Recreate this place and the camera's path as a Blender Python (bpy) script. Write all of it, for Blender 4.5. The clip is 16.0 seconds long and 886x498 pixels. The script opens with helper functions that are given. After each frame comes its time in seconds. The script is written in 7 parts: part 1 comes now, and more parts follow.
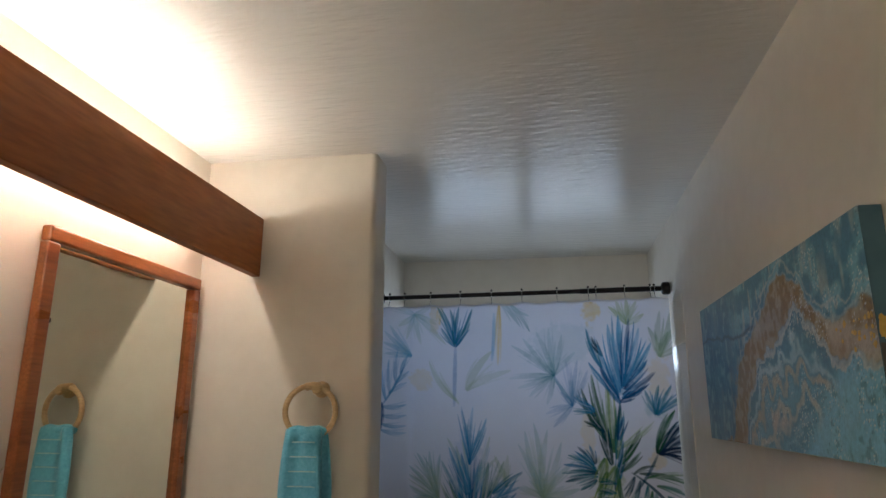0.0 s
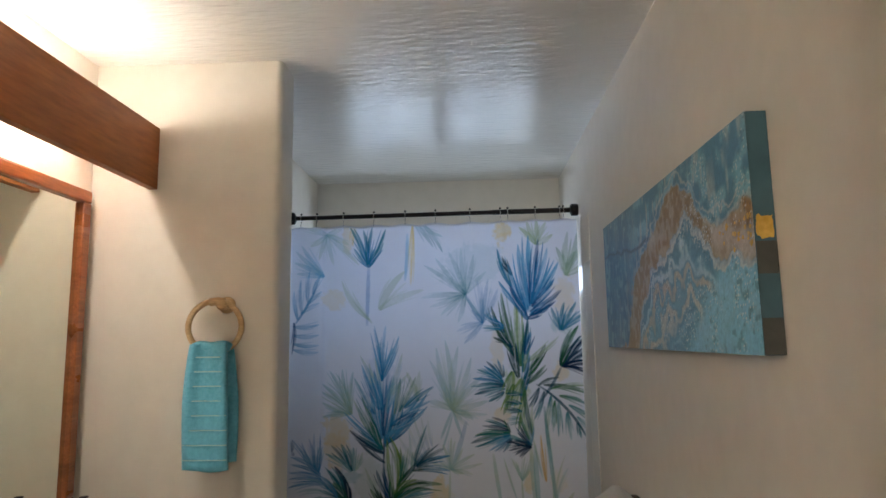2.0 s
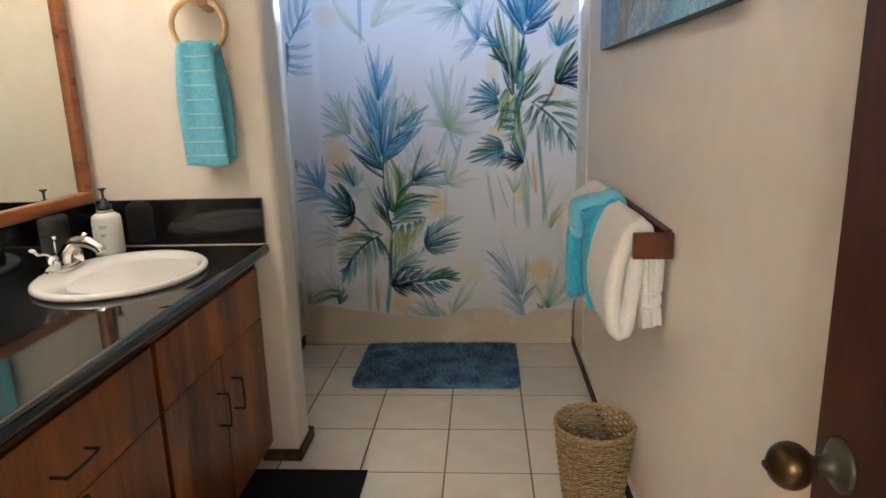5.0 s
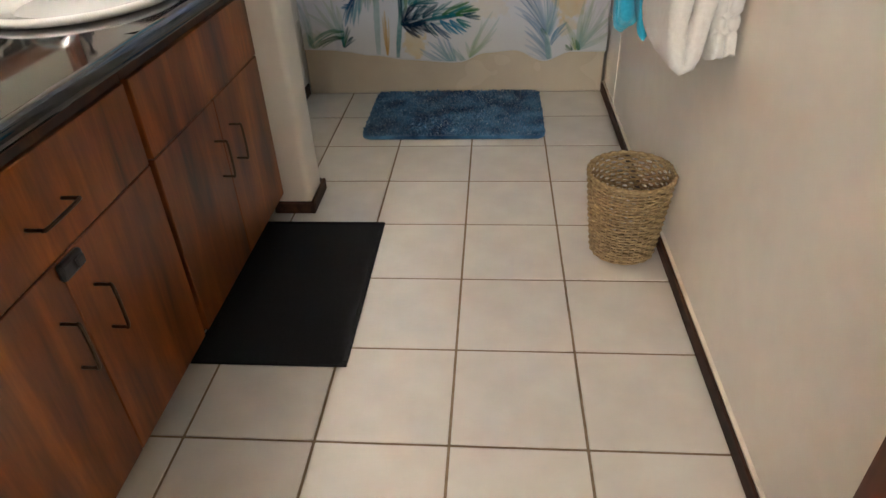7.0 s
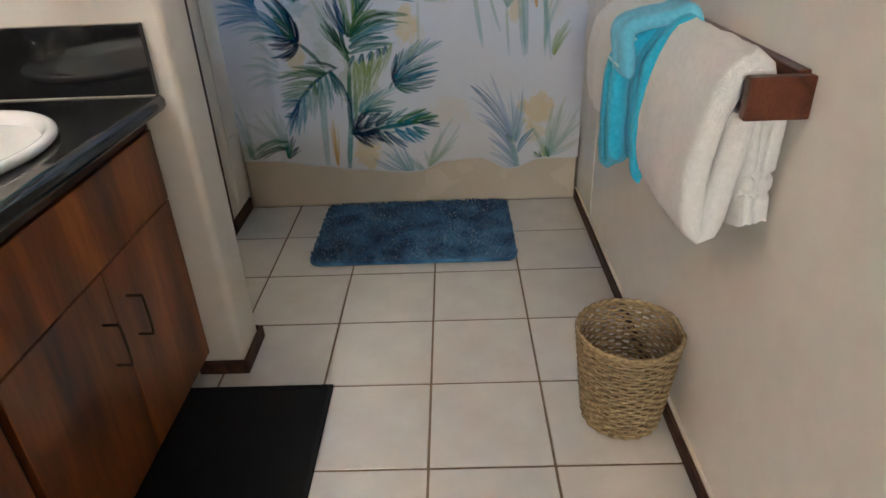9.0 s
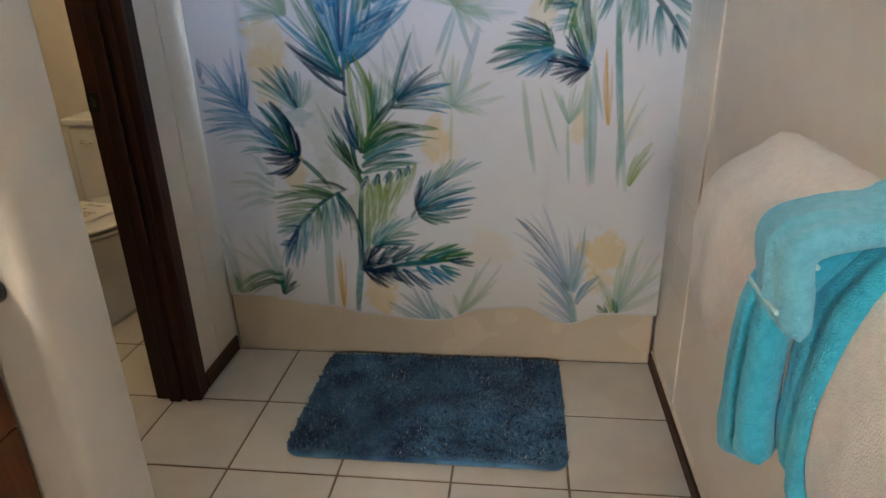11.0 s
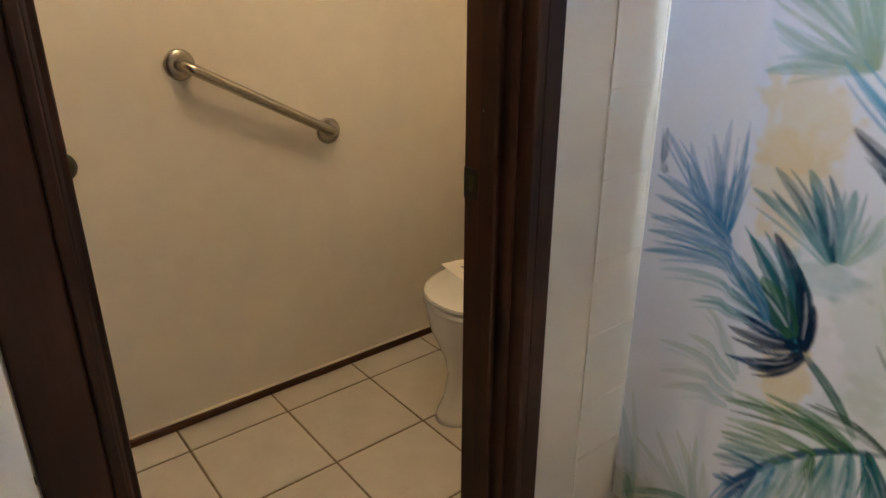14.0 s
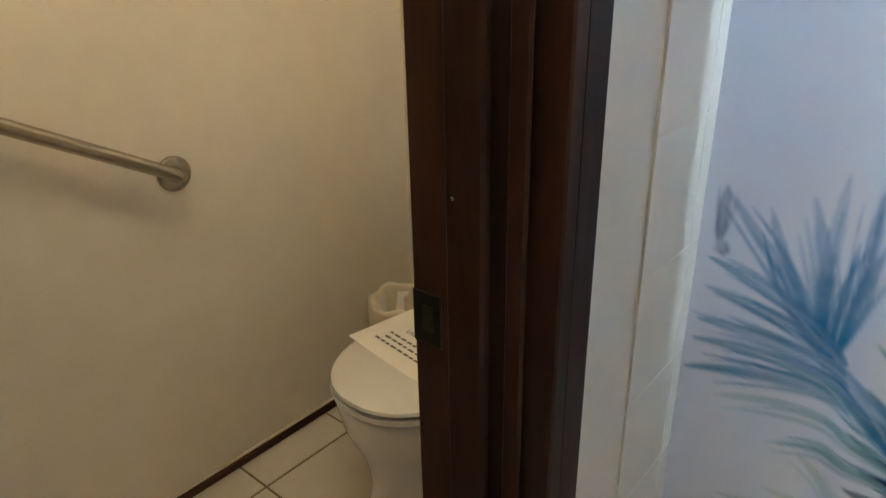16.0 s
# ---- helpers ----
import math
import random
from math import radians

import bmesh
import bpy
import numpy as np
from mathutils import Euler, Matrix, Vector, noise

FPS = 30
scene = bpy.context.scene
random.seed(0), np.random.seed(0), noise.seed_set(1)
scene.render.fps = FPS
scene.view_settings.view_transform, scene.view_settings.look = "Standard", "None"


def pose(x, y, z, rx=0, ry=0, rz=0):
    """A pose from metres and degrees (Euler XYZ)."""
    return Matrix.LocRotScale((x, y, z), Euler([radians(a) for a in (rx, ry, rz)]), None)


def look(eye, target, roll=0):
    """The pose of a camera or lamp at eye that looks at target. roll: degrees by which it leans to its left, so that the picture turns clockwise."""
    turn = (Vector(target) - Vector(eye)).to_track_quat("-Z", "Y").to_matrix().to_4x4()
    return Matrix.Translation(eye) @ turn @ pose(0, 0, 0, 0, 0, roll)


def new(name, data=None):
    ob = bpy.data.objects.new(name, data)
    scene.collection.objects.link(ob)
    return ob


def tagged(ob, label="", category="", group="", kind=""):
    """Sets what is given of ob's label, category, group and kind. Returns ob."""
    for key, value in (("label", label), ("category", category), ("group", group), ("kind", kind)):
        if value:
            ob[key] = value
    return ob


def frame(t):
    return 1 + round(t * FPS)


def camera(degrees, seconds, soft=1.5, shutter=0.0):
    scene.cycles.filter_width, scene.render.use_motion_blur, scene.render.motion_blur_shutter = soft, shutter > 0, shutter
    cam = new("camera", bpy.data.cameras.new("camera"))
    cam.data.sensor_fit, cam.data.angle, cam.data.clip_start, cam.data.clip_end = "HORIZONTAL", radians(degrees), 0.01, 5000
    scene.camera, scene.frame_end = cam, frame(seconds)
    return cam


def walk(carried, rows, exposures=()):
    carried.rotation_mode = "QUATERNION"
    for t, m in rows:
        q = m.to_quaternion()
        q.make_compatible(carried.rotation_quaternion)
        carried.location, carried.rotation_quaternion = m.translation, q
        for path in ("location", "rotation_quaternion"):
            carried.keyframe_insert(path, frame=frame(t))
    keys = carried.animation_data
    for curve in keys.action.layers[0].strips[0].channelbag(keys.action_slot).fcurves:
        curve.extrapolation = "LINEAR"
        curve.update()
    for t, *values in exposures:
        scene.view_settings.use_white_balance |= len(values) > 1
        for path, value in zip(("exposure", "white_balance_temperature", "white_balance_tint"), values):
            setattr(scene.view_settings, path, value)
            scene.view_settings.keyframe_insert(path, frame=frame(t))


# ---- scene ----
cam = camera(69.2, 16.0)
PATH = [
    (0, (0.044, 0.047, 1.585), (-0.276, 1.959, 2.074), 0.1),
    (0.5, (0.06, 0.056, 1.575), (-0.117, 1.99, 2.052), -0.2),
    (1, (0.069, 0.071, 1.564), (-0.024, 2.023, 1.988), -0.3),
    (1.5, (0.075, 0.078, 1.549), (0.008, 2.046, 1.904), -0.6),
    (2, (0.078, 0.078, 1.53), (-0.004, 2.057, 1.81), -0.9),
    (2.5, (0.093, 0.054, 1.505), (-0.043, 2.041, 1.685), -0.8),
    (3, (0.123, 0.009, 1.469), (-0.026, 2.003, 1.525), -0.9),
    (3.2, (0.137, -0.01, 1.457), (-0.011, 1.985, 1.468), -1.0),
    (5.3, (0.159, 0.031, 1.315), (0.028, 1.939, 0.731), -1.8),
    (5.5, (0.149, 0.041, 1.301), (0.005, 1.918, 0.625), -2.0),
    (6, (0.136, 0.073, 1.265), (-0.026, 1.867, 0.396), -2.1),
    (6.5, (0.126, 0.13, 1.238), (-0.047, 1.836, 0.208), -2.6),
    (7, (0.098, 0.218, 1.204), (-0.059, 1.859, 0.071), -2.6),
    (7.5, (0.087, 0.306, 1.214), (-0.057, 1.954, 0.09), -3.1),
    (8, (0.081, 0.397, 1.236), (-0.032, 2.089, 0.176), -3.0),
    (8.5, (0.086, 0.543, 1.251), (0.019, 2.27, 0.245), -2.8),
    (9, (0.091, 0.671, 1.246), (0.043, 2.42, 0.278), -2.5),
    (11.3, (0.167, 1.531, 1.246), (-0.155, 3.354, 0.489), -1.2),
    (11.5, (0.163, 1.618, 1.263), (-0.248, 3.424, 0.507), -1.2),
    (12, (0.124, 1.787, 1.24), (-0.543, 3.535, 0.533), -0.9),
    (12.5, (0.065, 1.994, 1.273), (-0.821, 3.638, 0.558), -0.2),
    (13, (-0.003, 2.137, 1.266), (-1.103, 3.645, 0.548), 0.3),
    (13.5, (-0.117, 2.25, 1.277), (-1.398, 3.601, 0.546), 0.6),
    (14, (-0.204, 2.357, 1.26), (-1.656, 3.521, 0.527), -0.0),
    (14.5, (-0.34, 2.461, 1.255), (-1.864, 3.513, 0.499), -0.1),
    (15, (-0.422, 2.523, 1.242), (-1.92, 3.581, 0.445), -0.3),
    (15.5, (-0.515, 2.588, 1.229), (-1.906, 3.784, 0.432), -0.7),
    (16, (-0.636, 2.653, 1.257), (-1.827, 4.062, 0.485), -1.2),
]
EXPOSURES = ((0, -.02, 6600, 10), (.5, .26), (1, .40), (2, .54, 6550), (3, .78, 6600, 10), (5.5, 1.56, 6600, 10), (7, 1.74, 6200, 10), (8, 1.60, 5850, 9), (9, 1.56, 5850, 9), (11.4, 1.76, 6700, 12), (12, 1.89, 7100, 14), (13, 2.05, 7300, 16), (14, 2.26, 7000, 14), (14.5, 2.32, 6800, 12), (16, 2.28, 6250, 6))
walk(cam, [(t, look(eye, target, roll)) for t, eye, target, roll in PATH], EXPOSURES)

# ---- world, sun, large lights ----
world = bpy.data.worlds.new("world")
scene.world = world
world.use_nodes = True
wn, wl = world.node_tree.nodes, world.node_tree.links
sky = wn.new("ShaderNodeTexSky")
sky.sky_type, sky.sun_disc = "NISHITA", False
sky.sun_elevation, sky.sun_rotation = radians(55), radians(200)
wn["Background"].inputs["Strength"].default_value = 0.1
wl.new(sky.outputs["Color"], wn["Background"].inputs["Color"])


def lamp(name, kind, m, energy, color, **more):
    data = bpy.data.lights.new(name, kind)
    data.energy, data.color = energy, color
    ob = new(name, data)
    ob.matrix_world = m
    for key, value in more.items():
        if key == "size":
            data.size = value
        elif key == "size_y":
            data.shape, data.size_y = "RECTANGLE", value
        elif key == "angle":
            data.angle = value
        elif key == "radius":
            data.shadow_soft_size = value
    return ob


SUN = lamp("sun", "SUN", look((1.5, -4, 6), (0, 0, 0)), 2.5, (1.0, 0.95, 0.88), angle=radians(0.5))
# daylight that stands in the window's opening
DAY = lamp("window_daylight", "AREA", look((-0.09, 4.16, 2.05), (-0.09, 3.2, 1.88)), 7.8, (0.62, 0.76, 1.0), size=1.2, size_y=0.42)
# the ceiling lamp of the toilet room
WC_LAMP = lamp("toilet_room_lamp", "POINT", pose(-1.28, 3.1, 2.36), 3.7, (1.0, 0.79, 0.50), radius=0.06)
# unseen fill light added behind the entry, shining in through the doorway
HALL_FILL = lamp("hall_fill", "AREA", look((-0.10, -1.56, 1.60), (0.05, 1.6, 0.9)), 16.0, (1.0, 0.91, 0.78), size=0.50, size_y=0.95)
TUBE_GLOW = 36.0


# ---- small helpers ----
HOME = {}


def surface(name, low, high, scale=8.0, rough=0.6, bump=0.0, bscale=60.0, metal=0.0, stretch=(1, 1, 1), detail=4.0, spread=0.25,
            coat=0.0, stain=0.12, sheen=0.0, spec=0.5, per_object=0.0, rough_var=0.08, distance=0.002, lumps=0.0):
    """Two-scale procedural paint: grain between low and high, wide soft stains, uneven gloss and fine relief."""
    m = bpy.data.materials.new(name)
    m.use_nodes = True
    n, l = m.node_tree.nodes, m.node_tree.links
    b = n["Principled BSDF"]
    tc, mp = n.new("ShaderNodeTexCoord"), n.new("ShaderNodeMapping")
    mp.inputs["Scale"].default_value = stretch
    l.new(tc.outputs["Object"], mp.inputs["Vector"])
    grain = n.new("ShaderNodeTexNoise")
    grain.inputs["Scale"].default_value, grain.inputs["Detail"].default_value = scale, detail
    l.new(mp.outputs["Vector"], grain.inputs["Vector"])
    ramp = n.new("ShaderNodeMapRange")
    ramp.inputs["From Min"].default_value, ramp.inputs["From Max"].default_value = 0.5 - spread, 0.5 + spread
    l.new(grain.outputs["Fac"], ramp.inputs["Value"])
    mix = n.new("ShaderNodeMix")
    mix.data_type = "RGBA"
    mix.inputs["A"].default_value, mix.inputs["B"].default_value = (*low, 1), (*high, 1)
    l.new(ramp.outputs["Result"], mix.inputs["Factor"])
    wide = n.new("ShaderNodeTexNoise")
    wide.inputs["Scale"].default_value, wide.inputs["Detail"].default_value = 1.7, 3.0
    l.new(tc.outputs["Object"], wide.inputs["Vector"])
    tone = n.new("ShaderNodeMapRange")
    tone.inputs["From Min"].default_value, tone.inputs["From Max"].default_value = 0.3, 0.7
    tone.inputs["To Min"].default_value, tone.inputs["To Max"].default_value = 1 - stain, 1 + stain * 0.5
    l.new(wide.outputs["Fac"], tone.inputs["Value"])
    value = tone.outputs["Result"]
    if per_object:
        info, jit, mul = n.new("ShaderNodeObjectInfo"), n.new("ShaderNodeMapRange"), n.new("ShaderNodeMath")
        jit.inputs["To Min"].default_value, jit.inputs["To Max"].default_value = 1 - per_object, 1 + per_object
        l.new(info.outputs["Random"], jit.inputs["Value"])
        mul.operation = "MULTIPLY"
        l.new(jit.outputs["Result"], mul.inputs[0])
        l.new(value, mul.inputs[1])
        value = mul.outputs[0]
    scaled = n.new("ShaderNodeVectorMath")
    scaled.operation = "SCALE"
    l.new(mix.outputs["Result"], scaled.inputs[0])
    l.new(value, scaled.inputs["Scale"])
    l.new(scaled.outputs["Vector"], b.inputs["Base Color"])
    gloss = n.new("ShaderNodeMapRange")
    gloss.inputs["To Min"].default_value, gloss.inputs["To Max"].default_value = max(rough - rough_var, 0.02), min(rough + rough_var, 1)
    l.new(wide.outputs["Fac"], gloss.inputs["Value"])
    l.new(gloss.outputs["Result"], b.inputs["Roughness"])
    b.inputs["Metallic"].default_value, b.inputs["Coat Weight"].default_value = metal, coat
    b.inputs["Sheen Weight"].default_value, b.inputs["Specular IOR Level"].default_value = sheen, spec
    if bump:
        fine, relief = n.new("ShaderNodeTexNoise"), n.new("ShaderNodeBump")
        fine.inputs["Scale"].default_value, fine.inputs["Detail"].default_value = bscale, 3.0
        l.new(mp.outputs["Vector"], fine.inputs["Vector"])
        relief.inputs["Strength"].default_value, relief.inputs["Distance"].default_value = bump, distance
        l.new(fine.outputs["Fac"], relief.inputs["Height"])
        last = relief
        if lumps:
            big = n.new("ShaderNodeBump")
            low_n = n.new("ShaderNodeTexNoise")
            low_n.inputs["Scale"].default_value = 5.0
            l.new(tc.outputs["Object"], low_n.inputs["Vector"])
            big.inputs["Strength"].default_value, big.inputs["Distance"].default_value = lumps, 0.01
            l.new(low_n.outputs["Fac"], big.inputs["Height"])
            l.new(relief.outputs["Normal"], big.inputs["Normal"])
            last = big
        l.new(last.outputs["Normal"], b.inputs["Normal"])
    return m


def timber(name, dark, mid, light, axis="Z", scale=1.0, rough=0.35, coat=0.15, per_object=0.15, contrast=1.0):
    """Varnished wood: long streaks and dark flames that run along one axis."""
    m = bpy.data.materials.new(name)
    m.use_nodes = True
    n, l = m.node_tree.nodes, m.node_tree.links
    b = n["Principled BSDF"]
    tc, mp, info = n.new("ShaderNodeTexCoord"), n.new("ShaderNodeMapping"), n.new("ShaderNodeObjectInfo")
    long = {"X": (0.12, 1, 1), "Y": (1, 0.12, 1), "Z": (1, 1, 0.12)}[axis]
    mp.inputs["Scale"].default_value = long
    add = n.new("ShaderNodeVectorMath")
    add.operation = "MULTIPLY_ADD"
    shift = n.new("ShaderNodeCombineXYZ")
    for k in range(3):
        l.new(info.outputs["Random"], shift.inputs[k])
    add.inputs[1].default_value = (3.7, 5.1, 2.3)
    l.new(shift.outputs["Vector"], add.inputs[0])
    l.new(tc.outputs["Object"], add.inputs[2])
    l.new(add.outputs["Vector"], mp.inputs["Vector"])
    flame, fine, wide = n.new("ShaderNodeTexNoise"), n.new("ShaderNodeTexNoise"), n.new("ShaderNodeTexNoise")
    flame.inputs["Scale"].default_value, flame.inputs["Detail"].default_value, flame.inputs["Distortion"].default_value = 11 * scale, 3, 0.7
    fine.inputs["Scale"].default_value, fine.inputs["Detail"].default_value = 120 * scale, 5
    wide.inputs["Scale"].default_value, wide.inputs["Detail"].default_value, wide.inputs["Distortion"].default_value = 4.5 * scale, 2, 1.2
    for t in (flame, fine, wide):
        l.new(mp.outputs["Vector"], t.inputs["Vector"])
    ramp = n.new("ShaderNodeValToRGB")
    e = ramp.color_ramp.elements
    e[0].position, e[0].color = 0.5 - 0.16 / contrast, (*dark, 1)
    e[1].position, e[1].color = 0.5 + 0.16 / contrast, (*light, 1)
    k = e.new(0.5 - 0.06 / contrast)
    k.color = (*mid, 1)
    k = e.new(0.5 + 0.06 / contrast)
    k.color = (*[0.5 * (p + q) for p, q in zip(mid, light)], 1)
    blend = n.new("ShaderNodeMix")
    blend.inputs["Factor"].default_value = 0.42
    l.new(flame.outputs["Fac"], blend.inputs["A"])
    l.new(wide.outputs["Fac"], blend.inputs["B"])
    l.new(blend.outputs["Result"], ramp.inputs["Fac"])
    pores = n.new("ShaderNodeMapRange")
    pores.inputs["From Min"].default_value, pores.inputs["From Max"].default_value = 0.3, 0.7
    pores.inputs["To Min"].default_value, pores.inputs["To Max"].default_value = 0.80, 1.12
    l.new(fine.outputs["Fac"], pores.inputs["Value"])
    jit, mul, scaled = n.new("ShaderNodeMapRange"), n.new("ShaderNodeMath"), n.new("ShaderNodeVectorMath")
    jit.inputs["To Min"].default_value, jit.inputs["To Max"].default_value = 1 - per_object, 1 + per_object
    l.new(info.outputs["Random"], jit.inputs["Value"])
    mul.operation, scaled.operation = "MULTIPLY", "SCALE"
    l.new(jit.outputs["Result"], mul.inputs[0])
    l.new(pores.outputs["Result"], mul.inputs[1])
    l.new(ramp.outputs["Color"], scaled.inputs[0])
    l.new(mul.outputs[0], scaled.inputs["Scale"])
    l.new(scaled.outputs["Vector"], b.inputs["Base Color"])
    gloss = n.new("ShaderNodeMapRange")
    gloss.inputs["To Min"].default_value, gloss.inputs["To Max"].default_value = rough - 0.08, rough + 0.12
    l.new(wide.outputs["Fac"], gloss.inputs["Value"])
    l.new(gloss.outputs["Result"], b.inputs["Roughness"])
    b.inputs["Coat Weight"].default_value, b.inputs["Coat Roughness"].default_value = coat, 0.25
    b.inputs["Specular IOR Level"].default_value = 0.3
    relief = n.new("ShaderNodeBump")
    relief.inputs["Strength"].default_value, relief.inputs["Distance"].default_value = 0.12, 0.001
    l.new(fine.outputs["Fac"], relief.inputs["Height"])
    l.new(relief.outputs["Normal"], b.inputs["Normal"])
    return m


def glow(name, color, strength):
    m = bpy.data.materials.new(name)
    m.use_nodes = True
    b = m.node_tree.nodes["Principled BSDF"]
    b.inputs["Base Color"].default_value = (*color, 1)
    b.inputs["Emission Color"].default_value, b.inputs["Emission Strength"].default_value = (*color, 1), strength
    return m


def cloth(name, color=(0.7, 0.7, 0.7), through_part=0.45, printed=""):
    """Thin polyester that lets daylight through, plain or with the colours of a printed attribute."""
    m = bpy.data.materials.new(name)
    m.use_nodes = True
    n, l = m.node_tree.nodes, m.node_tree.links
    out = n["Material Output"]
    n.remove(n["Principled BSDF"])
    tc, weave = n.new("ShaderNodeTexCoord"), n.new("ShaderNodeTexNoise")
    weave.inputs["Scale"].default_value = 900
    l.new(tc.outputs["Object"], weave.inputs["Vector"])
    if printed:
        dye = n.new("ShaderNodeVertexColor")
        dye.layer_name = printed
        paint = dye.outputs["Color"]
    else:
        dye = n.new("ShaderNodeRGB")
        dye.outputs[0].default_value = (*color, 1)
        paint = dye.outputs[0]
    relief = n.new("ShaderNodeBump")
    relief.inputs["Strength"].default_value, relief.inputs["Distance"].default_value = 0.15, 0.0006
    l.new(weave.outputs["Fac"], relief.inputs["Height"])
    diff, trans, add = n.new("ShaderNodeBsdfDiffuse"), n.new("ShaderNodeBsdfTranslucent"), n.new("ShaderNodeMixShader")
    add.inputs["Fac"].default_value = through_part
    # the dye lies on the face, so light from behind shows it weaker
    faint = n.new("ShaderNodeMix")
    faint.data_type = "RGBA"
    faint.inputs["Factor"].default_value, faint.inputs["B"].default_value = 0.04, (0.43, 0.50, 0.72, 1)
    l.new(paint, faint.inputs["A"])
    l.new(paint, diff.inputs["Color"])
    # the blue of the daylight, put into the cloth's see-through colour
    cool = n.new("ShaderNodeVectorMath")
    cool.operation = "MULTIPLY"
    cool.inputs[1].default_value = (0.62, 0.74, 1.0)
    l.new(faint.outputs["Result"], cool.inputs[0])
    l.new(cool.outputs["Vector"], trans.inputs["Color"])
    for shade in (diff, trans):
        l.new(relief.outputs["Normal"], shade.inputs["Normal"])
    l.new(diff.outputs[0], add.inputs[1])
    l.new(trans.outputs[0], add.inputs[2])
    l.new(add.outputs[0], out.inputs["Surface"])
    return m


# ---- mesh helpers ----
def box(x0, x1, y0, y1, z0, z1, r=0.0, seg=2, bm=None):
    own = bmesh.new()
    bmesh.ops.create_cube(own, size=1.0)
    for v in own.verts:
        v.co = Vector((x0 + (v.co.x + 0.5) * (x1 - x0), y0 + (v.co.y + 0.5) * (y1 - y0), z0 + (v.co.z + 0.5) * (z1 - z0)))
    if r:
        bmesh.ops.bevel(own, geom=own.edges[:], offset=r, segments=seg, profile=0.5, affect="EDGES")
    return merged(bm, own) if bm else own


def merged(bm, other):
    """Adds the geometry of other to bm."""
    at = {v: bm.verts.new(v.co) for v in other.verts}
    for f in other.faces:
        g = bm.faces.new([at[v] for v in f.verts])
        g.smooth = f.smooth
    other.free()
    return bm


def loft(rings, closed=True, cap=True, around=False):
    """A skin over rings of equal count."""
    bm = bmesh.new()
    rows = [[bm.verts.new(p) for p in ring] for ring in rings]
    n = len(rows[0])
    pairs = list(zip(rows, rows[1:])) + ([(rows[-1], rows[0])] if around else [])
    for a, b in pairs:
        for k in range(n if closed else n - 1):
            f = bm.faces.new((a[k], a[(k + 1) % n], b[(k + 1) % n], b[k]))
            f.smooth = True
    if cap and closed and not around:
        bm.faces.new(rows[0][::-1])
        bm.faces.new(rows[-1])
    bmesh.ops.recalc_face_normals(bm, faces=bm.faces[:])
    return bm


def smooth_line(points, steps=6):
    pts = [Vector(p) for p in points]
    out = []
    for i in range(len(pts) - 1):
        p0, p1, p2, p3 = pts[max(i - 1, 0)], pts[i], pts[i + 1], pts[min(i + 2, len(pts) - 1)]
        for k in range(steps):
            t = k / steps
            out.append(0.5 * ((2 * p1) + (p2 - p0) * t + (2 * p0 - 5 * p1 + 4 * p2 - p3) * t * t + (3 * p1 - p0 - 3 * p2 + p3) * t ** 3))
    return out + [pts[-1]]


def tube(points, radius, n=12, around=False, flat=1.0):
    """A round bar along points; radius is a number or a function of 0..1; flat squeezes it upwards."""
    pts = [Vector(p) for p in points]
    rings = []
    count = len(pts)
    side = None
    for i, p in enumerate(pts):
        a, b = (pts[i - 1], pts[(i + 1) % count]) if around else (pts[max(i - 1, 0)], pts[min(i + 1, count - 1)])
        d = (b - a).normalized()
        if side is None:
            side = d.cross(Vector((0, 0, 1)) if abs(d.z) < 0.9 else Vector((0, 1, 0))).normalized()
        side = (side - d * side.dot(d)).normalized()
        up = d.cross(side)
        r = radius(i / max(count - 1, 1)) if callable(radius) else radius
        rings.append([p + side * (r * math.cos(2 * math.pi * k / n)) + up * (r * flat * math.sin(2 * math.pi * k / n)) for k in range(n)])
    return loft(rings, around=around)


def lathe(profile, n=32, at=(0, 0, 0), axis="Z", sx=1.0, sy=1.0, cap=True):
    """Turns a profile of (radius, height) round an axis at a point."""
    rings = []
    for r, h in profile:
        ring = []
        for k in range(n):
            a = 2 * math.pi * k / n
            p = (r * sx * math.cos(a), r * sy * math.sin(a), h)
            p = {"Z": p, "X": (h, p[0], p[1]), "Y": (p[0], h, p[1])}[axis]
            ring.append(Vector(at) + Vector(p))
        rings.append(ring)
    return loft(rings, cap=cap)


def thing(name, at, label, category, group="", kind=""):
    ob = new(name)
    ob.location = at
    ob.empty_display_size = 0.1
    HOME[ob] = Vector(at)
    return tagged(ob, label, category, group, kind)


def link_mesh(name, bm, material, home):
    mesh = bpy.data.meshes.new(name)
    for v in bm.verts:
        v.co -= home
    bm.to_mesh(mesh)
    bm.free()
    mesh.materials.append(material)
    return new(name, mesh)


def part(name, bm, material, parent, label=""):
    home = HOME[parent]
    ob = link_mesh(name, bm, material, home)
    ob.parent = parent
    HOME[ob] = home
    return tagged(ob, label)


def solid(name, bm, material, label, category, kind="structure", at=(0, 0, 0)):
    ob = link_mesh(name, bm, material, Vector(at))
    ob.location = at
    HOME[ob] = Vector(at)
    return tagged(ob, label, category, kind=kind)


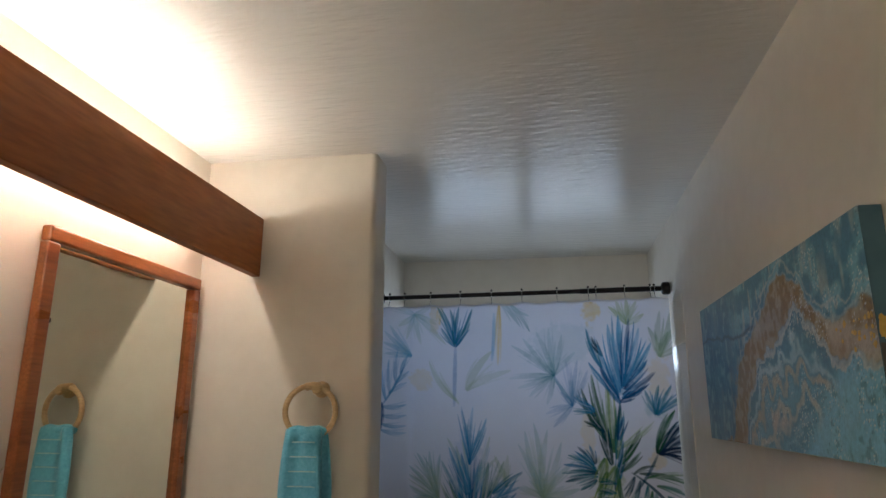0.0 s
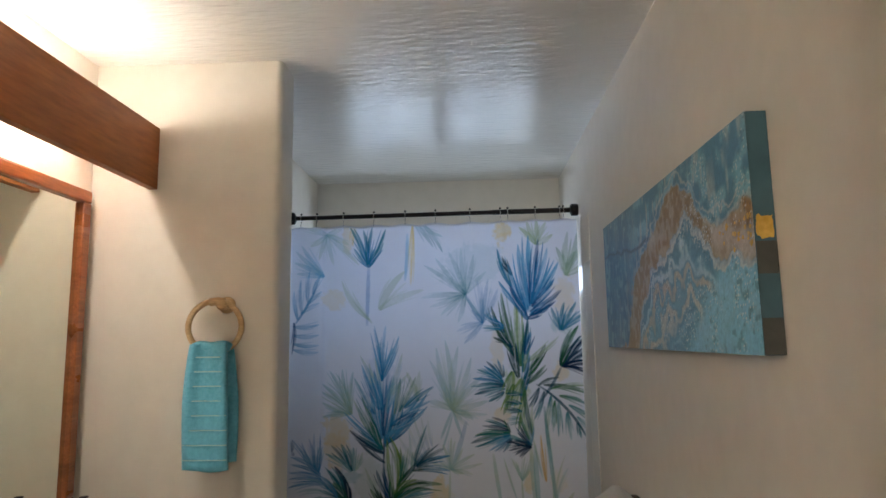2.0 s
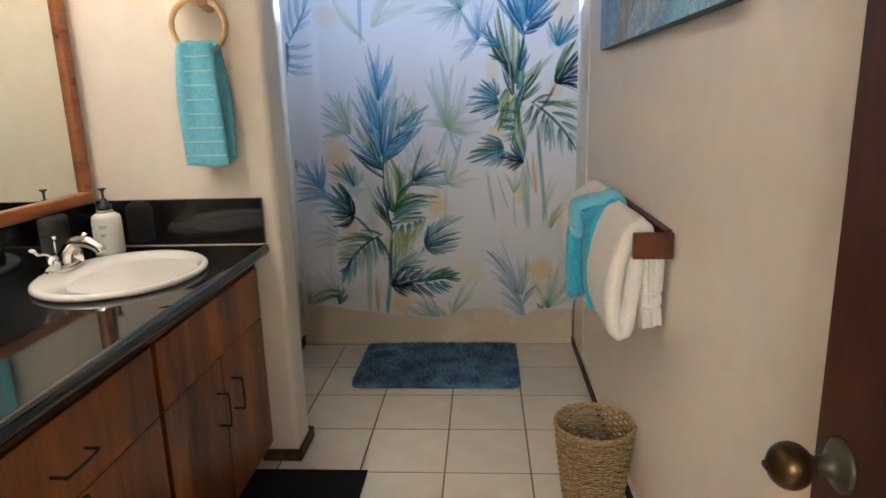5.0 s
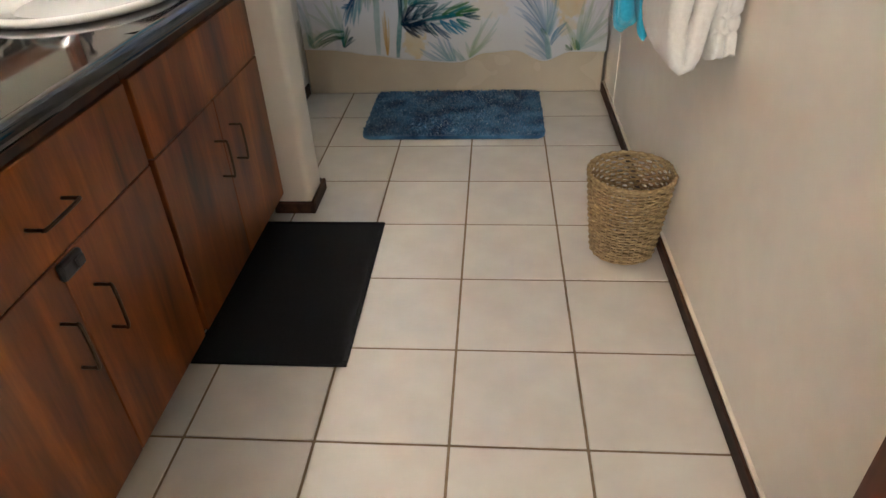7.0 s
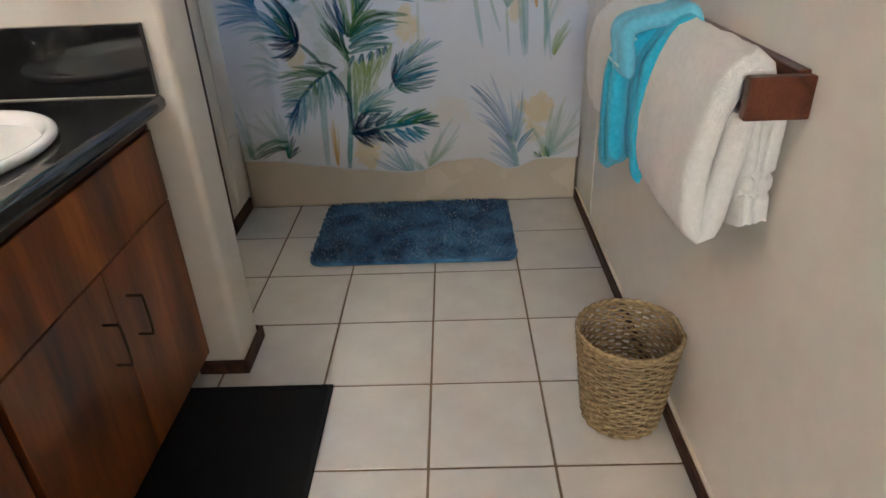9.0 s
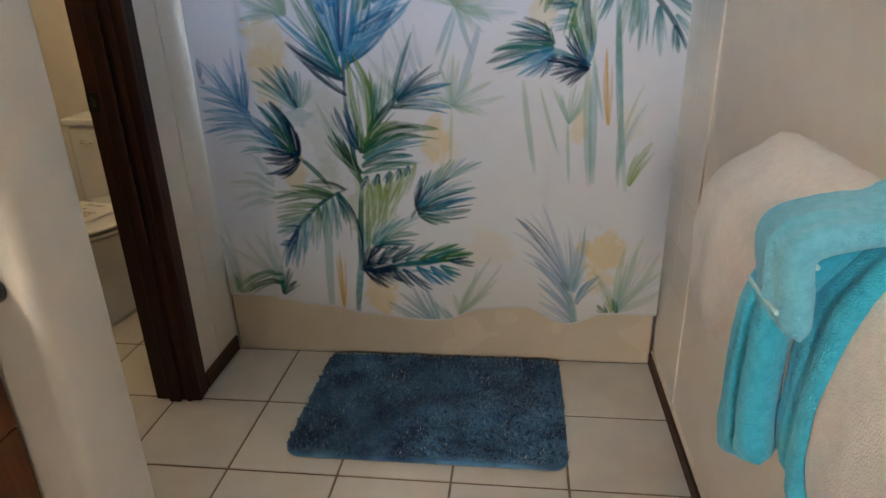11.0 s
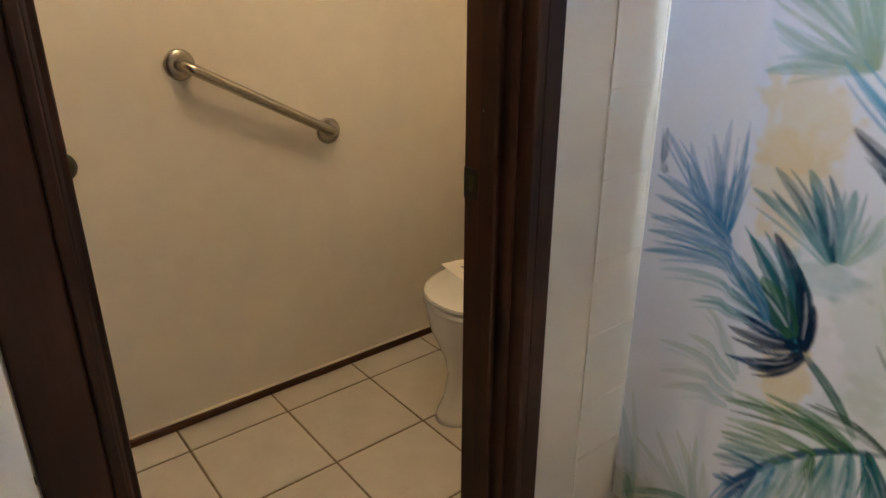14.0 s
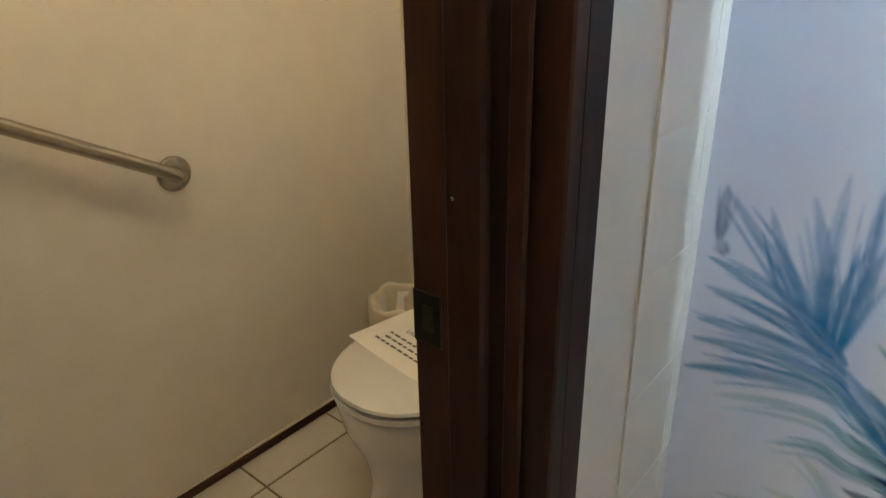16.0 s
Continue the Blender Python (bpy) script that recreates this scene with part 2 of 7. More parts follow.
# ---- materials ----
WALL = surface("wall_paint", (0.70, 0.645, 0.56), (0.745, 0.69, 0.605), 14, 0.42, 0.12, 160, stain=0.05, distance=0.001, lumps=0.04)
CEIL = surface("ceiling_gloss_paint", (0.77, 0.74, 0.69), (0.80, 0.77, 0.72), 12, 0.20, 0.9, 34, stretch=(0.40, 1.5, 1), stain=0.02, distance=0.004, rough_var=0.0, spec=0.16)
TILE = surface("floor_tile_ceramic", (0.56, 0.51, 0.44), (0.65, 0.60, 0.52), 9, 0.34, 0.12, 90, stain=0.10, per_object=0.035, distance=0.001)
GROUT = surface("floor_grout", (0.16, 0.105, 0.06), (0.26, 0.185, 0.11), 40, 0.9, 0.4, 300)
WTILE = surface("glazed_wall_tile", (0.78, 0.735, 0.65), (0.83, 0.785, 0.70), 5, 0.20, 0.05, 30, stain=0.04, per_object=0.02, distance=0.001, rough_var=0.04)
WGROUT = surface("wall_tile_grout", (0.72, 0.66, 0.56), (0.78, 0.72, 0.62), 30, 0.8, 0.3, 200)
TUB = surface("tub_enamel", (0.53, 0.45, 0.34), (0.58, 0.50, 0.385), 6, 0.25, 0.03, 40, stain=0.05)
KOA = timber("cabinet_koa_wood", (0.034, 0.008, 0.002), (0.138, 0.035, 0.0055), (0.300, 0.088, 0.013), "Z", 0.95, 0.36, 0.26, 0.12, contrast=1.08)
TRIM = timber("dark_stained_trim", (0.013, 0.004, 0.002), (0.036, 0.012, 0.006), (0.075, 0.025, 0.012), "Z", 1.6, 0.52, 0.0, 0.05)
BASE = timber("dark_baseboard_wood", (0.010, 0.004, 0.002), (0.034, 0.012, 0.006), (0.095, 0.038, 0.018), "Y", 2.2, 0.6, 0.0, 0.1)
VAL = timber("valance_mahogany", (0.23, 0.070, 0.018), (0.32, 0.100, 0.027), (0.39, 0.130, 0.037), "Y", 0.7, 0.48, 0.04, 0.05)
FRAME = timber("mirror_frame_wood", (0.15, 0.040, 0.012), (0.27, 0.080, 0.024), (0.36, 0.125, 0.042), "Y", 1.2, 0.28, 0.4, 0.08)
RACK = timber("towel_rack_wood", (0.03, 0.007, 0.003), (0.08, 0.021, 0.008), (0.135, 0.038, 0.014), "Y", 1.5, 0.35, 0.2, 0.08)
DOOR = timber("entry_door_wood", (0.016, 0.004, 0.002), (0.036, 0.009, 0.004), (0.060, 0.016, 0.007), "Z", 0.9, 0.45, 0.08, 0.05)
RINGW = timber("pale_turned_wood", (0.48, 0.30, 0.15), (0.60, 0.40, 0.21), (0.70, 0.50, 0.29), "X", 1.5, 0.45, 0.1, 0.05)
GRANITE = surface("black_polished_counter", (0.006, 0.006, 0.007), (0.016, 0.016, 0.017), 240, 0.06, stain=0.2, rough_var=0.03, spec=0.6)
CHINA = surface("white_vitreous_china", (0.66, 0.65, 0.62), (0.70, 0.69, 0.66), 4, 0.10, stain=0.03, rough_var=0.03)
CHROME = surface("chrome", (0.74, 0.74, 0.75), (0.82, 0.82, 0.83), 6, 0.09, metal=1.0, stain=0.05)
STEEL = surface("brushed_steel", (0.34, 0.31, 0.27), (0.45, 0.41, 0.36), 60, 0.24, 0.15, 400, metal=1.0, stretch=(1, 0.1, 1))
BRASS = surface("aged_bronze", (0.05, 0.030, 0.013), (0.17, 0.105, 0.045), 14, 0.34, 0.1, 80, metal=0.9, stain=0.35)
PATINA = surface("green_patina_bronze", (0.030, 0.030, 0.018), (0.09, 0.082, 0.048), 30, 0.5, 0.2, 150, metal=0.6, stain=0.3)
IRON = surface("black_metal", (0.012, 0.011, 0.011), (0.025, 0.022, 0.02), 20, 0.38, metal=0.5)
HANDLE = surface("dark_bronze_wire", (0.045, 0.026, 0.015), (0.085, 0.05, 0.028), 30, 0.42, metal=0.7)
RUBBER = surface("black_plastic", (0.010, 0.010, 0.011), (0.02, 0.02, 0.021), 12, 0.4)
MAT = surface("black_woven_mat", (0.008, 0.0075, 0.008), (0.018, 0.0165, 0.017), 300, 0.95, 0.5, 420, stain=0.15, spec=0.15, distance=0.001)
TERRY_W = surface("white_terry", (0.68, 0.65, 0.60), (0.77, 0.74, 0.69), 90, 0.95, 0.9, 380, stain=0.05, sheen=0.3, spec=0.1, distance=0.003)
TERRY_B = surface("turquoise_terry", (0.025, 0.36, 0.54), (0.06, 0.49, 0.68), 90, 0.95, 0.9, 380, stain=0.08, sheen=0.25, spec=0.1, distance=0.003)
TERRY_T = surface("teal_striped_terry", (0.12, 0.45, 0.62), (0.19, 0.58, 0.75), 90, 0.95, 0.9, 380, stain=0.08, sheen=0.25, spec=0.1, distance=0.003)
BAND = surface("pale_woven_band", (0.36, 0.62, 0.66), (0.48, 0.72, 0.75), 200, 0.8, 0.4, 500)
WICKER = surface("natural_seagrass", (0.14, 0.085, 0.036), (0.47, 0.335, 0.165), 70, 0.7, 0.5, 160, stain=0.15, per_object=0.10, stretch=(1, 1, 2.2))
PILE = surface("blue_rug_pile", (0.008, 0.040, 0.105), (0.075, 0.205, 0.35), 9, 0.9, 0.6, 300, stain=0.25, sheen=0.35, spec=0.15, spread=0.16)
PLASTIC = surface("white_bottle_plastic", (0.72, 0.70, 0.66), (0.78, 0.76, 0.72), 10, 0.35, stain=0.03)
INK = surface("grey_label_ink", (0.10, 0.10, 0.11), (0.16, 0.16, 0.17), 50, 0.7)
PAPER = surface("white_paper", (0.72, 0.69, 0.63), (0.76, 0.73, 0.67), 20, 0.85, stain=0.03)
LINER = surface("thin_bin_liner", (0.66, 0.60, 0.48), (0.74, 0.68, 0.56), 25, 0.4, 0.6, 35, distance=0.006)
GRASS = surface("dry_green_blades", (0.22, 0.26, 0.10), (0.40, 0.38, 0.18), 20, 0.7)
CLAY = surface("grey_ceramic_pot", (0.30, 0.28, 0.25), (0.38, 0.36, 0.32), 14, 0.5)
HALL = surface("hall_paint", (0.50, 0.43, 0.34), (0.56, 0.48, 0.39), 12, 0.6, 0.1, 150)
VINYL = surface("white_window_frame", (0.66, 0.66, 0.66), (0.72, 0.72, 0.72), 10, 0.4)
CAULK = surface("pale_caulk", (0.66, 0.58, 0.47), (0.72, 0.64, 0.52), 40, 0.6)
TUBE = glow("fluorescent_tube", (1.0, 0.93, 0.83), TUBE_GLOW)

MIRROR = bpy.data.materials.new("mirror_silver")
MIRROR.use_nodes = True
mb = MIRROR.node_tree.nodes["Principled BSDF"]
mb.inputs["Base Color"].default_value, mb.inputs["Metallic"].default_value, mb.inputs["Roughness"].default_value = (0.80, 0.83, 0.76, 1), 1.0, 0.015

GLASS = bpy.data.materials.new("window_glass")
GLASS.use_nodes = True
gb = GLASS.node_tree.nodes["Principled BSDF"]
gb.inputs["Transmission Weight"].default_value, gb.inputs["Roughness"].default_value, gb.inputs["IOR"].default_value = 1.0, 0.02, 1.45

# distance outside the window: sky over foliage
FAR = bpy.data.materials.new("sky_and_foliage_distance")
FAR.use_nodes = True
fn, flk = FAR.node_tree.nodes, FAR.node_tree.links
f_tc, f_n, f_r = fn.new("ShaderNodeTexCoord"), fn.new("ShaderNodeTexNoise"), fn.new("ShaderNodeValToRGB")
f_n.inputs["Scale"].default_value, f_n.inputs["Detail"].default_value = 1.6, 6
fe = f_r.color_ramp.elements
fe[0].position, fe[0].color = 0.42, (0.10, 0.20, 0.10, 1)
fe[1].position, fe[1].color = 0.56, (0.55, 0.72, 1.0, 1)
flk.new(f_tc.outputs["Object"], f_n.inputs["Vector"])
flk.new(f_n.outputs["Fac"], f_r.inputs["Fac"])
flk.new(f_r.outputs["Color"], fn["Principled BSDF"].inputs["Base Color"])
flk.new(f_r.outputs["Color"], fn["Principled BSDF"].inputs["Emission Color"])
fn["Principled BSDF"].inputs["Emission Strength"].default_value = 2.0

# ---- plan in metres ----
P = 0.315                       # tile pitch
XR, XL = 0.640, -1.225          # towel-rack wall, mirror wall
YS, YB = -0.06, 3.985           # entry wall, back of the tub alcove
CEILING = 2.51
PIER_F, PIER_B, PIER_X = 2.193, 2.358, -0.563
WCX = -0.867                    # wall with the toilet room's door
WC_IN = -0.995
WC_L, WC_Y1 = -2.022, 4.12
DOOR_Y0, DOOR_Y1 = 2.425, 3.045
TUB_Y = 3.372
HEAD = 2.06

# ---- structure ----
solid("floor", box(WC_L - 0.1, XR + 0.1, -1.6, 4.2, -0.12, -0.004), GROUT, "brown grout bed under cream floor tiles", "floor")
solid("ceiling", box(WC_L - 0.1, XR + 0.1, -1.6, 4.2, CEILING, CEILING + 0.1), CEIL, "glossy off-white textured plaster ceiling", "ceiling")
solid("wall_east", box(XR, XR + 0.12, -1.6, 4.2, 0, CEILING), WALL, "warm beige painted plaster wall", "wall")
solid("wall_west", box(XL - 0.12, XL, YS, PIER_B - 0.003, 0, CEILING), WALL, "warm beige painted wall behind the vanity", "wall")


def pier():
    """Short wall at the end of the vanity, with a rounded plaster corner."""
    r = 0.022
    pts = [(XL + 0.002, PIER_F), (PIER_X - r, PIER_F)]
    pts += [(PIER_X - r + r * math.sin(a), PIER_F + r - r * math.cos(a)) for a in [math.pi / 2 * k / 6 for k in range(1, 7)]]
    pts += [(PIER_X - r + r * math.cos(a), PIER_B - r + r * math.sin(a)) for a in [math.pi / 2 * k / 6 for k in range(0, 7)]]
    pts += [(XL + 0.002, PIER_B)]
    return loft([[Vector((x, y, z)) for x, y in pts] for z in (0, CEILING)])


wall = solid("wall_pier", pier(), WALL, "beige plaster pier with a rounded corner", "wall")
wall.data.set_sharp_from_angle(angle=radians(40))
# wall with the doorway to the toilet room
bm = box(WC_IN, WCX, PIER_B + 0.003, DOOR_Y0, 0, CEILING)
box(WC_IN, WCX, DOOR_Y1 + 0.02, YB, 0, CEILING, bm=bm)
box(WC_IN, WCX, DOOR_Y0, DOOR_Y1 + 0.02, HEAD + 0.02, CEILING, bm=bm)
solid("wall_toilet_door", bm, WALL, "beige wall with the doorway to the toilet", "wall")
solid("wall_toilet_west", box(WC_L - 0.12, WC_L, 2.2, 4.2, 0, CEILING), WALL, "tan painted wall of the toilet room", "wall")
solid("wall_toilet_north", box(WC_L, WC_IN, WC_Y1, WC_Y1 + 0.1, 0, CEILING), WALL, "tan painted wall behind the toilet", "wall")
solid("wall_toilet_south", box(WC_L, XL - 0.003, PIER_B - 0.06, PIER_B, 0, CEILING), WALL, "tan painted end wall of the toilet room", "wall")
# alcove's back wall with the high window
WX0, WX1, WZ0, WZ1 = -0.74, 0.56, 1.775, 2.20
bm = box(WC_IN, XR, YB, YB + 0.12, 0, WZ0)
box(WC_IN, XR, YB, YB + 0.12, WZ1, CEILING, bm=bm)
box(WC_IN, WX0, YB, YB + 0.12, WZ0, WZ1, bm=bm)
box(WX1, XR, YB, YB + 0.12, WZ0, WZ1, bm=bm)
solid("wall_north", bm, WALL, "beige wall of the tub alcove with a high window", "wall")
# entry wall with its doorway, and the hall behind
EX0, EX1 = -0.22, 0.575
bm = box(XL - 0.12, EX0, YS - 0.11, YS, 0, CEILING)
box(EX1, XR, YS - 0.11, YS, 0, CEILING, bm=bm)
box(EX0, EX1, YS - 0.11, YS, 2.06, CEILING, bm=bm)
solid("wall_south", bm, WALL, "beige wall with the entry doorway", "wall")
# unseen hall walls, with an opening made for the added fill light
bm = box(-1.4, XR, -1.6, -1.5, 0, 0.93)
box(-1.4, XR, -1.6, -1.5, 2.17, CEILING, bm=bm)
box(-1.4, -0.87, -1.6, -1.5, 0.93, 2.17, bm=bm)
box(0.37, XR, -1.6, -1.5, 0.93, 2.17, bm=bm)
box(-1.4, -1.3, -1.5, YS - 0.112, 0, CEILING, bm=bm)
solid("wall_hall", bm, HALL, "plain tan hallway walls", "wall")


def board(name, x0, x1, y0, y1, label="dark stained wooden baseboard", h=0.05):
    solid(name, box(x0, x1, y0, y1, 0.0, h, 0.004, 1), BASE, label, "baseboard", at=(0, 0, 0))


board("baseboard_east", XR - 0.016, XR - 0.001, 0.0, TUB_Y - 0.003)
board("baseboard_pier_front", -0.70, PIER_X + 0.014, PIER_F - 0.014, PIER_F - 0.001, h=0.048)
board("baseboard_pier_end", PIER_X + 0.001, PIER_X + 0.014, PIER_F, PIER_B + 0.012, h=0.048)
board("baseboard_pier_back", WCX + 0.05, PIER_X, PIER_B + 0.001, PIER_B + 0.014, h=0.048)
board("baseboard_alcove", WCX + 0.001, WCX + 0.013, 3.113, TUB_Y - 0.003, h=0.06)
board("baseboard_toilet_west", WC_L + 0.001, WC_L + 0.014, PIER_B + 0.002, WC_Y1 - 0.002, h=0.028)
board("baseboard_toilet_north", WC_L + 0.016, WC_IN - 0.002, WC_Y1 - 0.014, WC_Y1 - 0.001, h=0.028)
solid("caulk_line_east", box(XR - 0.010, XR - 0.0005, 0.0, TUB_Y - 0.003, 0.0505, 0.056), CAULK, "pale caulk line over the baseboard", "trim")
solid("caulk_line_toilet", box(WC_L + 0.0005, WC_L + 0.009, PIER_B + 0.002, WC_Y1 - 0.016, 0.0285, 0.033), CAULK, "pale caulk line over the baseboard", "trim")


def door_frame():
    """Dark frame of the toilet doorway: linings with stops, and casings towards the bathroom."""
    ob = thing("door_frame_1", (-0.94, 2.735, 0), "dark stained wooden door frame with stops", "door frame", kind="structure")
    for y0, y1, s in ((DOOR_Y1, DOOR_Y1 + 0.02, -1), (DOOR_Y0, DOOR_Y0 + 0.012, 1)):
        lining = part("lining", box(WC_IN - 0.010, WCX + 0.016, y0, y1, 0, HEAD, 0.002, 1), TRIM, ob)
        a, b = (y0 - 0.013, y0 - 0.0005) if s < 0 else (y1 + 0.0005, y1 + 0.013)
        part("stop", box(-0.955, -0.915, a, b, 0, HEAD - 0.014, 0.003, 1), TRIM, lining)
        part("moulding", box(-0.898, -0.880, (a + b) / 2 if s < 0 else a, b if s < 0 else (a + b) / 2, 0, HEAD - 0.014, 0.002, 1), TRIM, lining)
    part("head_lining", box(WC_IN - 0.010, WCX + 0.016, DOOR_Y0 + 0.013, DOOR_Y1 - 0.001, HEAD - 0.012, HEAD + 0.018, 0.002, 1), TRIM, ob)
    part("casing", box(WCX + 0.001, WCX + 0.014, DOOR_Y1 + 0.021, DOOR_Y1 + 0.060, 0, HEAD + 0.05, 0.003, 1), TRIM, ob)
    part("casing", box(WCX + 0.001, WCX + 0.014, PIER_B + 0.004, DOOR_Y0 - 0.001, 0, HEAD + 0.05, 0.003, 1), TRIM, ob)
    part("head_casing", box(WCX + 0.001, WCX + 0.014, DOOR_Y0, DOOR_Y1 + 0.02, HEAD + 0.019, HEAD + 0.05, 0.003, 1), TRIM, ob)
    strike = part("strike_plate", box(-1.004, -0.970, DOOR_Y1 - 0.002, DOOR_Y1 - 0.0003, 0.940, 0.995, 0.001, 1), IRON, ob, "dark patinated strike plate")
    part("latch_hole", box(-0.992, -0.979, DOOR_Y1 - 0.0032, DOOR_Y1 - 0.0022, 0.955, 0.982, 0.0004, 1), PATINA, strike)
    part("screw_head", lathe([(0.0006, -0.0008), (0.0018, -0.0005), (0.0018, -0.0002)], 12, (-0.945, DOOR_Y1 - 0.0135, 1.096), "Y"), STEEL, ob, "tiny steel screw head")


door_frame()


def knob(parent, at, direction, ball=0.029, stand=0.062, metal=None, rose=0.03):
    """A round door knob with neck and rose that stands out along x or y."""
    axis, s = direction
    p = [(rose, 0), (rose, 0.004), (rose * 0.85, 0.008), (rose * 0.55, 0.011), (0.014, 0.014), (0.0115, 0.02), (0.0105, 0.03), (0.013, 0.034)]
    k = part("knob", lathe([(r, s * h) for r, h in p], 28, at, axis), PATINA, parent, "patinated bronze rose and neck")
    b = [(0.012, stand - ball * 0.95)] + [(ball * math.sin(a), stand - ball * math.cos(a) * 0.92) for a in [math.pi * i / 12 for i in range(2, 12)]] + [(0.004, stand + ball * 0.92)]
    part("ball", lathe([(r, s * h) for r, h in b], 28, at, axis), metal or BRASS, k, "aged bronze knob ball")
    return k


def toilet_door():
    ob = thing("door_1", (-1.0, 2.455, 0), "dark wooden toilet door standing open into the room", "door", kind="structure")
    x0, x1, y0, y1 = -1.615, -1.036, 2.440, 2.474
    leaf = part("leaf", box(x0, x1, y0, y1, 0.012, 2.04, 0.002, 1), TRIM, ob)
    for a, b in ((0.20, 0.92), (1.10, 1.86)):
        part("panel", box(x0 + 0.10, x1 - 0.10, y1 + 0.0005, y1 + 0.006, a, b, 0.004, 1), TRIM, leaf)
    knob(leaf, (x0 + 0.065, y1, 0.965), ("Y", 1), 0.0265, 0.06, PATINA, 0.025)
    part("latch_plate", box(x0 - 0.0012, x0 - 0.0002, y0 + 0.006, y1 - 0.006, 0.93, 1.0), BRASS, leaf, "worn brass latch plate")
    for z in (0.25, 1.8):
        part("hinge", lathe([(0.006, 0), (0.006, 0.09)], 10, (-1.031, y1 + 0.004, z)), PATINA, ob, "dark bronze hinge barrel")


toilet_door()


def entry_door():
    ob = thing("door_2", (0.57, 0.0, 0), "dark reddish wooden entry door standing open", "door", kind="structure")
    x0, x1, y0, y1 = 0.552, 0.588, -0.02, 0.742
    leaf = part("leaf", box(x0, x1, y0, y1, 0.012, 2.04, 0.002, 1), DOOR, ob)
    for a, b in ((0.22, 0.80), (1.02, 1.85)):
        bm = box(x0 - 0.007, x0 - 0.0005, y0 + 0.13, y1 - 0.13, a, b, 0.006, 1)
        part("panel", bm, DOOR, leaf)
    k = knob(leaf, (x0, 0.683, 0.925), ("X", -1), 0.0270, 0.057, BRASS, 0.031)
    part("keyhole", box(x0 - 0.0855, x0 - 0.0815, 0.677, 0.689, 0.922, 0.929, 0.001, 1), IRON, k, "small dark key slot")
    part("edge_latch", box(0.559, 0.581, y1 + 0.0002, y1 + 0.0015, 0.89, 0.96), BRASS, leaf, "brass edge plate")
    for z in (0.25, 1.05, 1.8):
        part("hinge", lathe([(0.006, 0), (0.006, 0.09)], 10, (x0 - 0.004, y0 - 0.006, z)), PATINA, ob, "dark bronze hinge barrel")
    fr = thing("door_frame_2", (0.18, YS - 0.055, 0), "dark stained wooden entry door frame", "door frame", kind="structure")
    part("jamb", box(EX0 + 0.0005, EX0 + 0.018, YS - 0.115, YS + 0.004, 0, 2.06, 0.002, 1), TRIM, fr)
    part("jamb", box(EX1 - 0.018, EX1 - 0.0005, YS - 0.115, YS + 0.004, 0, 2.06, 0.002, 1), TRIM, fr)
    part("head", box(EX0 + 0.019, EX1 - 0.019, YS - 0.115, YS + 0.004, 2.042, 2.0595, 0.002, 1), TRIM, fr)


entry_door()


def window():
    ob = thing("window_1", (-0.09, YB + 0.06, WZ0), "two-pane white sliding window high over the tub", "window", kind="structure")
    f = 0.035
    for n_, b in (("frame_top", (WX0 + 0.002, WX1 - 0.002, WZ1 - f, WZ1 - 0.002)), ("frame_bottom", (WX0 + 0.002, WX1 - 0.002, WZ0 + 0.002, WZ0 + f)),
                  ("frame_side", (WX0 + 0.002, WX0 + f, WZ0 + f, WZ1 - f)), ("frame_side", (WX1 - f, WX1 - 0.002, WZ0 + f, WZ1 - f)),
                  ("mullion", (-0.125, -0.045, WZ0 + f, WZ1 - f))):
        part(n_, box(b[0], b[1], YB + 0.05, YB + 0.09, b[2], b[3], 0.003, 1), VINYL, ob)
    for a, b in ((WX0 + f, -0.125), (-0.045, WX1 - f)):
        pane = part("pane", box(a, b, YB + 0.068, YB + 0.073, WZ0 + f, WZ1 - f), GLASS, ob)
        pane.visible_shadow = False


window()
solid("backdrop", box(-9, 9, 8.0, 8.05, -2, 9), FAR, "bright sky and foliage outside the window", "backdrop")
solid("ground", box(-60, 60, -60, 60, -0.4, -0.3), GRASS, "dull green ground around the house", "ground")


# ---- bathtub ----
def bathtub():
    ob = thing("bathtub", (-0.11, 3.68, 0), "beige built-in bathtub with a plain apron", "bathtub")
    x0, x1 = WCX + 0.012, XR - 0.012
    part("apron", box(x0, x1, TUB_Y, TUB_Y + 0.05, 0.0, 0.37, 0.008, 2), TUB, ob)
    part("rim", box(x0, x1, TUB_Y + 0.052, TUB_Y + 0.10, 0.32, 0.375, 0.006, 2), TUB, ob)
    part("rim", box(x0, x1, YB - 0.07, YB - 0.014, 0.32, 0.375, 0.006, 2), TUB, ob)
    cx, cy = (x0 + x1) / 2, (TUB_Y + 0.10 + YB - 0.07) / 2
    rings = []
    for s, z in ((1.0, 0.37), (0.97, 0.30), (0.90, 0.12), (0.80, 0.06), (0.3, 0.05)):
        rings.append([Vector((cx + 0.72 * s * (abs(math.cos(a)) ** 0.4) * math.copysign(1, math.cos(a)), cy + 0.22 * s * (abs(math.sin(a)) ** 0.4) * math.copysign(1, math.sin(a)), z))
                      for a in [2 * math.pi * k / 40 for k in range(40)]])
    basin = loft(rings, cap=False)
    basin.faces.new([v for v in basin.verts if abs(v.co.z - 0.05) < 1e-5])
    part("basin", basin, TUB, ob)


bathtub()


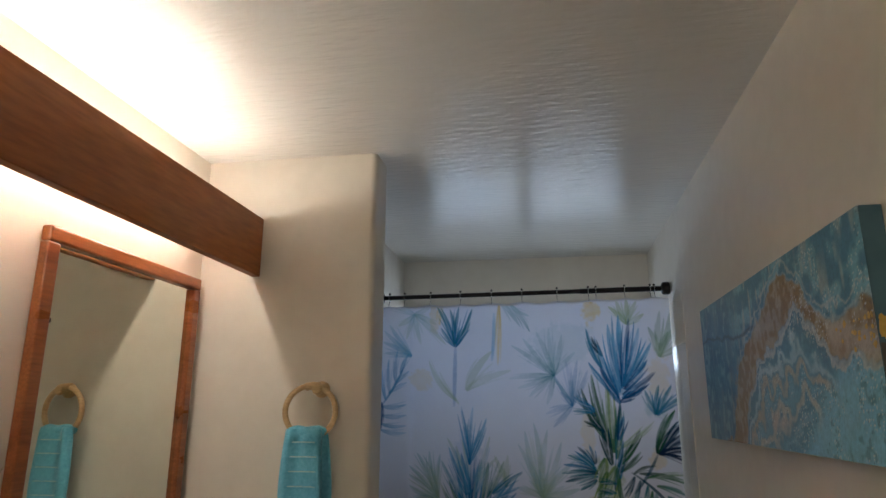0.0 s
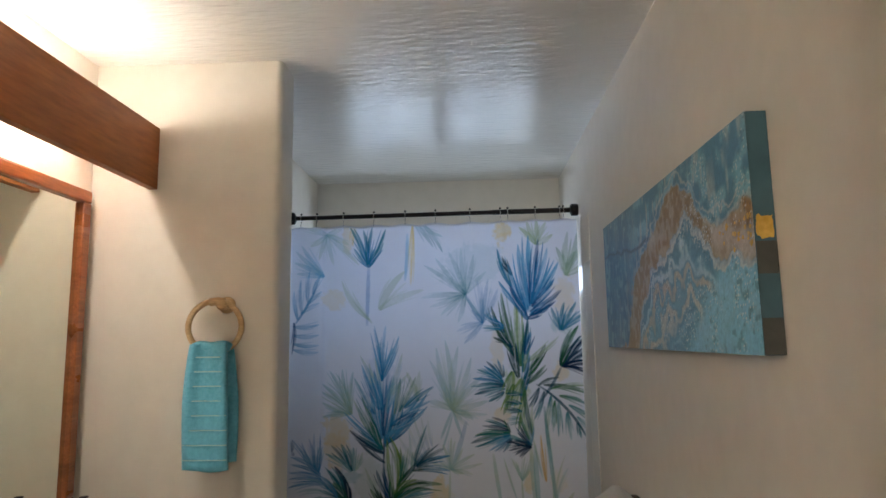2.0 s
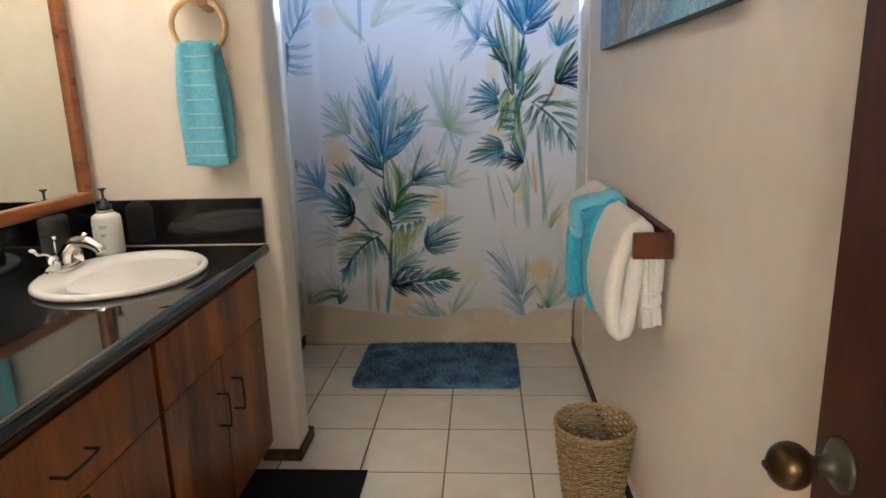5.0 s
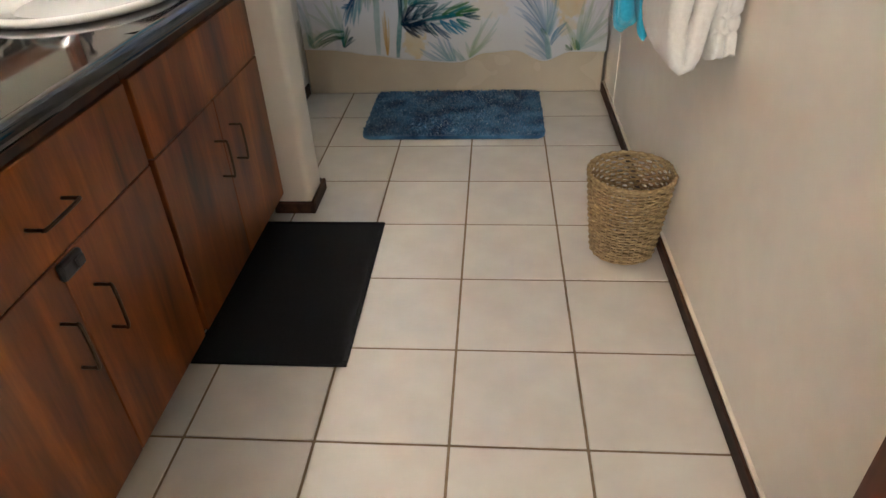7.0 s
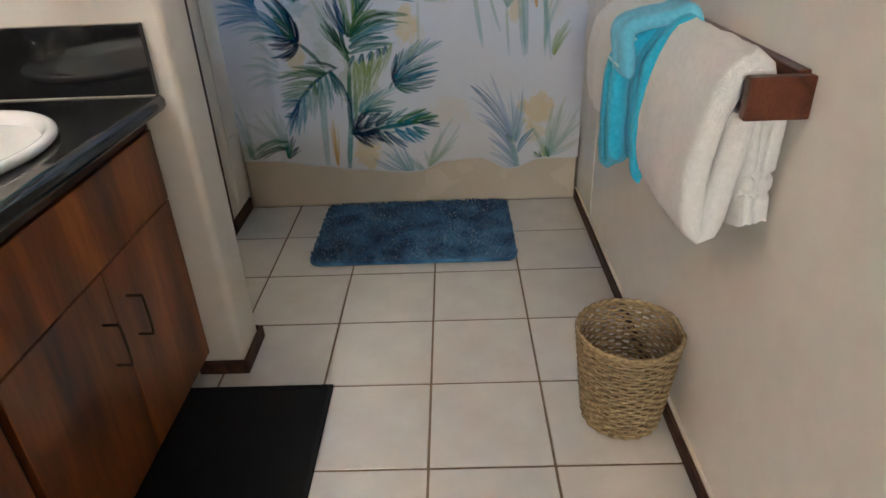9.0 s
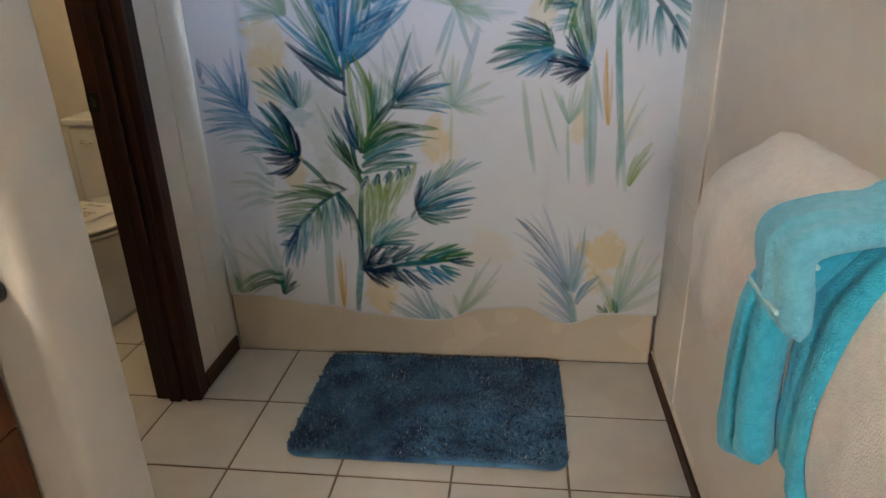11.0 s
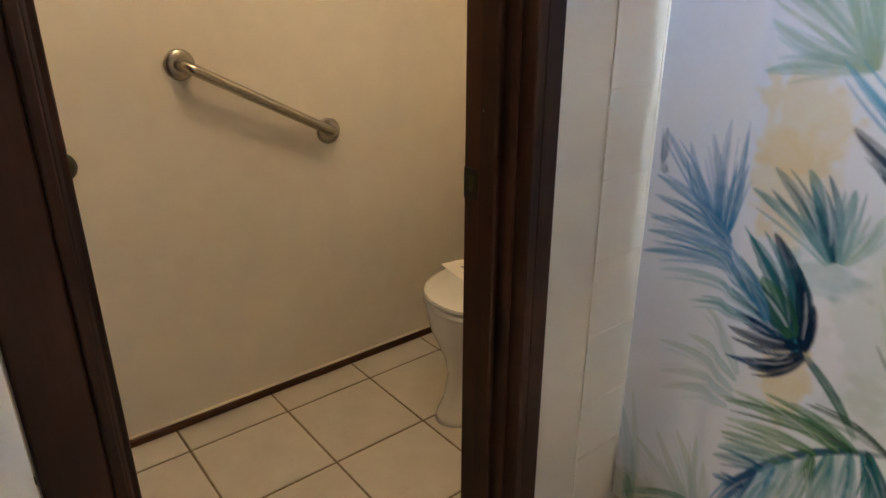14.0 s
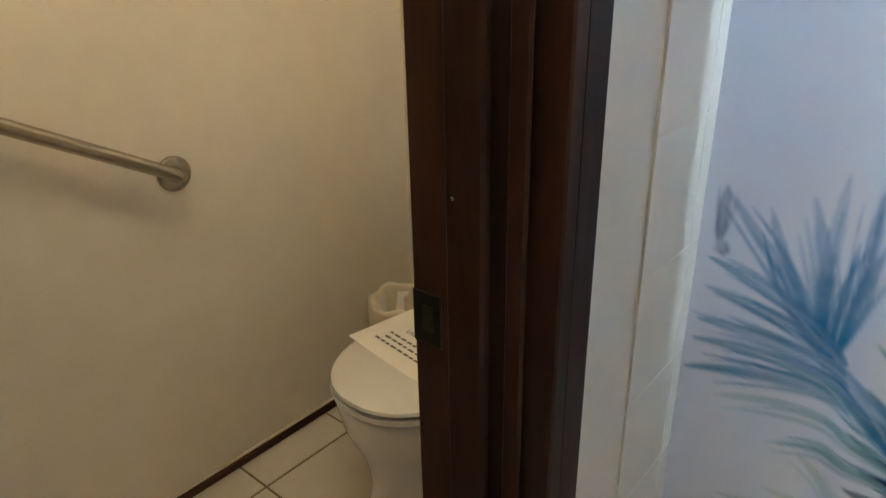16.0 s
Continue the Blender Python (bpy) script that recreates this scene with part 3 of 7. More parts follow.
# ---- vanity ----
def bow_pull(parent, y, z, upright=True, size=0.105, x=-0.655, name="handle"):
    """Thin bent-wire pull."""
    h, out = size / 2, 0.035
    path = [(0, -h), (out * 0.72, -h * 1.0), (out, -h * 0.86), (out, h * 0.86), (out * 0.72, h * 1.0), (0, h)]
    pts = [(x + a, y, z + b) if upright else (x + a, y + b, z) for a, b in path]
    return part(name, tube(smooth_line(pts, 4), 0.0036, 8), HANDLE, parent, "dark bronze wire pull")


def cabinet(y0, y1, split, drawer_pull, latch):
    at = (-0.90, (y0 + y1) / 2, 0)
    ob = thing("vanity_cabinet", at, "reddish-brown koa vanity cabinet with drawer and two doors", "cabinet", "vanity units")
    part("body", box(XL + 0.002, -0.678, y0 + 0.001, y1 - 0.001, 0.085, 0.735), KOA, ob)
    part("toe_kick", box(XL + 0.004, -0.720, y0 + 0.001, y1 - 0.001, 0.0, 0.084), BASE, ob, "dark recessed toe kick")
    part("face_rail", box(-0.6775, -0.662, y0 + 0.001, y1 - 0.001, 0.771, 0.808), TRIM, ob, "dark rail under the counter")
    # black strip stands in for the shade in the gap between units
    part("stile_gap", box(-0.6775, -0.673, y0 + 0.001, y0 + 0.016, 0.086, 0.77), IRON, ob, "black strip painting the shaded gap between the units")
    dr = part("drawer_front", box(-0.6775, -0.655, y0 + 0.017, y1 - 0.003, 0.584, 0.768, 0.002, 1), KOA, ob)
    if drawer_pull:
        bow_pull(dr, split + 0.02, 0.667, False)
    for a, b, hy in ((y0 + 0.017, split - 0.001, split - 0.052), (split + 0.001, y1 - 0.003, split + 0.062)):
        d = part("door", box(-0.6775, -0.655, a, b, 0.082, 0.581, 0.002, 1), KOA, ob)
        bow_pull(d, hy, 0.432)
    if latch:
        c = part("child_latch", box(-0.6545, -0.640, split - 0.014, split + 0.052, 0.545, 0.580, 0.006, 2), RUBBER, ob, "black plastic child safety latch")
        part("catch", box(-0.6395, -0.634, split + 0.02, split + 0.045, 0.552, 0.572, 0.003, 1), RUBBER, c)
    return ob


cabinet(1.438, 2.188, 1.813, False, False)
cabinet(0.700, 1.437, 1.070, True, True)
cabinet(-0.045, 0.699, 0.330, False, False)


SX, SY = -0.898, 1.773


def counter():
    ob = thing("vanity_counter", (-0.91, 1.07, 0.81), "glossy black stone counter with a rounded edge", "counter")
    y0, y1 = YS + 0.012, PIER_F - 0.002
    r, x1 = 0.019, -0.603
    # rounded front edge, long profile
    back = x1 - r
    prof = [(back, 0.811)] + [(back + r * math.cos(a), 0.832 + 0.0215 * math.sin(a)) for a in [-math.pi / 2 + math.pi * k / 10 for k in range(1, 10)]] + [(back, 0.8535)]
    bm = loft([[Vector((x, y, z)) for x, z in prof] for y in (y0, y1)])
    box(XL + 0.003, back, y0, SY - 0.30, 0.811, 0.8535, bm=bm)
    box(XL + 0.003, back, SY + 0.30, y1, 0.811, 0.8535, bm=bm)
    # slab round the basin's cut-out
    rows = []
    for z in (0.811, 0.8535):
        inner, outer = [], []
        for k in range(72):
            a = 2 * math.pi * k / 72
            c, sn = math.cos(a), math.sin(a)
            inner.append(Vector((SX + 0.216 * c, SY + 0.246 * sn, z)))
            left, right = SX - XL - 0.003, back - SX
            f = min((right / c if c > 1e-6 else (-left / c if c < -1e-6 else 9)), 0.30 / max(abs(sn), 1e-6))
            outer.append(Vector((SX + f * c, SY + f * sn, z)))
        rows += [inner, outer] if z < 0.83 else [outer, inner]
    slab = loft(rows, around=True)
    for f in slab.faces:
        f.smooth = False
    merged(bm, slab)
    top = part("top", bm, GRANITE, ob)
    top.data.set_sharp_from_angle(angle=radians(30))
    part("backsplash", box(XL + 0.001, XL + 0.021, y0, y1 - 0.022, 0.854, 1.012, 0.002, 1), GRANITE, ob)
    part("side_splash", box(XL + 0.0215, -0.612, PIER_F - 0.021, PIER_F - 0.001, 0.854, 1.017, 0.002, 1), GRANITE, ob)
    part("caulk", box(XL + 0.022, -0.612, PIER_F - 0.024, PIER_F - 0.0215, 0.8537, 0.8565), CAULK, ob, "thin pale caulk line")


counter()


def ellipse(cx, cy, rx, ry, z, n=56):
    return [Vector((cx + rx * math.cos(2 * math.pi * k / n), cy + ry * math.sin(2 * math.pi * k / n), z)) for k in range(n)]



def sink():
    ob = thing("washbasin", (SX, SY, 0.854), "oval white china drop-in washbasin with a rolled rim", "sink")
    rim = [(0.224, 0.254, 0.8542), (0.229, 0.260, 0.860), (0.227, 0.258, 0.868), (0.220, 0.251, 0.873), (0.210, 0.243, 0.872)]
    bowl = [(0.0, 0.172, 0.215, 0.866), (0.0, 0.163, 0.206, 0.856), (0.0, 0.155, 0.196, 0.83), (0.0, 0.135, 0.175, 0.79), (0.0, 0.095, 0.125, 0.757), (0.0, 0.03, 0.035, 0.748)]
    rings = [ellipse(SX, SY, a, b, z) for a, b, z in rim]
    rings += [ellipse(SX + 0.035, SY, a, b, z) for _, a, b, z in bowl]
    part("bowl", loft(rings, cap=True), CHINA, ob)
    part("drain", lathe([(0.024, 0), (0.024, 0.003), (0.016, 0.004)], 24, (SX + 0.035, SY, 0.7485)), CHROME, ob, "chrome drain ring")


sink()


def faucet():
    fx, fy, z = -1.080, 1.782, 0.8735
    ob = thing("faucet", (fx, fy, z), "chrome two-handle bathroom faucet with an arched spout", "faucet")
    part("base", loft([[Vector((fx + a * s * math.cos(t), fy + b * s * math.sin(t), z + h)) for t in [2 * math.pi * k / 32 for k in range(32)]]
                       for a, b, s, h in ((0.027, 0.078, 1.0, 0), (0.027, 0.078, 1.0, 0.010), (0.025, 0.074, 1.0, 0.016), (0.02, 0.066, 0.9, 0.019))]), CHROME, ob)
    spout = smooth_line([(fx, fy, z + 0.015), (fx + 0.006, fy, z + 0.05), (fx + 0.035, fy, z + 0.078), (fx + 0.075, fy, z + 0.082), (fx + 0.108, fy, z + 0.066), (fx + 0.118, fy, z + 0.050)], 6)
    part("spout", tube(spout, lambda t: 0.019 - 0.004 * t, 16, flat=0.85), CHROME, ob)
    part("lift_rod", tube([(fx - 0.022, fy, z + 0.015), (fx - 0.022, fy, z + 0.085)], 0.003, 8), CHROME, ob)
    part("rod_knob", lathe([(0.003, 0), (0.008, 0.012), (0.006, 0.016)], 14, (fx - 0.022, fy, z + 0.084)), CHROME, ob)
    for s in (-1, 1):
        y = fy + s * 0.053
        h = part("handle", lathe([(0.023, 0.012), (0.021, 0.035), (0.018, 0.048), (0.010, 0.055)], 22, (fx, y, z)), CHROME, ob)
        lever = smooth_line([(fx, y, z + 0.048), (fx - 0.004, y + s * 0.02, z + 0.062), (fx - 0.006, y + s * 0.048, z + 0.068), (fx - 0.004, y + s * 0.066, z + 0.084)], 5)
        part("lever", tube(lever, lambda t: 0.010 - 0.003 * math.sin(math.pi * t), 12, flat=0.6), CHROME, h)


faucet()


def bottle():
    x, y, z = -1.110, 2.068, 0.854
    ob = thing("soap_bottle", (x, y, z), "white plastic soap bottle with a black pump", "bottle")
    prof = [(0.046, 0), (0.05, 0.004)]
    for k in range(15):
        h = 0.012 + 0.0066 * k
        prof += [(0.0505, h), (0.0498, h + 0.003)]
    prof += [(0.050, 0.118), (0.046, 0.130), (0.034, 0.138), (0.022, 0.141), (0.026, 0.142), (0.026, 0.148), (0.02, 0.149)]
    body = part("body", lathe(prof, 36, (x, y, z), sx=0.92, sy=0.92), PLASTIC, ob)
    part("collar", lathe([(0.020, 0.149), (0.022, 0.152), (0.022, 0.166), (0.012, 0.170), (0.010, 0.186), (0.004, 0.188)], 22, (x, y, z)), RUBBER, ob, "black pump collar")
    part("pump_rod", lathe([(0.004, 0.186), (0.004, 0.212)], 12, (x, y, z)), RUBBER, ob)
    part("pump_head", lathe([(0.004, 0.205), (0.006, 0.213), (0.013, 0.218), (0.013, 0.221), (0.004, 0.222)], 20, (x, y, z)), RUBBER, ob, "flared black pump top")
    for k, (w, h) in enumerate(((0.026, 0.098), (0.018, 0.091), (0.022, 0.070), (0.014, 0.064))):
        bar = bmesh.new()
        ring = []
        for zz in (h, h + 0.0025):
            ring.append([Vector((x + 0.0474 * math.cos(a), y + 0.0474 * math.sin(a), z + zz)) for a in [-1.35 - w * 20 * (i / 8 - 0.5) for i in range(9)]])
        bar.free()
        part("label_line", loft(ring, closed=False), INK, body, "grey label print")


bottle()


def mirror():
    y0, y1, z0, z1 = 1.430, 2.158, 1.014, 2.045
    x = XL + 0.001
    ob = thing("wall_mirror", (XL, (y0 + y1) / 2, z0), "wall mirror in a reddish-brown wooden frame", "mirror")
    w, d = 0.042, 0.030
    part("frame_top", box(x, x + d, y0, y1, z1 - w, z1, 0.006, 2), FRAME, ob)
    part("frame_bottom", box(x, x + d, y0, y1, z0, z0 + w, 0.006, 2), FRAME, ob)
    part("frame_side", box(x, x + d - 0.001, y0, y0 + w, z0 + w, z1 - w, 0.005, 2), FRAME, ob)
    part("frame_side", box(x, x + d - 0.001, y1 - w, y1, z0 + w, z1 - w, 0.005, 2), FRAME, ob)
    part("glass", box(x, x + 0.012, y0 + w - 0.004, y1 - w + 0.004, z0 + w - 0.004, z1 - w + 0.004), MIRROR, ob, "silvered mirror glass")
    part("catch", box(x + 0.0125, x + 0.022, y0 + w, y0 + w + 0.012, 1.80, 1.812, 0.002, 1), IRON, ob, "small black catch")


mirror()


def valance():
    ob = thing("light_valance", (-1.0, 1.07, 2.06), "long reddish wooden valance hiding a fluorescent light", "light fixture")
    part("front_board", box(-1.020, -0.988, YS + 0.002, PIER_F - 0.002, 2.056, 2.274, 0.003, 2), VAL, ob)
    for a, b in ((0.85, 2.06), (0.0, 0.60)):
        ch = part("lamp_channel", box(XL + 0.002, XL + 0.035, a - 0.03, b + 0.03, 2.22, 2.30, 0.004, 1), VINYL, ob, "white lamp channel")
        part("tube", tube([(-1.112, a + 0.02, 2.258), (-1.112, b - 0.02, 2.258)], 0.016, 14), TUBE, ch, "glowing fluorescent tube")
        for e in (a, b):
            part("socket", box(XL + 0.0355, -1.092, e - 0.018, e + 0.018, 2.238, 2.278, 0.003, 1), VINYL, ch)


valance()


# ---- towel ring and hand towel ----
def towel_ring():
    cx, cy, cz, r = -0.752, 2.142, 1.583, 0.083
    ob = thing("towel_ring", (cx, PIER_F, 1.66), "pale wooden towel ring on a round wall mount", "towel ring")
    part("mount", lathe([(0.027, -0.001), (0.028, -0.012), (0.024, -0.020), (0.017, -0.028), (0.015, -0.046), (0.019, -0.056), (0.013, -0.064)], 24, (-0.730, PIER_F, 1.655), "Y"), RINGW, ob)
    pts = []
    for k in range(48):
        a = 2 * math.pi * k / 48
        pts.append((cx + r * math.cos(a), cy + 0.012 * math.cos(a), cz + r * math.sin(a)))
    part("ring", tube(pts, 0.0095, 12, around=True), RINGW, ob)
    part("ring_joint", tube([(-0.770, cy - 0.002, cz + r - 0.003), (-0.745, cy, cz + r), (-0.722, cy + 0.003, cz + r - 0.003)], 0.0135, 12), RINGW, ob)


towel_ring()


def drape(width0, width1, z0, z1, x, y, thick, folds, seed, rows=90, cols=40, rib=0.0, pitch=0.045):
    """A hanging folded cloth: a closed skin whose outline widens downwards and carries soft folds and woven ribs."""
    rnd = random.Random(seed)
    ph = [rnd.uniform(0, 6.28) for _ in range(6)]
    rings = []
    for i in range(rows + 1):
        t = i / rows
        z = z0 + (z1 - z0) * t
        w = width0 + (width1 - width0) * min(1, t * 2.2) ** 0.6
        ring = []
        groove = rib * max(0.0, math.cos(2 * math.pi * (z / pitch))) ** 10 if rib else 0
        th = thick * (0.75 + 0.35 * t) - groove
        end = min(1, 14 * min(t, 1 - t) + 0.45)
        for k in range(2 * cols):
            s = k / cols
            front = s < 1
            u = (s if front else 2 - s) * 2 - 1
            edge = (1 - abs(u) ** 5) ** 0.5
            fold = 0.55 * math.sin(folds * u * 1.5 + ph[0]) + 0.3 * math.sin(folds * 2.3 * u + ph[1] + t)
            fold *= 0.004 + 0.010 * (1 - t)
            side = -1 if front else 1
            yy = y + side * th * 0.5 * edge * end + fold * (1 if front else 0.6) + 0.003 * math.sin(5 * t + ph[2])
            ring.append(Vector((x + u * w / 2 + 0.006 * math.sin(2.5 * t + ph[3]), yy, z + 0.004 * math.sin(3 * u + ph[4]) * t)))
        rings.append(ring)
    return loft(rings)


def hand_towel():
    ob = thing("hand_towel", (-0.755, 2.14, 1.14), "turquoise striped hand towel hanging through the ring", "towel")
    part("front_layer", drape(0.122, 0.148, 1.528, 1.138, -0.757, 2.112, 0.022, 3.2, 3, rib=0.006), TERRY_T, ob)
    part("back_layer", drape(0.105, 0.132, 1.520, 1.156, -0.742, 2.150, 0.020, 2.6, 5, rib=0.006), TERRY_T, ob)
    part("top_fold", tube(smooth_line([(-0.822, 2.13, 1.516), (-0.79, 2.128, 1.522), (-0.755, 2.126, 1.517), (-0.715, 2.130, 1.522), (-0.694, 2.134, 1.515)], 5), lambda t: 0.010 + 0.008 * math.sin(math.pi * t) ** 0.5, 12), TERRY_T, ob)
    for k in range(8):
        z = 1.172 + 0.045 * k
        pts = [(-0.757 + u * (0.0708 - 0.0006 * k * k), 2.1035 - 0.0035 * (1 - abs(u) ** 4) + 0.004 * math.sin(4.8 * u + 1) * (0.3 + 0.08 * k), z) for u in [i / 8 - 1 for i in range(17)]]
        part("woven_band", tube(pts, 0.0022, 6), BAND, ob, "pale woven band")


hand_towel()


# ---- picture ----
def picture():
    """Stretched canvas with a poured-paint sea: a gold ridge over pale blue swells, its colours laid on the canvas face point by point."""
    x1, x0 = XR - 0.001, 0.600
    y0, y1, z0, z1 = 1.262, 2.571, 1.493, 1.948
    ob = thing("canvas_picture", (XR, (y0 + y1) / 2, z0), "blue and gold abstract poured-paint canvas on the wall", "picture")
    cols, rows = 400, 140
    s, h = np.meshgrid(np.arange(cols + 1) / cols, np.arange(rows + 1) / rows)

    def cloud(cell, seed, stretch=1.0):
        rng = np.random.default_rng(seed)
        a, b = s * 1.309 / (cell * stretch), h * 0.455 / cell
        g = rng.random((int(b.max()) + 3, int(a.max()) + 3))
        i, j = a.astype(int), b.astype(int)
        u, v = a - i, b - j
        u, v = u * u * (3 - 2 * u), v * v * (3 - 2 * v)
        return (g[j, i] * (1 - u) + g[j, i + 1] * u) * (1 - v) + (g[j + 1, i] * (1 - u) + g[j + 1, i + 1] * u) * v

    big, mid, fine = cloud(0.16, 5), cloud(0.045, 6), cloud(0.014, 7)
    warp = 0.10 * (big - 0.5) + 0.10 * (mid - 0.5) + 0.05 * (fine - 0.5)
    crest = np.interp(s, (0, 0.30, 0.41, 0.49, 0.60, 0.72, 0.78, 0.825, 0.87, 1), (-0.3, -0.05, 0.28, 0.46, 0.56, 0.65, 0.55, 0.48, 0.43, 0.45)) + warp
    ridge = np.interp(s, (0, 0.24, 0.34, 0.41, 0.49, 0.60, 0.687, 0.75, 0.80, 0.87, 1), (-0.2, 0.05, 0.45, 0.60, 0.76, 0.87, 0.93, 0.79, 0.68, 0.63, 0.62)) + 0.8 * warp
    tone = np.empty(s.shape + (3,))

    def lay(color, amount):
        tone[:] = tone * (1 - amount[..., None]) + np.array(color) * amount[..., None]

    def step(value, low, high):
        t = np.clip((value - low) / (high - low), 0, 1)
        return t * t * (3 - 2 * t)

    tone[:] = (0.045, 0.190, 0.290)
    lay((0.20, 0.44, 0.53), step(mid + 0.4 * fine, 0.55, 0.95) * 0.8)
    lay((0.40, 0.44, 0.42), step(cloud(0.05, 15, 0.35), 0.62, 0.9) * 0.7)
    # the far end: dark teal with upright streaks of grey and brown
    far = step(0.42 - s, 0.0, 0.16)
    streak = cloud(0.022, 9, 0.7) * 0.6 + cloud(0.30, 10, 0.12) * 0.4
    lay((0.030, 0.115, 0.180), far * 0.75)
    lay((0.20, 0.34, 0.38), far * step(streak, 0.52, 0.72) * 0.7)
    lay((0.22, 0.20, 0.15), step(0.13 - np.abs(s - 0.36 + 0.3 * warp), 0, 0.08) * step(0.62 - h, 0, 0.2) * step(streak, 0.40, 0.6) * 0.8)
    lay((0.018, 0.055, 0.080), step(0.022 - np.abs(h - 0.74 + 0.12 * s + 0.4 * warp), 0, 0.02) * step(0.62 - s, 0, 0.2) * 0.85)
    # swells under the crest: bands that follow it
    depth = crest - h + 0.07 * (mid - 0.5)
    under = step(depth, -0.01, 0.02)
    lay((0.085, 0.240, 0.330), under)
    for at, wide, color, strong in ((0.05, 0.035, (0.045, 0.170, 0.250), 0.8), (0.12, 0.045, (0.38, 0.52, 0.56), 1.1), (0.21, 0.050, (0.42, 0.37, 0.28), 1.1), (0.30, 0.05, (0.14, 0.33, 0.43), 0.9), (0.39, 0.06, (0.44, 0.42, 0.35), 1.0), (0.52, 0.05, (0.16, 0.33, 0.42), 0.9)):
        lay(color, under * step(wide - np.abs(depth - at), 0, wide * 0.8) * np.clip((0.45 + 0.8 * mid) * strong, 0, 1))
    corner = under * step((s - 0.80) * 2.2 + 0.33 - h + 0.3 * warp, 0, 0.16)
    lay((0.19, 0.46, 0.60), corner * 0.9)
    lay((0.05, 0.16, 0.22), corner * step(fine + 0.3 * mid, 0.86, 0.98) * 0.6)
    # gold and sand between ridge and crest
    gold_zone = step(ridge - h, 0.0, 0.03) * step(h - crest, 0.0, 0.03)
    lay((0.37, 0.27, 0.14), gold_zone * 0.92)
    lay((0.24, 0.14, 0.035), gold_zone * step(streak + 0.4 * fine, 0.62, 0.85))
    lay((0.48, 0.43, 0.34), gold_zone * step(0.55 - big - 0.3 * mid + 0.3 * (s - 0.5), 0.05, 0.3) * 0.8)
    for k, d in ((0.5, 0.0), (0.8, 0.05)):
        lay((0.55, 0.55, 0.50), step(0.016 - np.abs(h - crest + d * 0.4), 0, 0.012) * k * step(s, 0.3, 0.45))
        lay((0.50, 0.52, 0.50), step(0.014 - np.abs(h - ridge - d), 0, 0.012) * k * 0.8 * step(s, 0.25, 0.45))
    lay((0.030, 0.150, 0.240), step(h - ridge - 0.06, 0, 0.25) * step(s, 0.70, 0.82) * 0.35)
    # glitter
    rng = np.random.default_rng(3)
    spark = rng.random(s.shape)
    where = step(mid, 0.35, 0.7) * np.maximum(under, step(s, 0.6, 0.75))
    lay((0.66, 0.68, 0.64), (spark > 0.93) * where * 0.9)
    lay((0.02, 0.06, 0.09), ((spark > 0.02) & (spark < 0.05)) * where * 0.7)
    grain = cloud(0.006, 12) * 0.6 + rng.random(s.shape) * 0.4
    tone *= (0.78 + 0.46 * grain)[..., None]
    home = HOME[ob]
    co = np.stack((np.full(s.shape, x0 - home.x), y1 - (y1 - y0) * s - home.y, z0 + (z1 - z0) * h - home.z), axis=-1).reshape(-1, 3)
    n = cols + 1
    first = (np.arange(rows)[:, None] * n + np.arange(cols)[None, :]).ravel()
    mesh = bpy.data.meshes.new("painted_face")
    mesh.from_pydata(co.tolist(), [], np.stack((first, first + 1, first + n + 1, first + n), axis=-1).tolist())
    rgba = np.concatenate((tone, np.ones(s.shape + (1,))), axis=-1).astype(np.float32)
    mesh.color_attributes.new("paint", "FLOAT_COLOR", "POINT").data.foreach_set("color", rgba.ravel())
    m = bpy.data.materials.new("poured_resin_paint")
    m.use_nodes = True
    b = m.node_tree.nodes["Principled BSDF"]
    dye = m.node_tree.nodes.new("ShaderNodeVertexColor")
    dye.layer_name = "paint"
    m.node_tree.links.new(dye.outputs["Color"], b.inputs["Base Color"])
    b.inputs["Roughness"].default_value, b.inputs["Coat Weight"].default_value = 0.4, 0.2
    mesh.materials.append(m)
    face = new("painted_face", mesh)
    face.parent = ob
    tagged(face, "poured blue and gold paint with glitter")
    edge_paint = surface("painted_canvas_edge", (0.03, 0.085, 0.11), (0.07, 0.15, 0.18), 9, 0.5, stain=0.5)
    dark_paint = surface("dark_edge_paint", (0.035, 0.035, 0.03), (0.08, 0.075, 0.06), 20, 0.5, stain=0.3)
    part("canvas", box(x0 + 0.0008, x1, y0, y1, z0, z1, 0.002, 1), edge_paint, ob, "wrapped canvas sides")
    for za, zb, paint in ((z0 + 0.001, 1.560, dark_paint), (1.560, 1.640, edge_paint), (1.640, 1.700, dark_paint), (1.700, z1 - 0.001, edge_paint)):
        part("painted_edge", box(x0 + 0.0015, x1, y0 - 0.0009, y0 + 0.0004, za, zb), paint, ob, "dark painted canvas edge")
    gold = surface("gold_leaf", (0.55, 0.33, 0.06), (0.80, 0.52, 0.14), 60, 0.3, 0.8, 90, metal=1.0)
    rnd = random.Random(4)
    n_p = 22
    edge = [Vector((0.6195 + 0.017 * math.copysign(abs(math.cos(a)) ** 0.45, math.cos(a)) * (0.8 + 0.25 * rnd.random()), y0 - 0.0022, 1.727 + 0.024 * math.copysign(abs(math.sin(a)) ** 0.45, math.sin(a)) * (0.75 + 0.3 * rnd.random()))) for a in [2 * math.pi * k / n_p for k in range(n_p)]]
    part("gold_leaf_patch", loft([edge, [p + Vector((0, 0.001, 0)) for p in edge]]), gold, ob, "crinkled gold leaf patch")
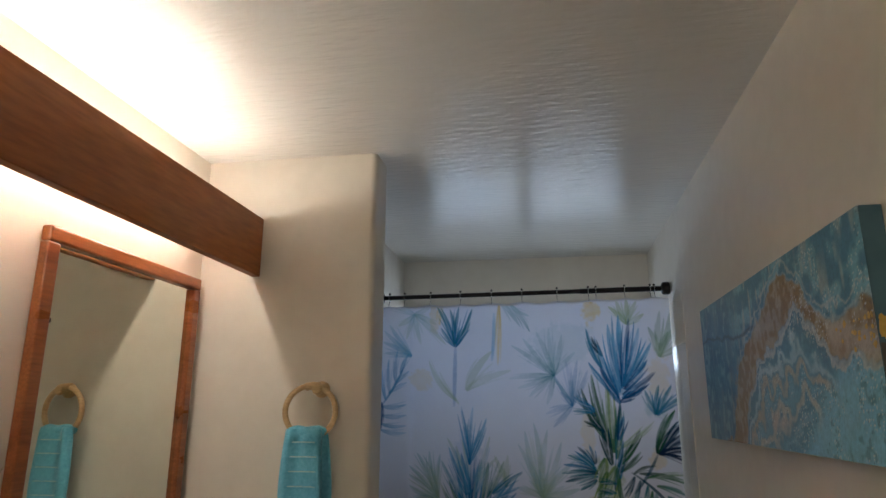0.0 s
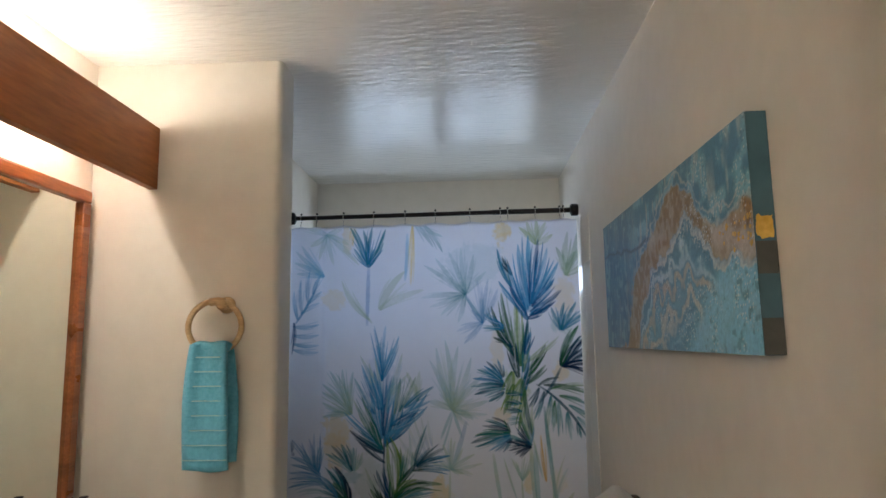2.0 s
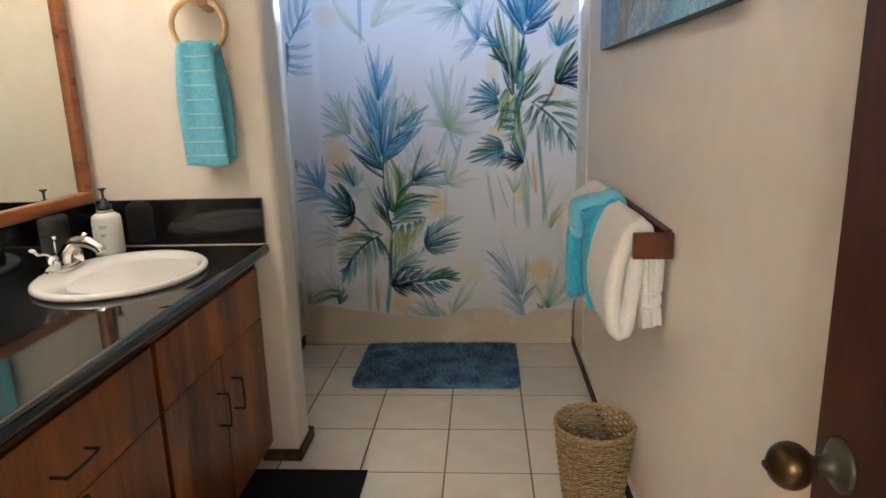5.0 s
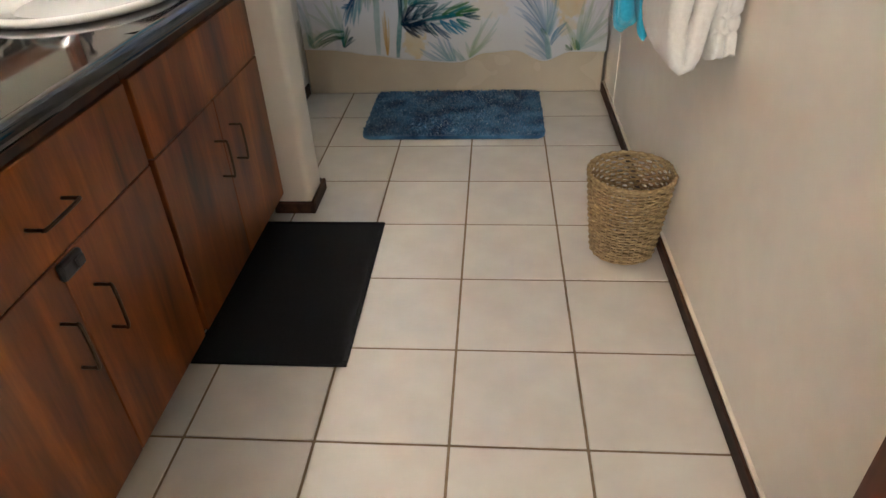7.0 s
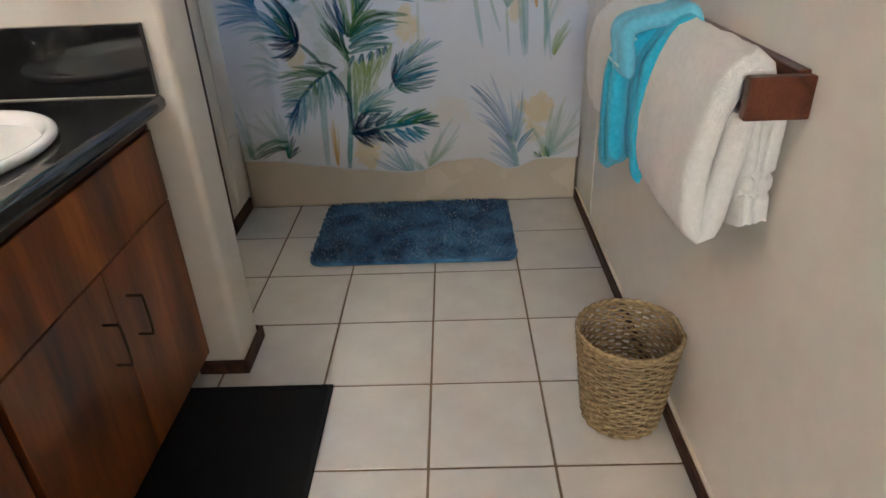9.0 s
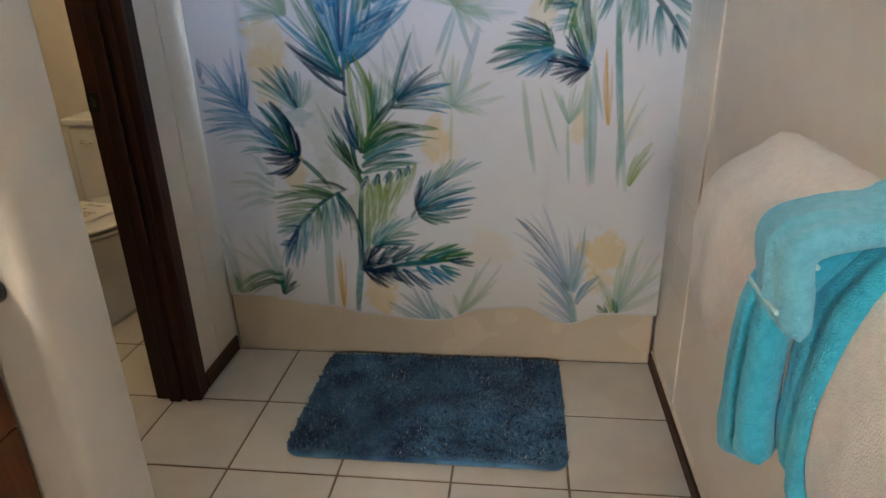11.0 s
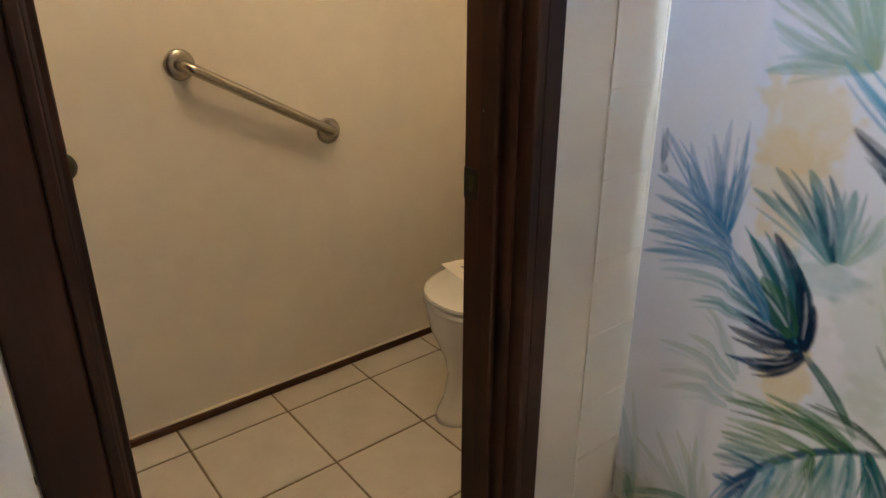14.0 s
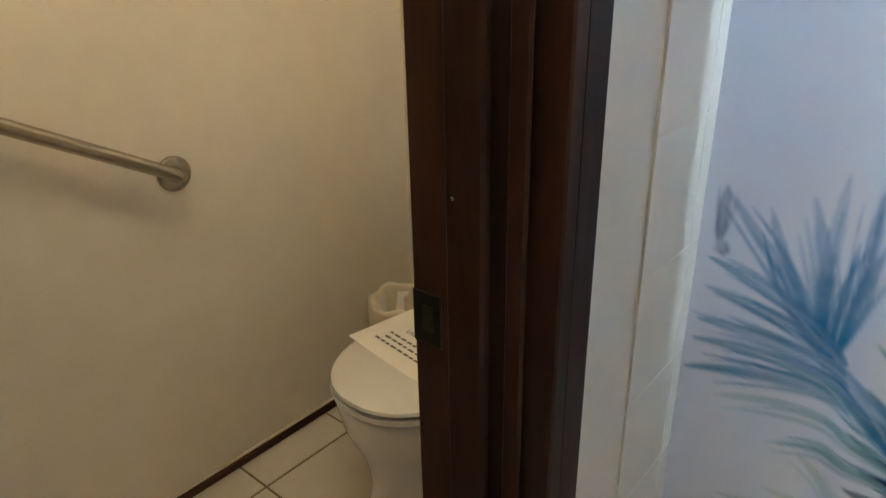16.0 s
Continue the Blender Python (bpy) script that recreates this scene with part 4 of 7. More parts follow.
    for k in range(26):
        yy, zz, r = y0 + 0.01 + rnd.random() ** 2 * 0.16, 1.725 + rnd.uniform(-0.03, 0.03), rnd.uniform(0.002, 0.006)
        ring = [Vector((x0 - 0.0009, yy + r * math.cos(a) * rnd.uniform(0.6, 1.3), zz + r * math.sin(a) * rnd.uniform(0.6, 1.3))) for a in [2 * math.pi * i / 8 for i in range(8)]]
        part("gold_fleck", loft([ring, [p + Vector((0.0007, 0, 0)) for p in ring]]), gold, ob, "gold leaf fleck")


picture()


# ---- towel rack with towels ----
RY0, RY1, RZ = 1.640, 2.440, 0.952


def towel_rack():
    ob = thing("towel_rack", (XR, (RY0 + RY1) / 2, RZ), "reddish-brown wooden towel rack on the wall", "towel rack")
    for y in (RY0, RY1 - 0.022):
        part("end_block", box(0.538, XR - 0.001, y, y + 0.022, 0.918, 0.986, 0.003, 2), RACK, ob)
    part("back_rail", box(XR - 0.022, XR - 0.001, RY0 + 0.0225, RY1 - 0.0225, 0.925, 0.990, 0.002, 1), RACK, ob)
    part("front_rail", tube([(0.566, RY0 + 0.020, 0.955), (0.566, RY1 - 0.020, 0.955)], 0.0125, 14), RACK, ob)


towel_rack()


def hung(y0, y1, top, front, back, x_front, x_back, thick, seed, rows=40, slope=0.0, bulge=0.0, wave=0.006, crease=0.0, path=None):
    """A towel folded over the rail: a thick soft skin with round rims that goes up the room side, over the rail and down behind."""
    rnd = random.Random(seed)
    ph = [rnd.uniform(0, 6.28) for _ in range(5)]
    mid = 0.560
    line = smooth_line([(x_front - bulge * 0.2, front), (x_front - bulge, front + (top - front) * 0.30), (x_front - bulge * 0.35, front + (top - front) * 0.75), (mid - 0.018, top - 0.012), (mid + 0.004, top),
                        (mid + 0.022, top - 0.018), (x_back, back + (top - back) * 0.6), (x_back + 0.002, back)], 8)
    line = smooth_line(path, 8) if path else line
    # finer steps towards both cut ends, so that they close in a round
    run = [0.0]
    for p, q in zip(line, line[1:]):
        run.append(run[-1] + (q - p).length)
    total = run[-1]

    def at(s):
        for k in range(len(line) - 1):
            if s <= run[k + 1]:
                return line[k].lerp(line[k + 1], (s - run[k]) / max(run[k + 1] - run[k], 1e-6))
        return line[-1]

    half = thick / 2
    close = [half * (1 - math.cos(math.pi * k / 12)) for k in range(6)]
    span_s = close + [half + (total - thick) * k / 46 for k in range(47)] + [total - c for c in close[::-1]]
    length = y1 - y0
    span_v = close + [half + (length - thick) * k / rows for k in range(rows + 1)] + [length - c for c in close[::-1]]

    def round_off(d):
        return math.sqrt(max(0.0, 1 - (1 - min(1.0, d / half)) ** 2))

    rings = []
    for dv in span_v:
        v = dv / length
        y = y0 + dv
        edge = max(0.0, round_off(min(dv, length - dv)))
        outer, inner = [], []
        for s in span_s:
            p, d = at(s), (at(min(s + 0.006, total)) - at(max(s - 0.006, 0))).normalized()
            nrm = Vector((-d[1], d[0]))
            u = s / total
            end = max(0.04, round_off(min(s, total - s)))
            w = wave * math.sin(9 * v + ph[0] + 2 * u) + 0.5 * wave * math.sin(21 * v + ph[1] + 3 * u)
            w *= 1 - math.exp(-abs(u - 0.55) * 7)
            w -= crease * math.exp(-((v - 0.45 - 0.2 * u) / 0.05) ** 2)
            fluff = 0.0014 * noise.noise((p[0] * 90 + seed, y * 90, p[1] * 90)) + 0.003 * noise.noise((p[0] * 22, y * 22 + seed, p[1] * 22))
            h = half * edge * end
            fluff *= edge
            lean = slope * (v - 0.5) * max(0, 0.55 - u)
            sway = 0.008 * math.sin(3 * u + ph[2])
            outer.append(Vector((p[0] + nrm[0] * (h + w + fluff), y + sway, p[1] + nrm[1] * (h + w + fluff) + lean)))
            inner.append(Vector((p[0] + nrm[0] * (w - h), y + sway, p[1] + nrm[1] * (w - h) + lean)))
        rings.append(outer + inner[::-1])
    return loft(rings, cap=False)


def towels():
    w1 = thing("bath_towel", (0.55, 1.80, 0.66), "thick folded white bath towel hung over the wooden rack", "towel", "towels on the rack")
    loop = [(0.563, 0.930), (0.553, 0.830), (0.543, 0.750), (0.538, 0.712), (0.522, 0.696), (0.508, 0.708), (0.500, 0.744), (0.499, 0.81), (0.514, 0.900), (0.540, 0.970), (0.562, 0.994), (0.582, 0.978), (0.592, 0.900), (0.595, 0.74)]
    part("folded_cloth", hung(1.672, 2.000, 1.0, 0.7, 0.7, 0.5, 0.6, 0.045, 11, slope=0.03, wave=0.003, path=loop), TERRY_W, w1)
    for k, (x, y) in enumerate(((0.584, 1.672), (0.619, 1.668))):
        bm = drape(0.030, 0.035, 0.935, 0.712 + 0.006 * k, x, y + 0.05, 0.100, 1.5, 20 + k, rows=90)
        for v in bm.verts:
            z = v.co.z
            for zc in (0.812, 0.778):
                pinch = math.exp(-((z - zc) / 0.005) ** 2)
                v.co.x += (v.co.x - x) * -0.32 * pinch
                v.co.y += (0.007 * pinch if v.co.y < y + 0.05 else 0.0)
            v.co.x += 0.0012 * noise.noise((v.co.x * 90, v.co.y * 90, z * 90))
        part("back_fold", bm, TERRY_W, w1)
    b1 = thing("blue_towel", (0.54, 2.08, 0.68), "turquoise hand towel draped over a white towel", "towel", "towels on the rack")
    part("long_fold", hung(1.992, 2.066, 1.004, 0.690, 0.745, 0.500, 0.590, 0.034, 31, bulge=0.010, slope=0.1, wave=0.003), TERRY_B, b1)
    part("second_fold", hung(2.036, 2.124, 1.008, 0.676, 0.750, 0.464, 0.586, 0.044, 32, bulge=0.014, slope=-0.10, wave=0.004, crease=0.006), TERRY_B, b1)
    flap = part("turned_flap", hung(2.010, 2.120, 1.026, 0.896, 0.900, 0.452, 0.588, 0.030, 33, bulge=0.004, wave=0.003), TERRY_T, b1, "paler turned-over end")
    for k in range(3):
        pts = [(0.4335 + 0.008 * k * k * 0.5 + 0.007 * k - 0.0015 * math.sin(math.pi * i / 8), 2.020 + 0.090 * i / 8, 0.920 + 0.026 * k) for i in range(9)]
        part("woven_band", tube(pts, 0.0030, 6), BAND, flap, "pale woven band")
    w2 = thing("white_towel", (0.55, 2.30, 0.74), "white towel folded flat under the blue one", "towel", "towels on the rack")
    part("fold", hung(2.118, 2.412, 1.008, 0.742, 0.760, 0.480, 0.590, 0.038, 41, bulge=0.016, wave=0.003), TERRY_W, w2)


towels()


# ---- basket ----
def basket():
    cx, cy, h = 0.511, 1.974, 0.277
    ob = thing("wicker_basket", (cx, cy, 0), "round woven seagrass waste basket", "basket")
    rnd = random.Random(8)
    rows, stakes = 26, 36

    def radius(z):
        return 0.097 + (0.128 - 0.097) * (z / h) ** 0.9

    for i in range(rows):
        z = 0.008 + (h - 0.018) * i / (rows - 1)
        pts = []
        for k in range(144):
            a = 2 * math.pi * k / 144
            over = math.sin(stakes * a / 2 + math.pi * i)
            r = radius(z) + 0.0024 * math.copysign(abs(over) ** 0.7, over) + rnd.uniform(-0.0004, 0.0004)
            pts.append((min(cx + r * math.cos(a), XR - 0.006), cy + r * math.sin(a), z + 0.0010 * math.sin(3 * a + i) + 0.0008 * over))
        part("weave_strand", tube(pts, rnd.uniform(0.0034, 0.0039), 6, around=True, flat=0.95), WICKER, ob)
    for k in range(stakes):
        a = 2 * math.pi * k / stakes
        pts = [(min(cx + radius(z) * math.cos(a), XR - 0.006), cy + radius(z) * math.sin(a), z) for z in (0.004, h * 0.3, h * 0.6, h)]
        part("stake", tube(pts, 0.0022, 6), WICKER, ob)
    for dz, dr, tw in ((0.0, 0.0016, 0), (0.0055, 0.0012, 2)):
        pts = []
        for k in range(120):
            a = 2 * math.pi * k / 120
            r = radius(h) + dr * math.cos(26 * a + tw)
            pts.append((min(cx + r * math.cos(a), XR - 0.006), cy + r * math.sin(a), h + dz + 0.0013 * math.sin(26 * a + tw)))
        part("rim_braid", tube(pts, 0.0054, 8, around=True), WICKER, ob, "braided rim")
    part("bottom", lathe([(0.092, 0.004), (0.094, 0.010), (0.02, 0.012)], 40, (cx, cy, 0)), WICKER, ob)


basket()


# ---- rug and mat ----
def rug():
    x0, x1, y0, y1, r = -0.492, 0.320, 2.808, 3.338, 0.045
    ob = thing("bath_rug", ((x0 + x1) / 2, (y0 + y1) / 2, 0), "plush mottled blue bath rug", "rug")

    def inside(x, y, m=0.0):
        dx = max(x0 + r - x, x - x1 + r, 0)
        dy = max(y0 + r - y, y - y1 + r, 0)
        return math.hypot(dx, dy) <= r - m

    outline = []
    for cx, cy, a0 in ((x1 - r, y1 - r, 0), (x0 + r, y1 - r, 90), (x0 + r, y0 + r, 180), (x1 - r, y0 + r, 270)):
        for k in range(7):
            a = radians(a0 + 15 * k)
            outline.append((cx + r * math.cos(a), cy + r * math.sin(a)))
    mid = Vector(((x0 + x1) / 2, (y0 + y1) / 2, 0))
    rings = [[Vector((mid.x + (x - mid.x) * s, mid.y + (y - mid.y) * s, z)) for x, y in outline] for s, z in ((0.997, 0.001), (1.0, 0.010), (0.985, 0.017))]
    part("backing", loft(rings), PILE, ob)
    rnd = random.Random(21)
    verts, faces = [], []
    for _ in range(17000):
        x, y = rnd.uniform(x0, x1), rnd.uniform(y0, y1)
        if not inside(x, y, 0.003):
            continue
        a, tilt, hgt, w = rnd.uniform(0, 6.28), rnd.uniform(0.2, 0.9), rnd.uniform(0.009, 0.016), rnd.uniform(0.0022, 0.004)
        lx, ly = math.cos(a) * hgt * tilt * 0.6, math.sin(a) * hgt * tilt * 0.6
        px, py = -math.sin(a) * w, math.cos(a) * w
        i = len(verts)
        verts += [(x - px, y - py, 0.012), (x + px, y + py, 0.012), (x + px + lx * 0.6, y + py + ly * 0.6, 0.014 + hgt * 0.7), (x - px + lx * 0.6, y - py + ly * 0.6, 0.014 + hgt * 0.7), (x + lx * 1.4, y + ly * 1.4, 0.014 + hgt)]
        faces += [(i, i + 1, i + 2, i + 3), (i + 3, i + 2, i + 4)]
    mesh = bpy.data.meshes.new("tufted_surface")
    mesh.from_pydata([(a - mid.x, b - mid.y, c) for a, b, c in verts], [], faces)
    mesh.materials.append(PILE)
    pile = new("tufted_surface", mesh)
    pile.parent = ob
    tagged(pile, "short blue tufts", kind="stuff")
    # scattered pale blades carry the sparkle of the pile in their colour
    bright = surface("sparkle_blades", (0.30, 0.42, 0.50), (0.50, 0.60, 0.66), 30, 0.35, sheen=0.3)
    verts, faces = [], []
    for _ in range(900):
        x, y = rnd.uniform(x0, x1), rnd.uniform(y0, y1)
        if not inside(x, y, 0.006) or noise.noise((x * 6, y * 6, 2.0)) < -0.05:
            continue
        a, w = rnd.uniform(0, 6.28), rnd.uniform(0.0010, 0.0019)
        i = len(verts)
        c, s_ = math.cos(a), math.sin(a)
        verts += [(x - s_ * w - mid.x, y + c * w - mid.y, 0.022), (x + s_ * w - mid.x, y - c * w - mid.y, 0.022), (x + c * 0.006 - mid.x, y + s_ * 0.006 - mid.y, 0.031)]
        faces.append((i, i + 1, i + 2))
    mesh = bpy.data.meshes.new("sparkle_blades")
    mesh.from_pydata(verts, [], faces)
    mesh.materials.append(bright)
    fleck = new("sparkle_blades", mesh)
    fleck.parent = ob
    tagged(fleck, "pale blades put in for the pile's sparkle", kind="stuff")


rug()


def floor_mat():
    x0, x1, y0, y1 = -0.712, -0.284, 1.408, 2.116
    ob = thing("floor_mat", ((x0 + x1) / 2, (y0 + y1) / 2, 0), "plain black woven floor mat beside the vanity", "mat")
    part("weave", box(x0 + 0.012, x1 - 0.012, y0 + 0.012, y1 - 0.012, 0.0005, 0.006, 0.002, 1), MAT, ob)
    for a in ((x0, x1, y0, y0 + 0.013), (x0, x1, y1 - 0.013, y1), (x0, x0 + 0.013, y0 + 0.0135, y1 - 0.0135), (x1 - 0.013, x1, y0 + 0.0135, y1 - 0.0135)):
        part("hem", box(*a, 0.0003, 0.0085, 0.0028, 2), MAT, ob)


floor_mat()


# ---- shower rod and curtain ----
def rod_z(x):
    return 2.176 + 0.012 * (x + 0.11) / 1.5


def rod():
    y = 3.350
    x0, x1 = WCX + 0.012, XR - 0.012
    ob = thing("shower_rod", (-0.11, y, rod_z(0)), "black metal tension shower rod", "curtain rod")
    zs = lambda x: rod_z(x)
    part("bar", tube([(x0 + 0.02, y, zs(x0)), (0.22, y, zs(0.22))], 0.0115, 16), IRON, ob)
    part("inner_bar", tube([(0.20, y, zs(0.20)), (x1 - 0.02, y, zs(x1))], 0.0135, 16), IRON, ob)
    for x, s in ((x0 - 0.010, 1), (x1 + 0.010, -1)):
        part("end_cap", lathe([(0.030, 0.0), (0.032, s * 0.004), (0.032, s * 0.030), (0.026, s * 0.036), (0.016, s * 0.040)], 24, (x, y, zs(x)), "X"), IRON, ob)


rod()


def fold_y(x, z):
    """How far the cloth stands from the entry, by its folds."""
    t = np.clip((2.10 - z) / 1.9, 0.0, 1.0)
    y = 3.338 + 0.007 * np.sin(11 * x + 0.6) * (0.5 + 0.8 * t) + 0.004 * np.sin(27 * x + 1.3) * (1.2 - 0.7 * t)
    y = y + 0.022 / (1 + np.exp((x + 0.675) * 150))
    y = y - 0.010 / (1 + np.exp(-(x - 0.255) * 160)) * (1 - 0.5 * t)
    return y + 0.010 * np.sin(7.5 * x + 0.4) * t * t


HEM = ((-0.86, 0.236), (-0.66, 0.226), (-0.50, 0.203), (-0.35, 0.188), (-0.07, 0.170), (0.05, 0.206), (0.19, 0.218), (0.33, 0.172), (0.46, 0.216), (0.63, 0.213))


def hem_z(x):
    for (a, p), (b, q) in zip(HEM, HEM[1:]):
        if x <= b:
            t = min(1, max(0, (x - a) / (b - a)))
            t = t * t * (3 - 2 * t)
            return p + (q - p) * t
    return HEM[-1][1]


CURTAIN = thing("shower_curtain", (-0.11, 3.34, 0.2), "white shower curtain printed with blue and green palm leaves", "shower curtain")
CX0, CX1 = -0.850, 0.626
RINGS = [-0.797, -0.715, -0.574, -0.415, -0.252, -0.095, 0.084, 0.241, 0.279, 0.420, 0.545, 0.565]


def top_z(x):
    near = min(abs(x - r) for r in RINGS)
    return rod_z(x) - 0.046 - 0.010 * min(1, near / 0.07)


for rx in RINGS:
    hook = thing("curtain_hook", (rx, 3.35, rod_z(rx)), "small chrome curtain hook over the black rod", "curtain hook", "curtain hooks")
    r_ = 0.017
    pts_ = [(rx, 3.35 + r_ * math.sin(a), rod_z(rx) + r_ * math.cos(a)) for a in [radians(-150 + 30 * k) for k in range(11)]]
    pts_ += [(rx, 3.344, rod_z(rx) - 0.030), (rx, 3.337, rod_z(rx) - 0.044), (rx, 3.333, rod_z(rx) - 0.052), (rx + 0.004, 3.329, rod_z(rx) - 0.046)]
    part("wire", tube(smooth_line(pts_, 3), 0.0018, 6), CHROME, hook)
    part("bead", lathe([(0.002, -0.006), (0.0055, -0.003), (0.0055, 0.003), (0.002, 0.006)], 12, (rx, 3.35, rod_z(rx) + 0.020)), IRON, hook, "black roller bead")

INKS = {
    "navy": (0.004, 0.024, 0.060), "dteal": (0.006, 0.080, 0.110), "teal": (0.020, 0.215, 0.230), "dblue": (0.010, 0.085, 0.190), "blue": (0.025, 0.235, 0.390), "sky": (0.140, 0.400, 0.540),
    "green": (0.045, 0.190, 0.060), "dgreen": (0.008, 0.062, 0.030), "lgreen": (0.300, 0.395, 0.100), "pteal": (0.330, 0.490, 0.480), "pblue": (0.330, 0.430, 0.540), "pgreen": (0.420, 0.500, 0.340),
    "ochre": (0.790, 0.580, 0.250), "gold": (0.640, 0.390, 0.090), "bare": (0.785, 0.772, 0.750),
}
# the printed cloth as a field of dye: rows go up from PZ0, columns from CX0
PZ0, PSTEP = 0.14, 0.0025
PW, PH = int((CX1 - CX0) / PSTEP) + 2, int((2.16 - PZ0) / PSTEP) + 2
leafy = random.Random(12)


def soft_noise(cell, seed):
    """Smooth random field over the cloth, 0 to 1, with lumps of the given size in metres."""
    k = max(2, int(cell / PSTEP))
    rng = np.random.default_rng(seed)
    g = rng.random((PH // k + 3, PW // k + 3))
    yy, xx = np.arange(PH) / k, np.arange(PW) / k
    j, i = yy.astype(int), xx.astype(int)
    v, u = (yy - j)[:, None], (xx - i)[None, :]
    v, u = v * v * (3 - 2 * v), u * u * (3 - 2 * u)
    return (g[j][:, i] * (1 - u) + g[j][:, i + 1] * u) * (1 - v) + (g[j + 1][:, i] * (1 - u) + g[j + 1][:, i + 1] * u) * v


CLOUD = 0.55 * soft_noise(0.045, 1) + 0.45 * soft_noise(0.014, 2)
DROPS = 0.6 * soft_noise(0.020, 3) + 0.4 * soft_noise(0.007, 4)
DYE = np.empty((PH, PW, 3))
DYE[:] = (0.785, 0.772, 0.750)
DYE *= (0.985 + 0.03 * CLOUD)[:, :, None]


def window_of(x0, x1, z0, z1):
    i0, i1 = max(0, int((x0 - CX0) / PSTEP)), min(PW, int((x1 - CX0) / PSTEP) + 2)
    j0, j1 = max(0, int((z0 - PZ0) / PSTEP)), min(PH, int((z1 - PZ0) / PSTEP) + 2)
    if i1 <= i0 or j1 <= j0:
        return None
    xx = CX0 + PSTEP * np.arange(i0, i1)[None, :]
    zz = PZ0 + PSTEP * np.arange(j0, j1)[:, None]
    return (slice(j0, j1), slice(i0, i1)), xx, zz


def soak(area, dye, amount):
    """Wet paint over what is there: part glaze, part cover."""
    under = DYE[area]
    cover = under * (1 - amount) + dye * amount
    glaze = under * (1 - amount) + under * np.minimum(dye * 1.35, 1.0) * amount
    DYE[area] = 0.62 * cover + 0.38 * glaze


def stroke(x0, z0, x1, z1, width, bend, ink, tip_ink, strength, even=False):
    """One pull of the brush from foot to tip: tapered or even, bowed, streaked along its length, with a darker wet edge."""
    dx, dz = x1 - x0, z1 - z0
    ln = math.hypot(dx, dz)
    bow = abs(bend) * ln * 0.45 + width * 1.6 + 0.006
    got = window_of(min(x0, x1) - bow, max(x0, x1) + bow, min(z0, z1) - bow, max(z0, z1) + bow)
    if not got:
        return
    area, xx, zz = got
    u = ((xx - x0) * dx + (zz - z0) * dz) / (ln * ln)
    v = (-(xx - x0) * dz + (zz - z0) * dx) / ln
    t = np.clip(u, 0, 1)
    v = v - bend * ln * t * (1 - t) * 1.6
    w = width * (0.55 + 0.45 * np.sin(math.pi * t)) if even else width * (0.26 + 1.2 * t ** 0.6) * np.maximum(1 - t, 0) ** 0.62
    w = w * (0.86 + 0.28 * DROPS[area])
    inside = (w - np.abs(v)) / 0.0022
    cover = np.clip(inside + 0.5, 0, 1) * (u >= -0.01) * (u <= 1.0)
    rel = np.clip(np.abs(v) / np.maximum(w, 1e-5), 0, 1)
    phase = leafy.uniform(0, 6.28)
    streak = 0.5 + 0.5 * np.sin(v * 900 + phase + 5 * CLOUD[area])
    fade = leafy.uniform(0.15, 0.60) if not even else 0.2
    wet = (0.94 + 0.18 * rel ** 3) * (1.10 - fade * np.abs(np.sin(2.2 * t + phase)) * (0.4 + 0.9 * CLOUD[area])) * (0.90 + 0.12 * streak)
    if even:
        wet = wet * (1 - 0.55 * np.clip((0.18 - np.minimum(t, 1 - t)) / 0.18, 0, 1))
    amount = np.clip(cover * wet * strength * 1.08, 0, 0.97)[:, :, None]
    blend = np.clip(t * 1.15 - 0.1 + 0.9 * (CLOUD[area] - 0.5), 0, 1)[:, :, None]
    dye = np.array(INKS[ink]) * (1 - blend) + np.array(INKS[tip_ink]) * blend
    soak(area, dye * (0.92 + 0.2 * DROPS[area])[:, :, None], amount)


def leaf(x0, z0, x1, z1, width, bend, ink, tip_ink, strength, even=False):
    """A leaflet: a broad pull of thin colour, then finer, stronger hairs of the brush that part towards the tip."""
    if strength <= 0.7:
        strength *= 1.18
    if even:
        stroke(x0, z0, x1, z1, width, bend, ink, tip_ink, strength, True)
        return
    stroke(x0, z0, x1, z1, 1.16 * width, bend, ink, tip_ink, strength * 0.90)
    dx, dz = x1 - x0, z1 - z0
    ln = math.hypot(dx, dz)
    nx, nz = -dz / ln, dx / ln
    hairs = 3 if strength > 0.7 else 2
    for k in range(hairs):
        side = (k / (hairs - 1) - 0.5) * 2 + leafy.uniform(-0.25, 0.25)
        reach = leafy.uniform(0.78, 1.10) - 0.10 * abs(side)
        off, foot = side * width * 1.35, side * width * 0.25
        a, b = (ink, tip_ink) if leafy.random() < 0.6 else (tip_ink, ink)
        stroke(x0 + nx * foot, z0 + nz * foot, x0 + dx * reach + nx * off, z0 + dz * reach + nz * off, width * leafy.uniform(0.30, 0.55), bend + 0.05 * side, a, b, min(1.05, strength * (leafy.uniform(0.75, 1.25) if strength > 0.7 else 0.6)))
    # the brush skips: thin slits of bare cloth beside a strong leaflet
    if strength > 0.7 and width > 0.004:
        side = leafy.choice((-1, 1)) * leafy.uniform(0.5, 1.1)
        stroke(x0 + dx * 0.18, z0 + dz * 0.18, x0 + dx * 0.85 + nx * side * width, z0 + dz * 0.85 + nz * side * width, width * 0.17, bend, "bare", "bare", 0.75)


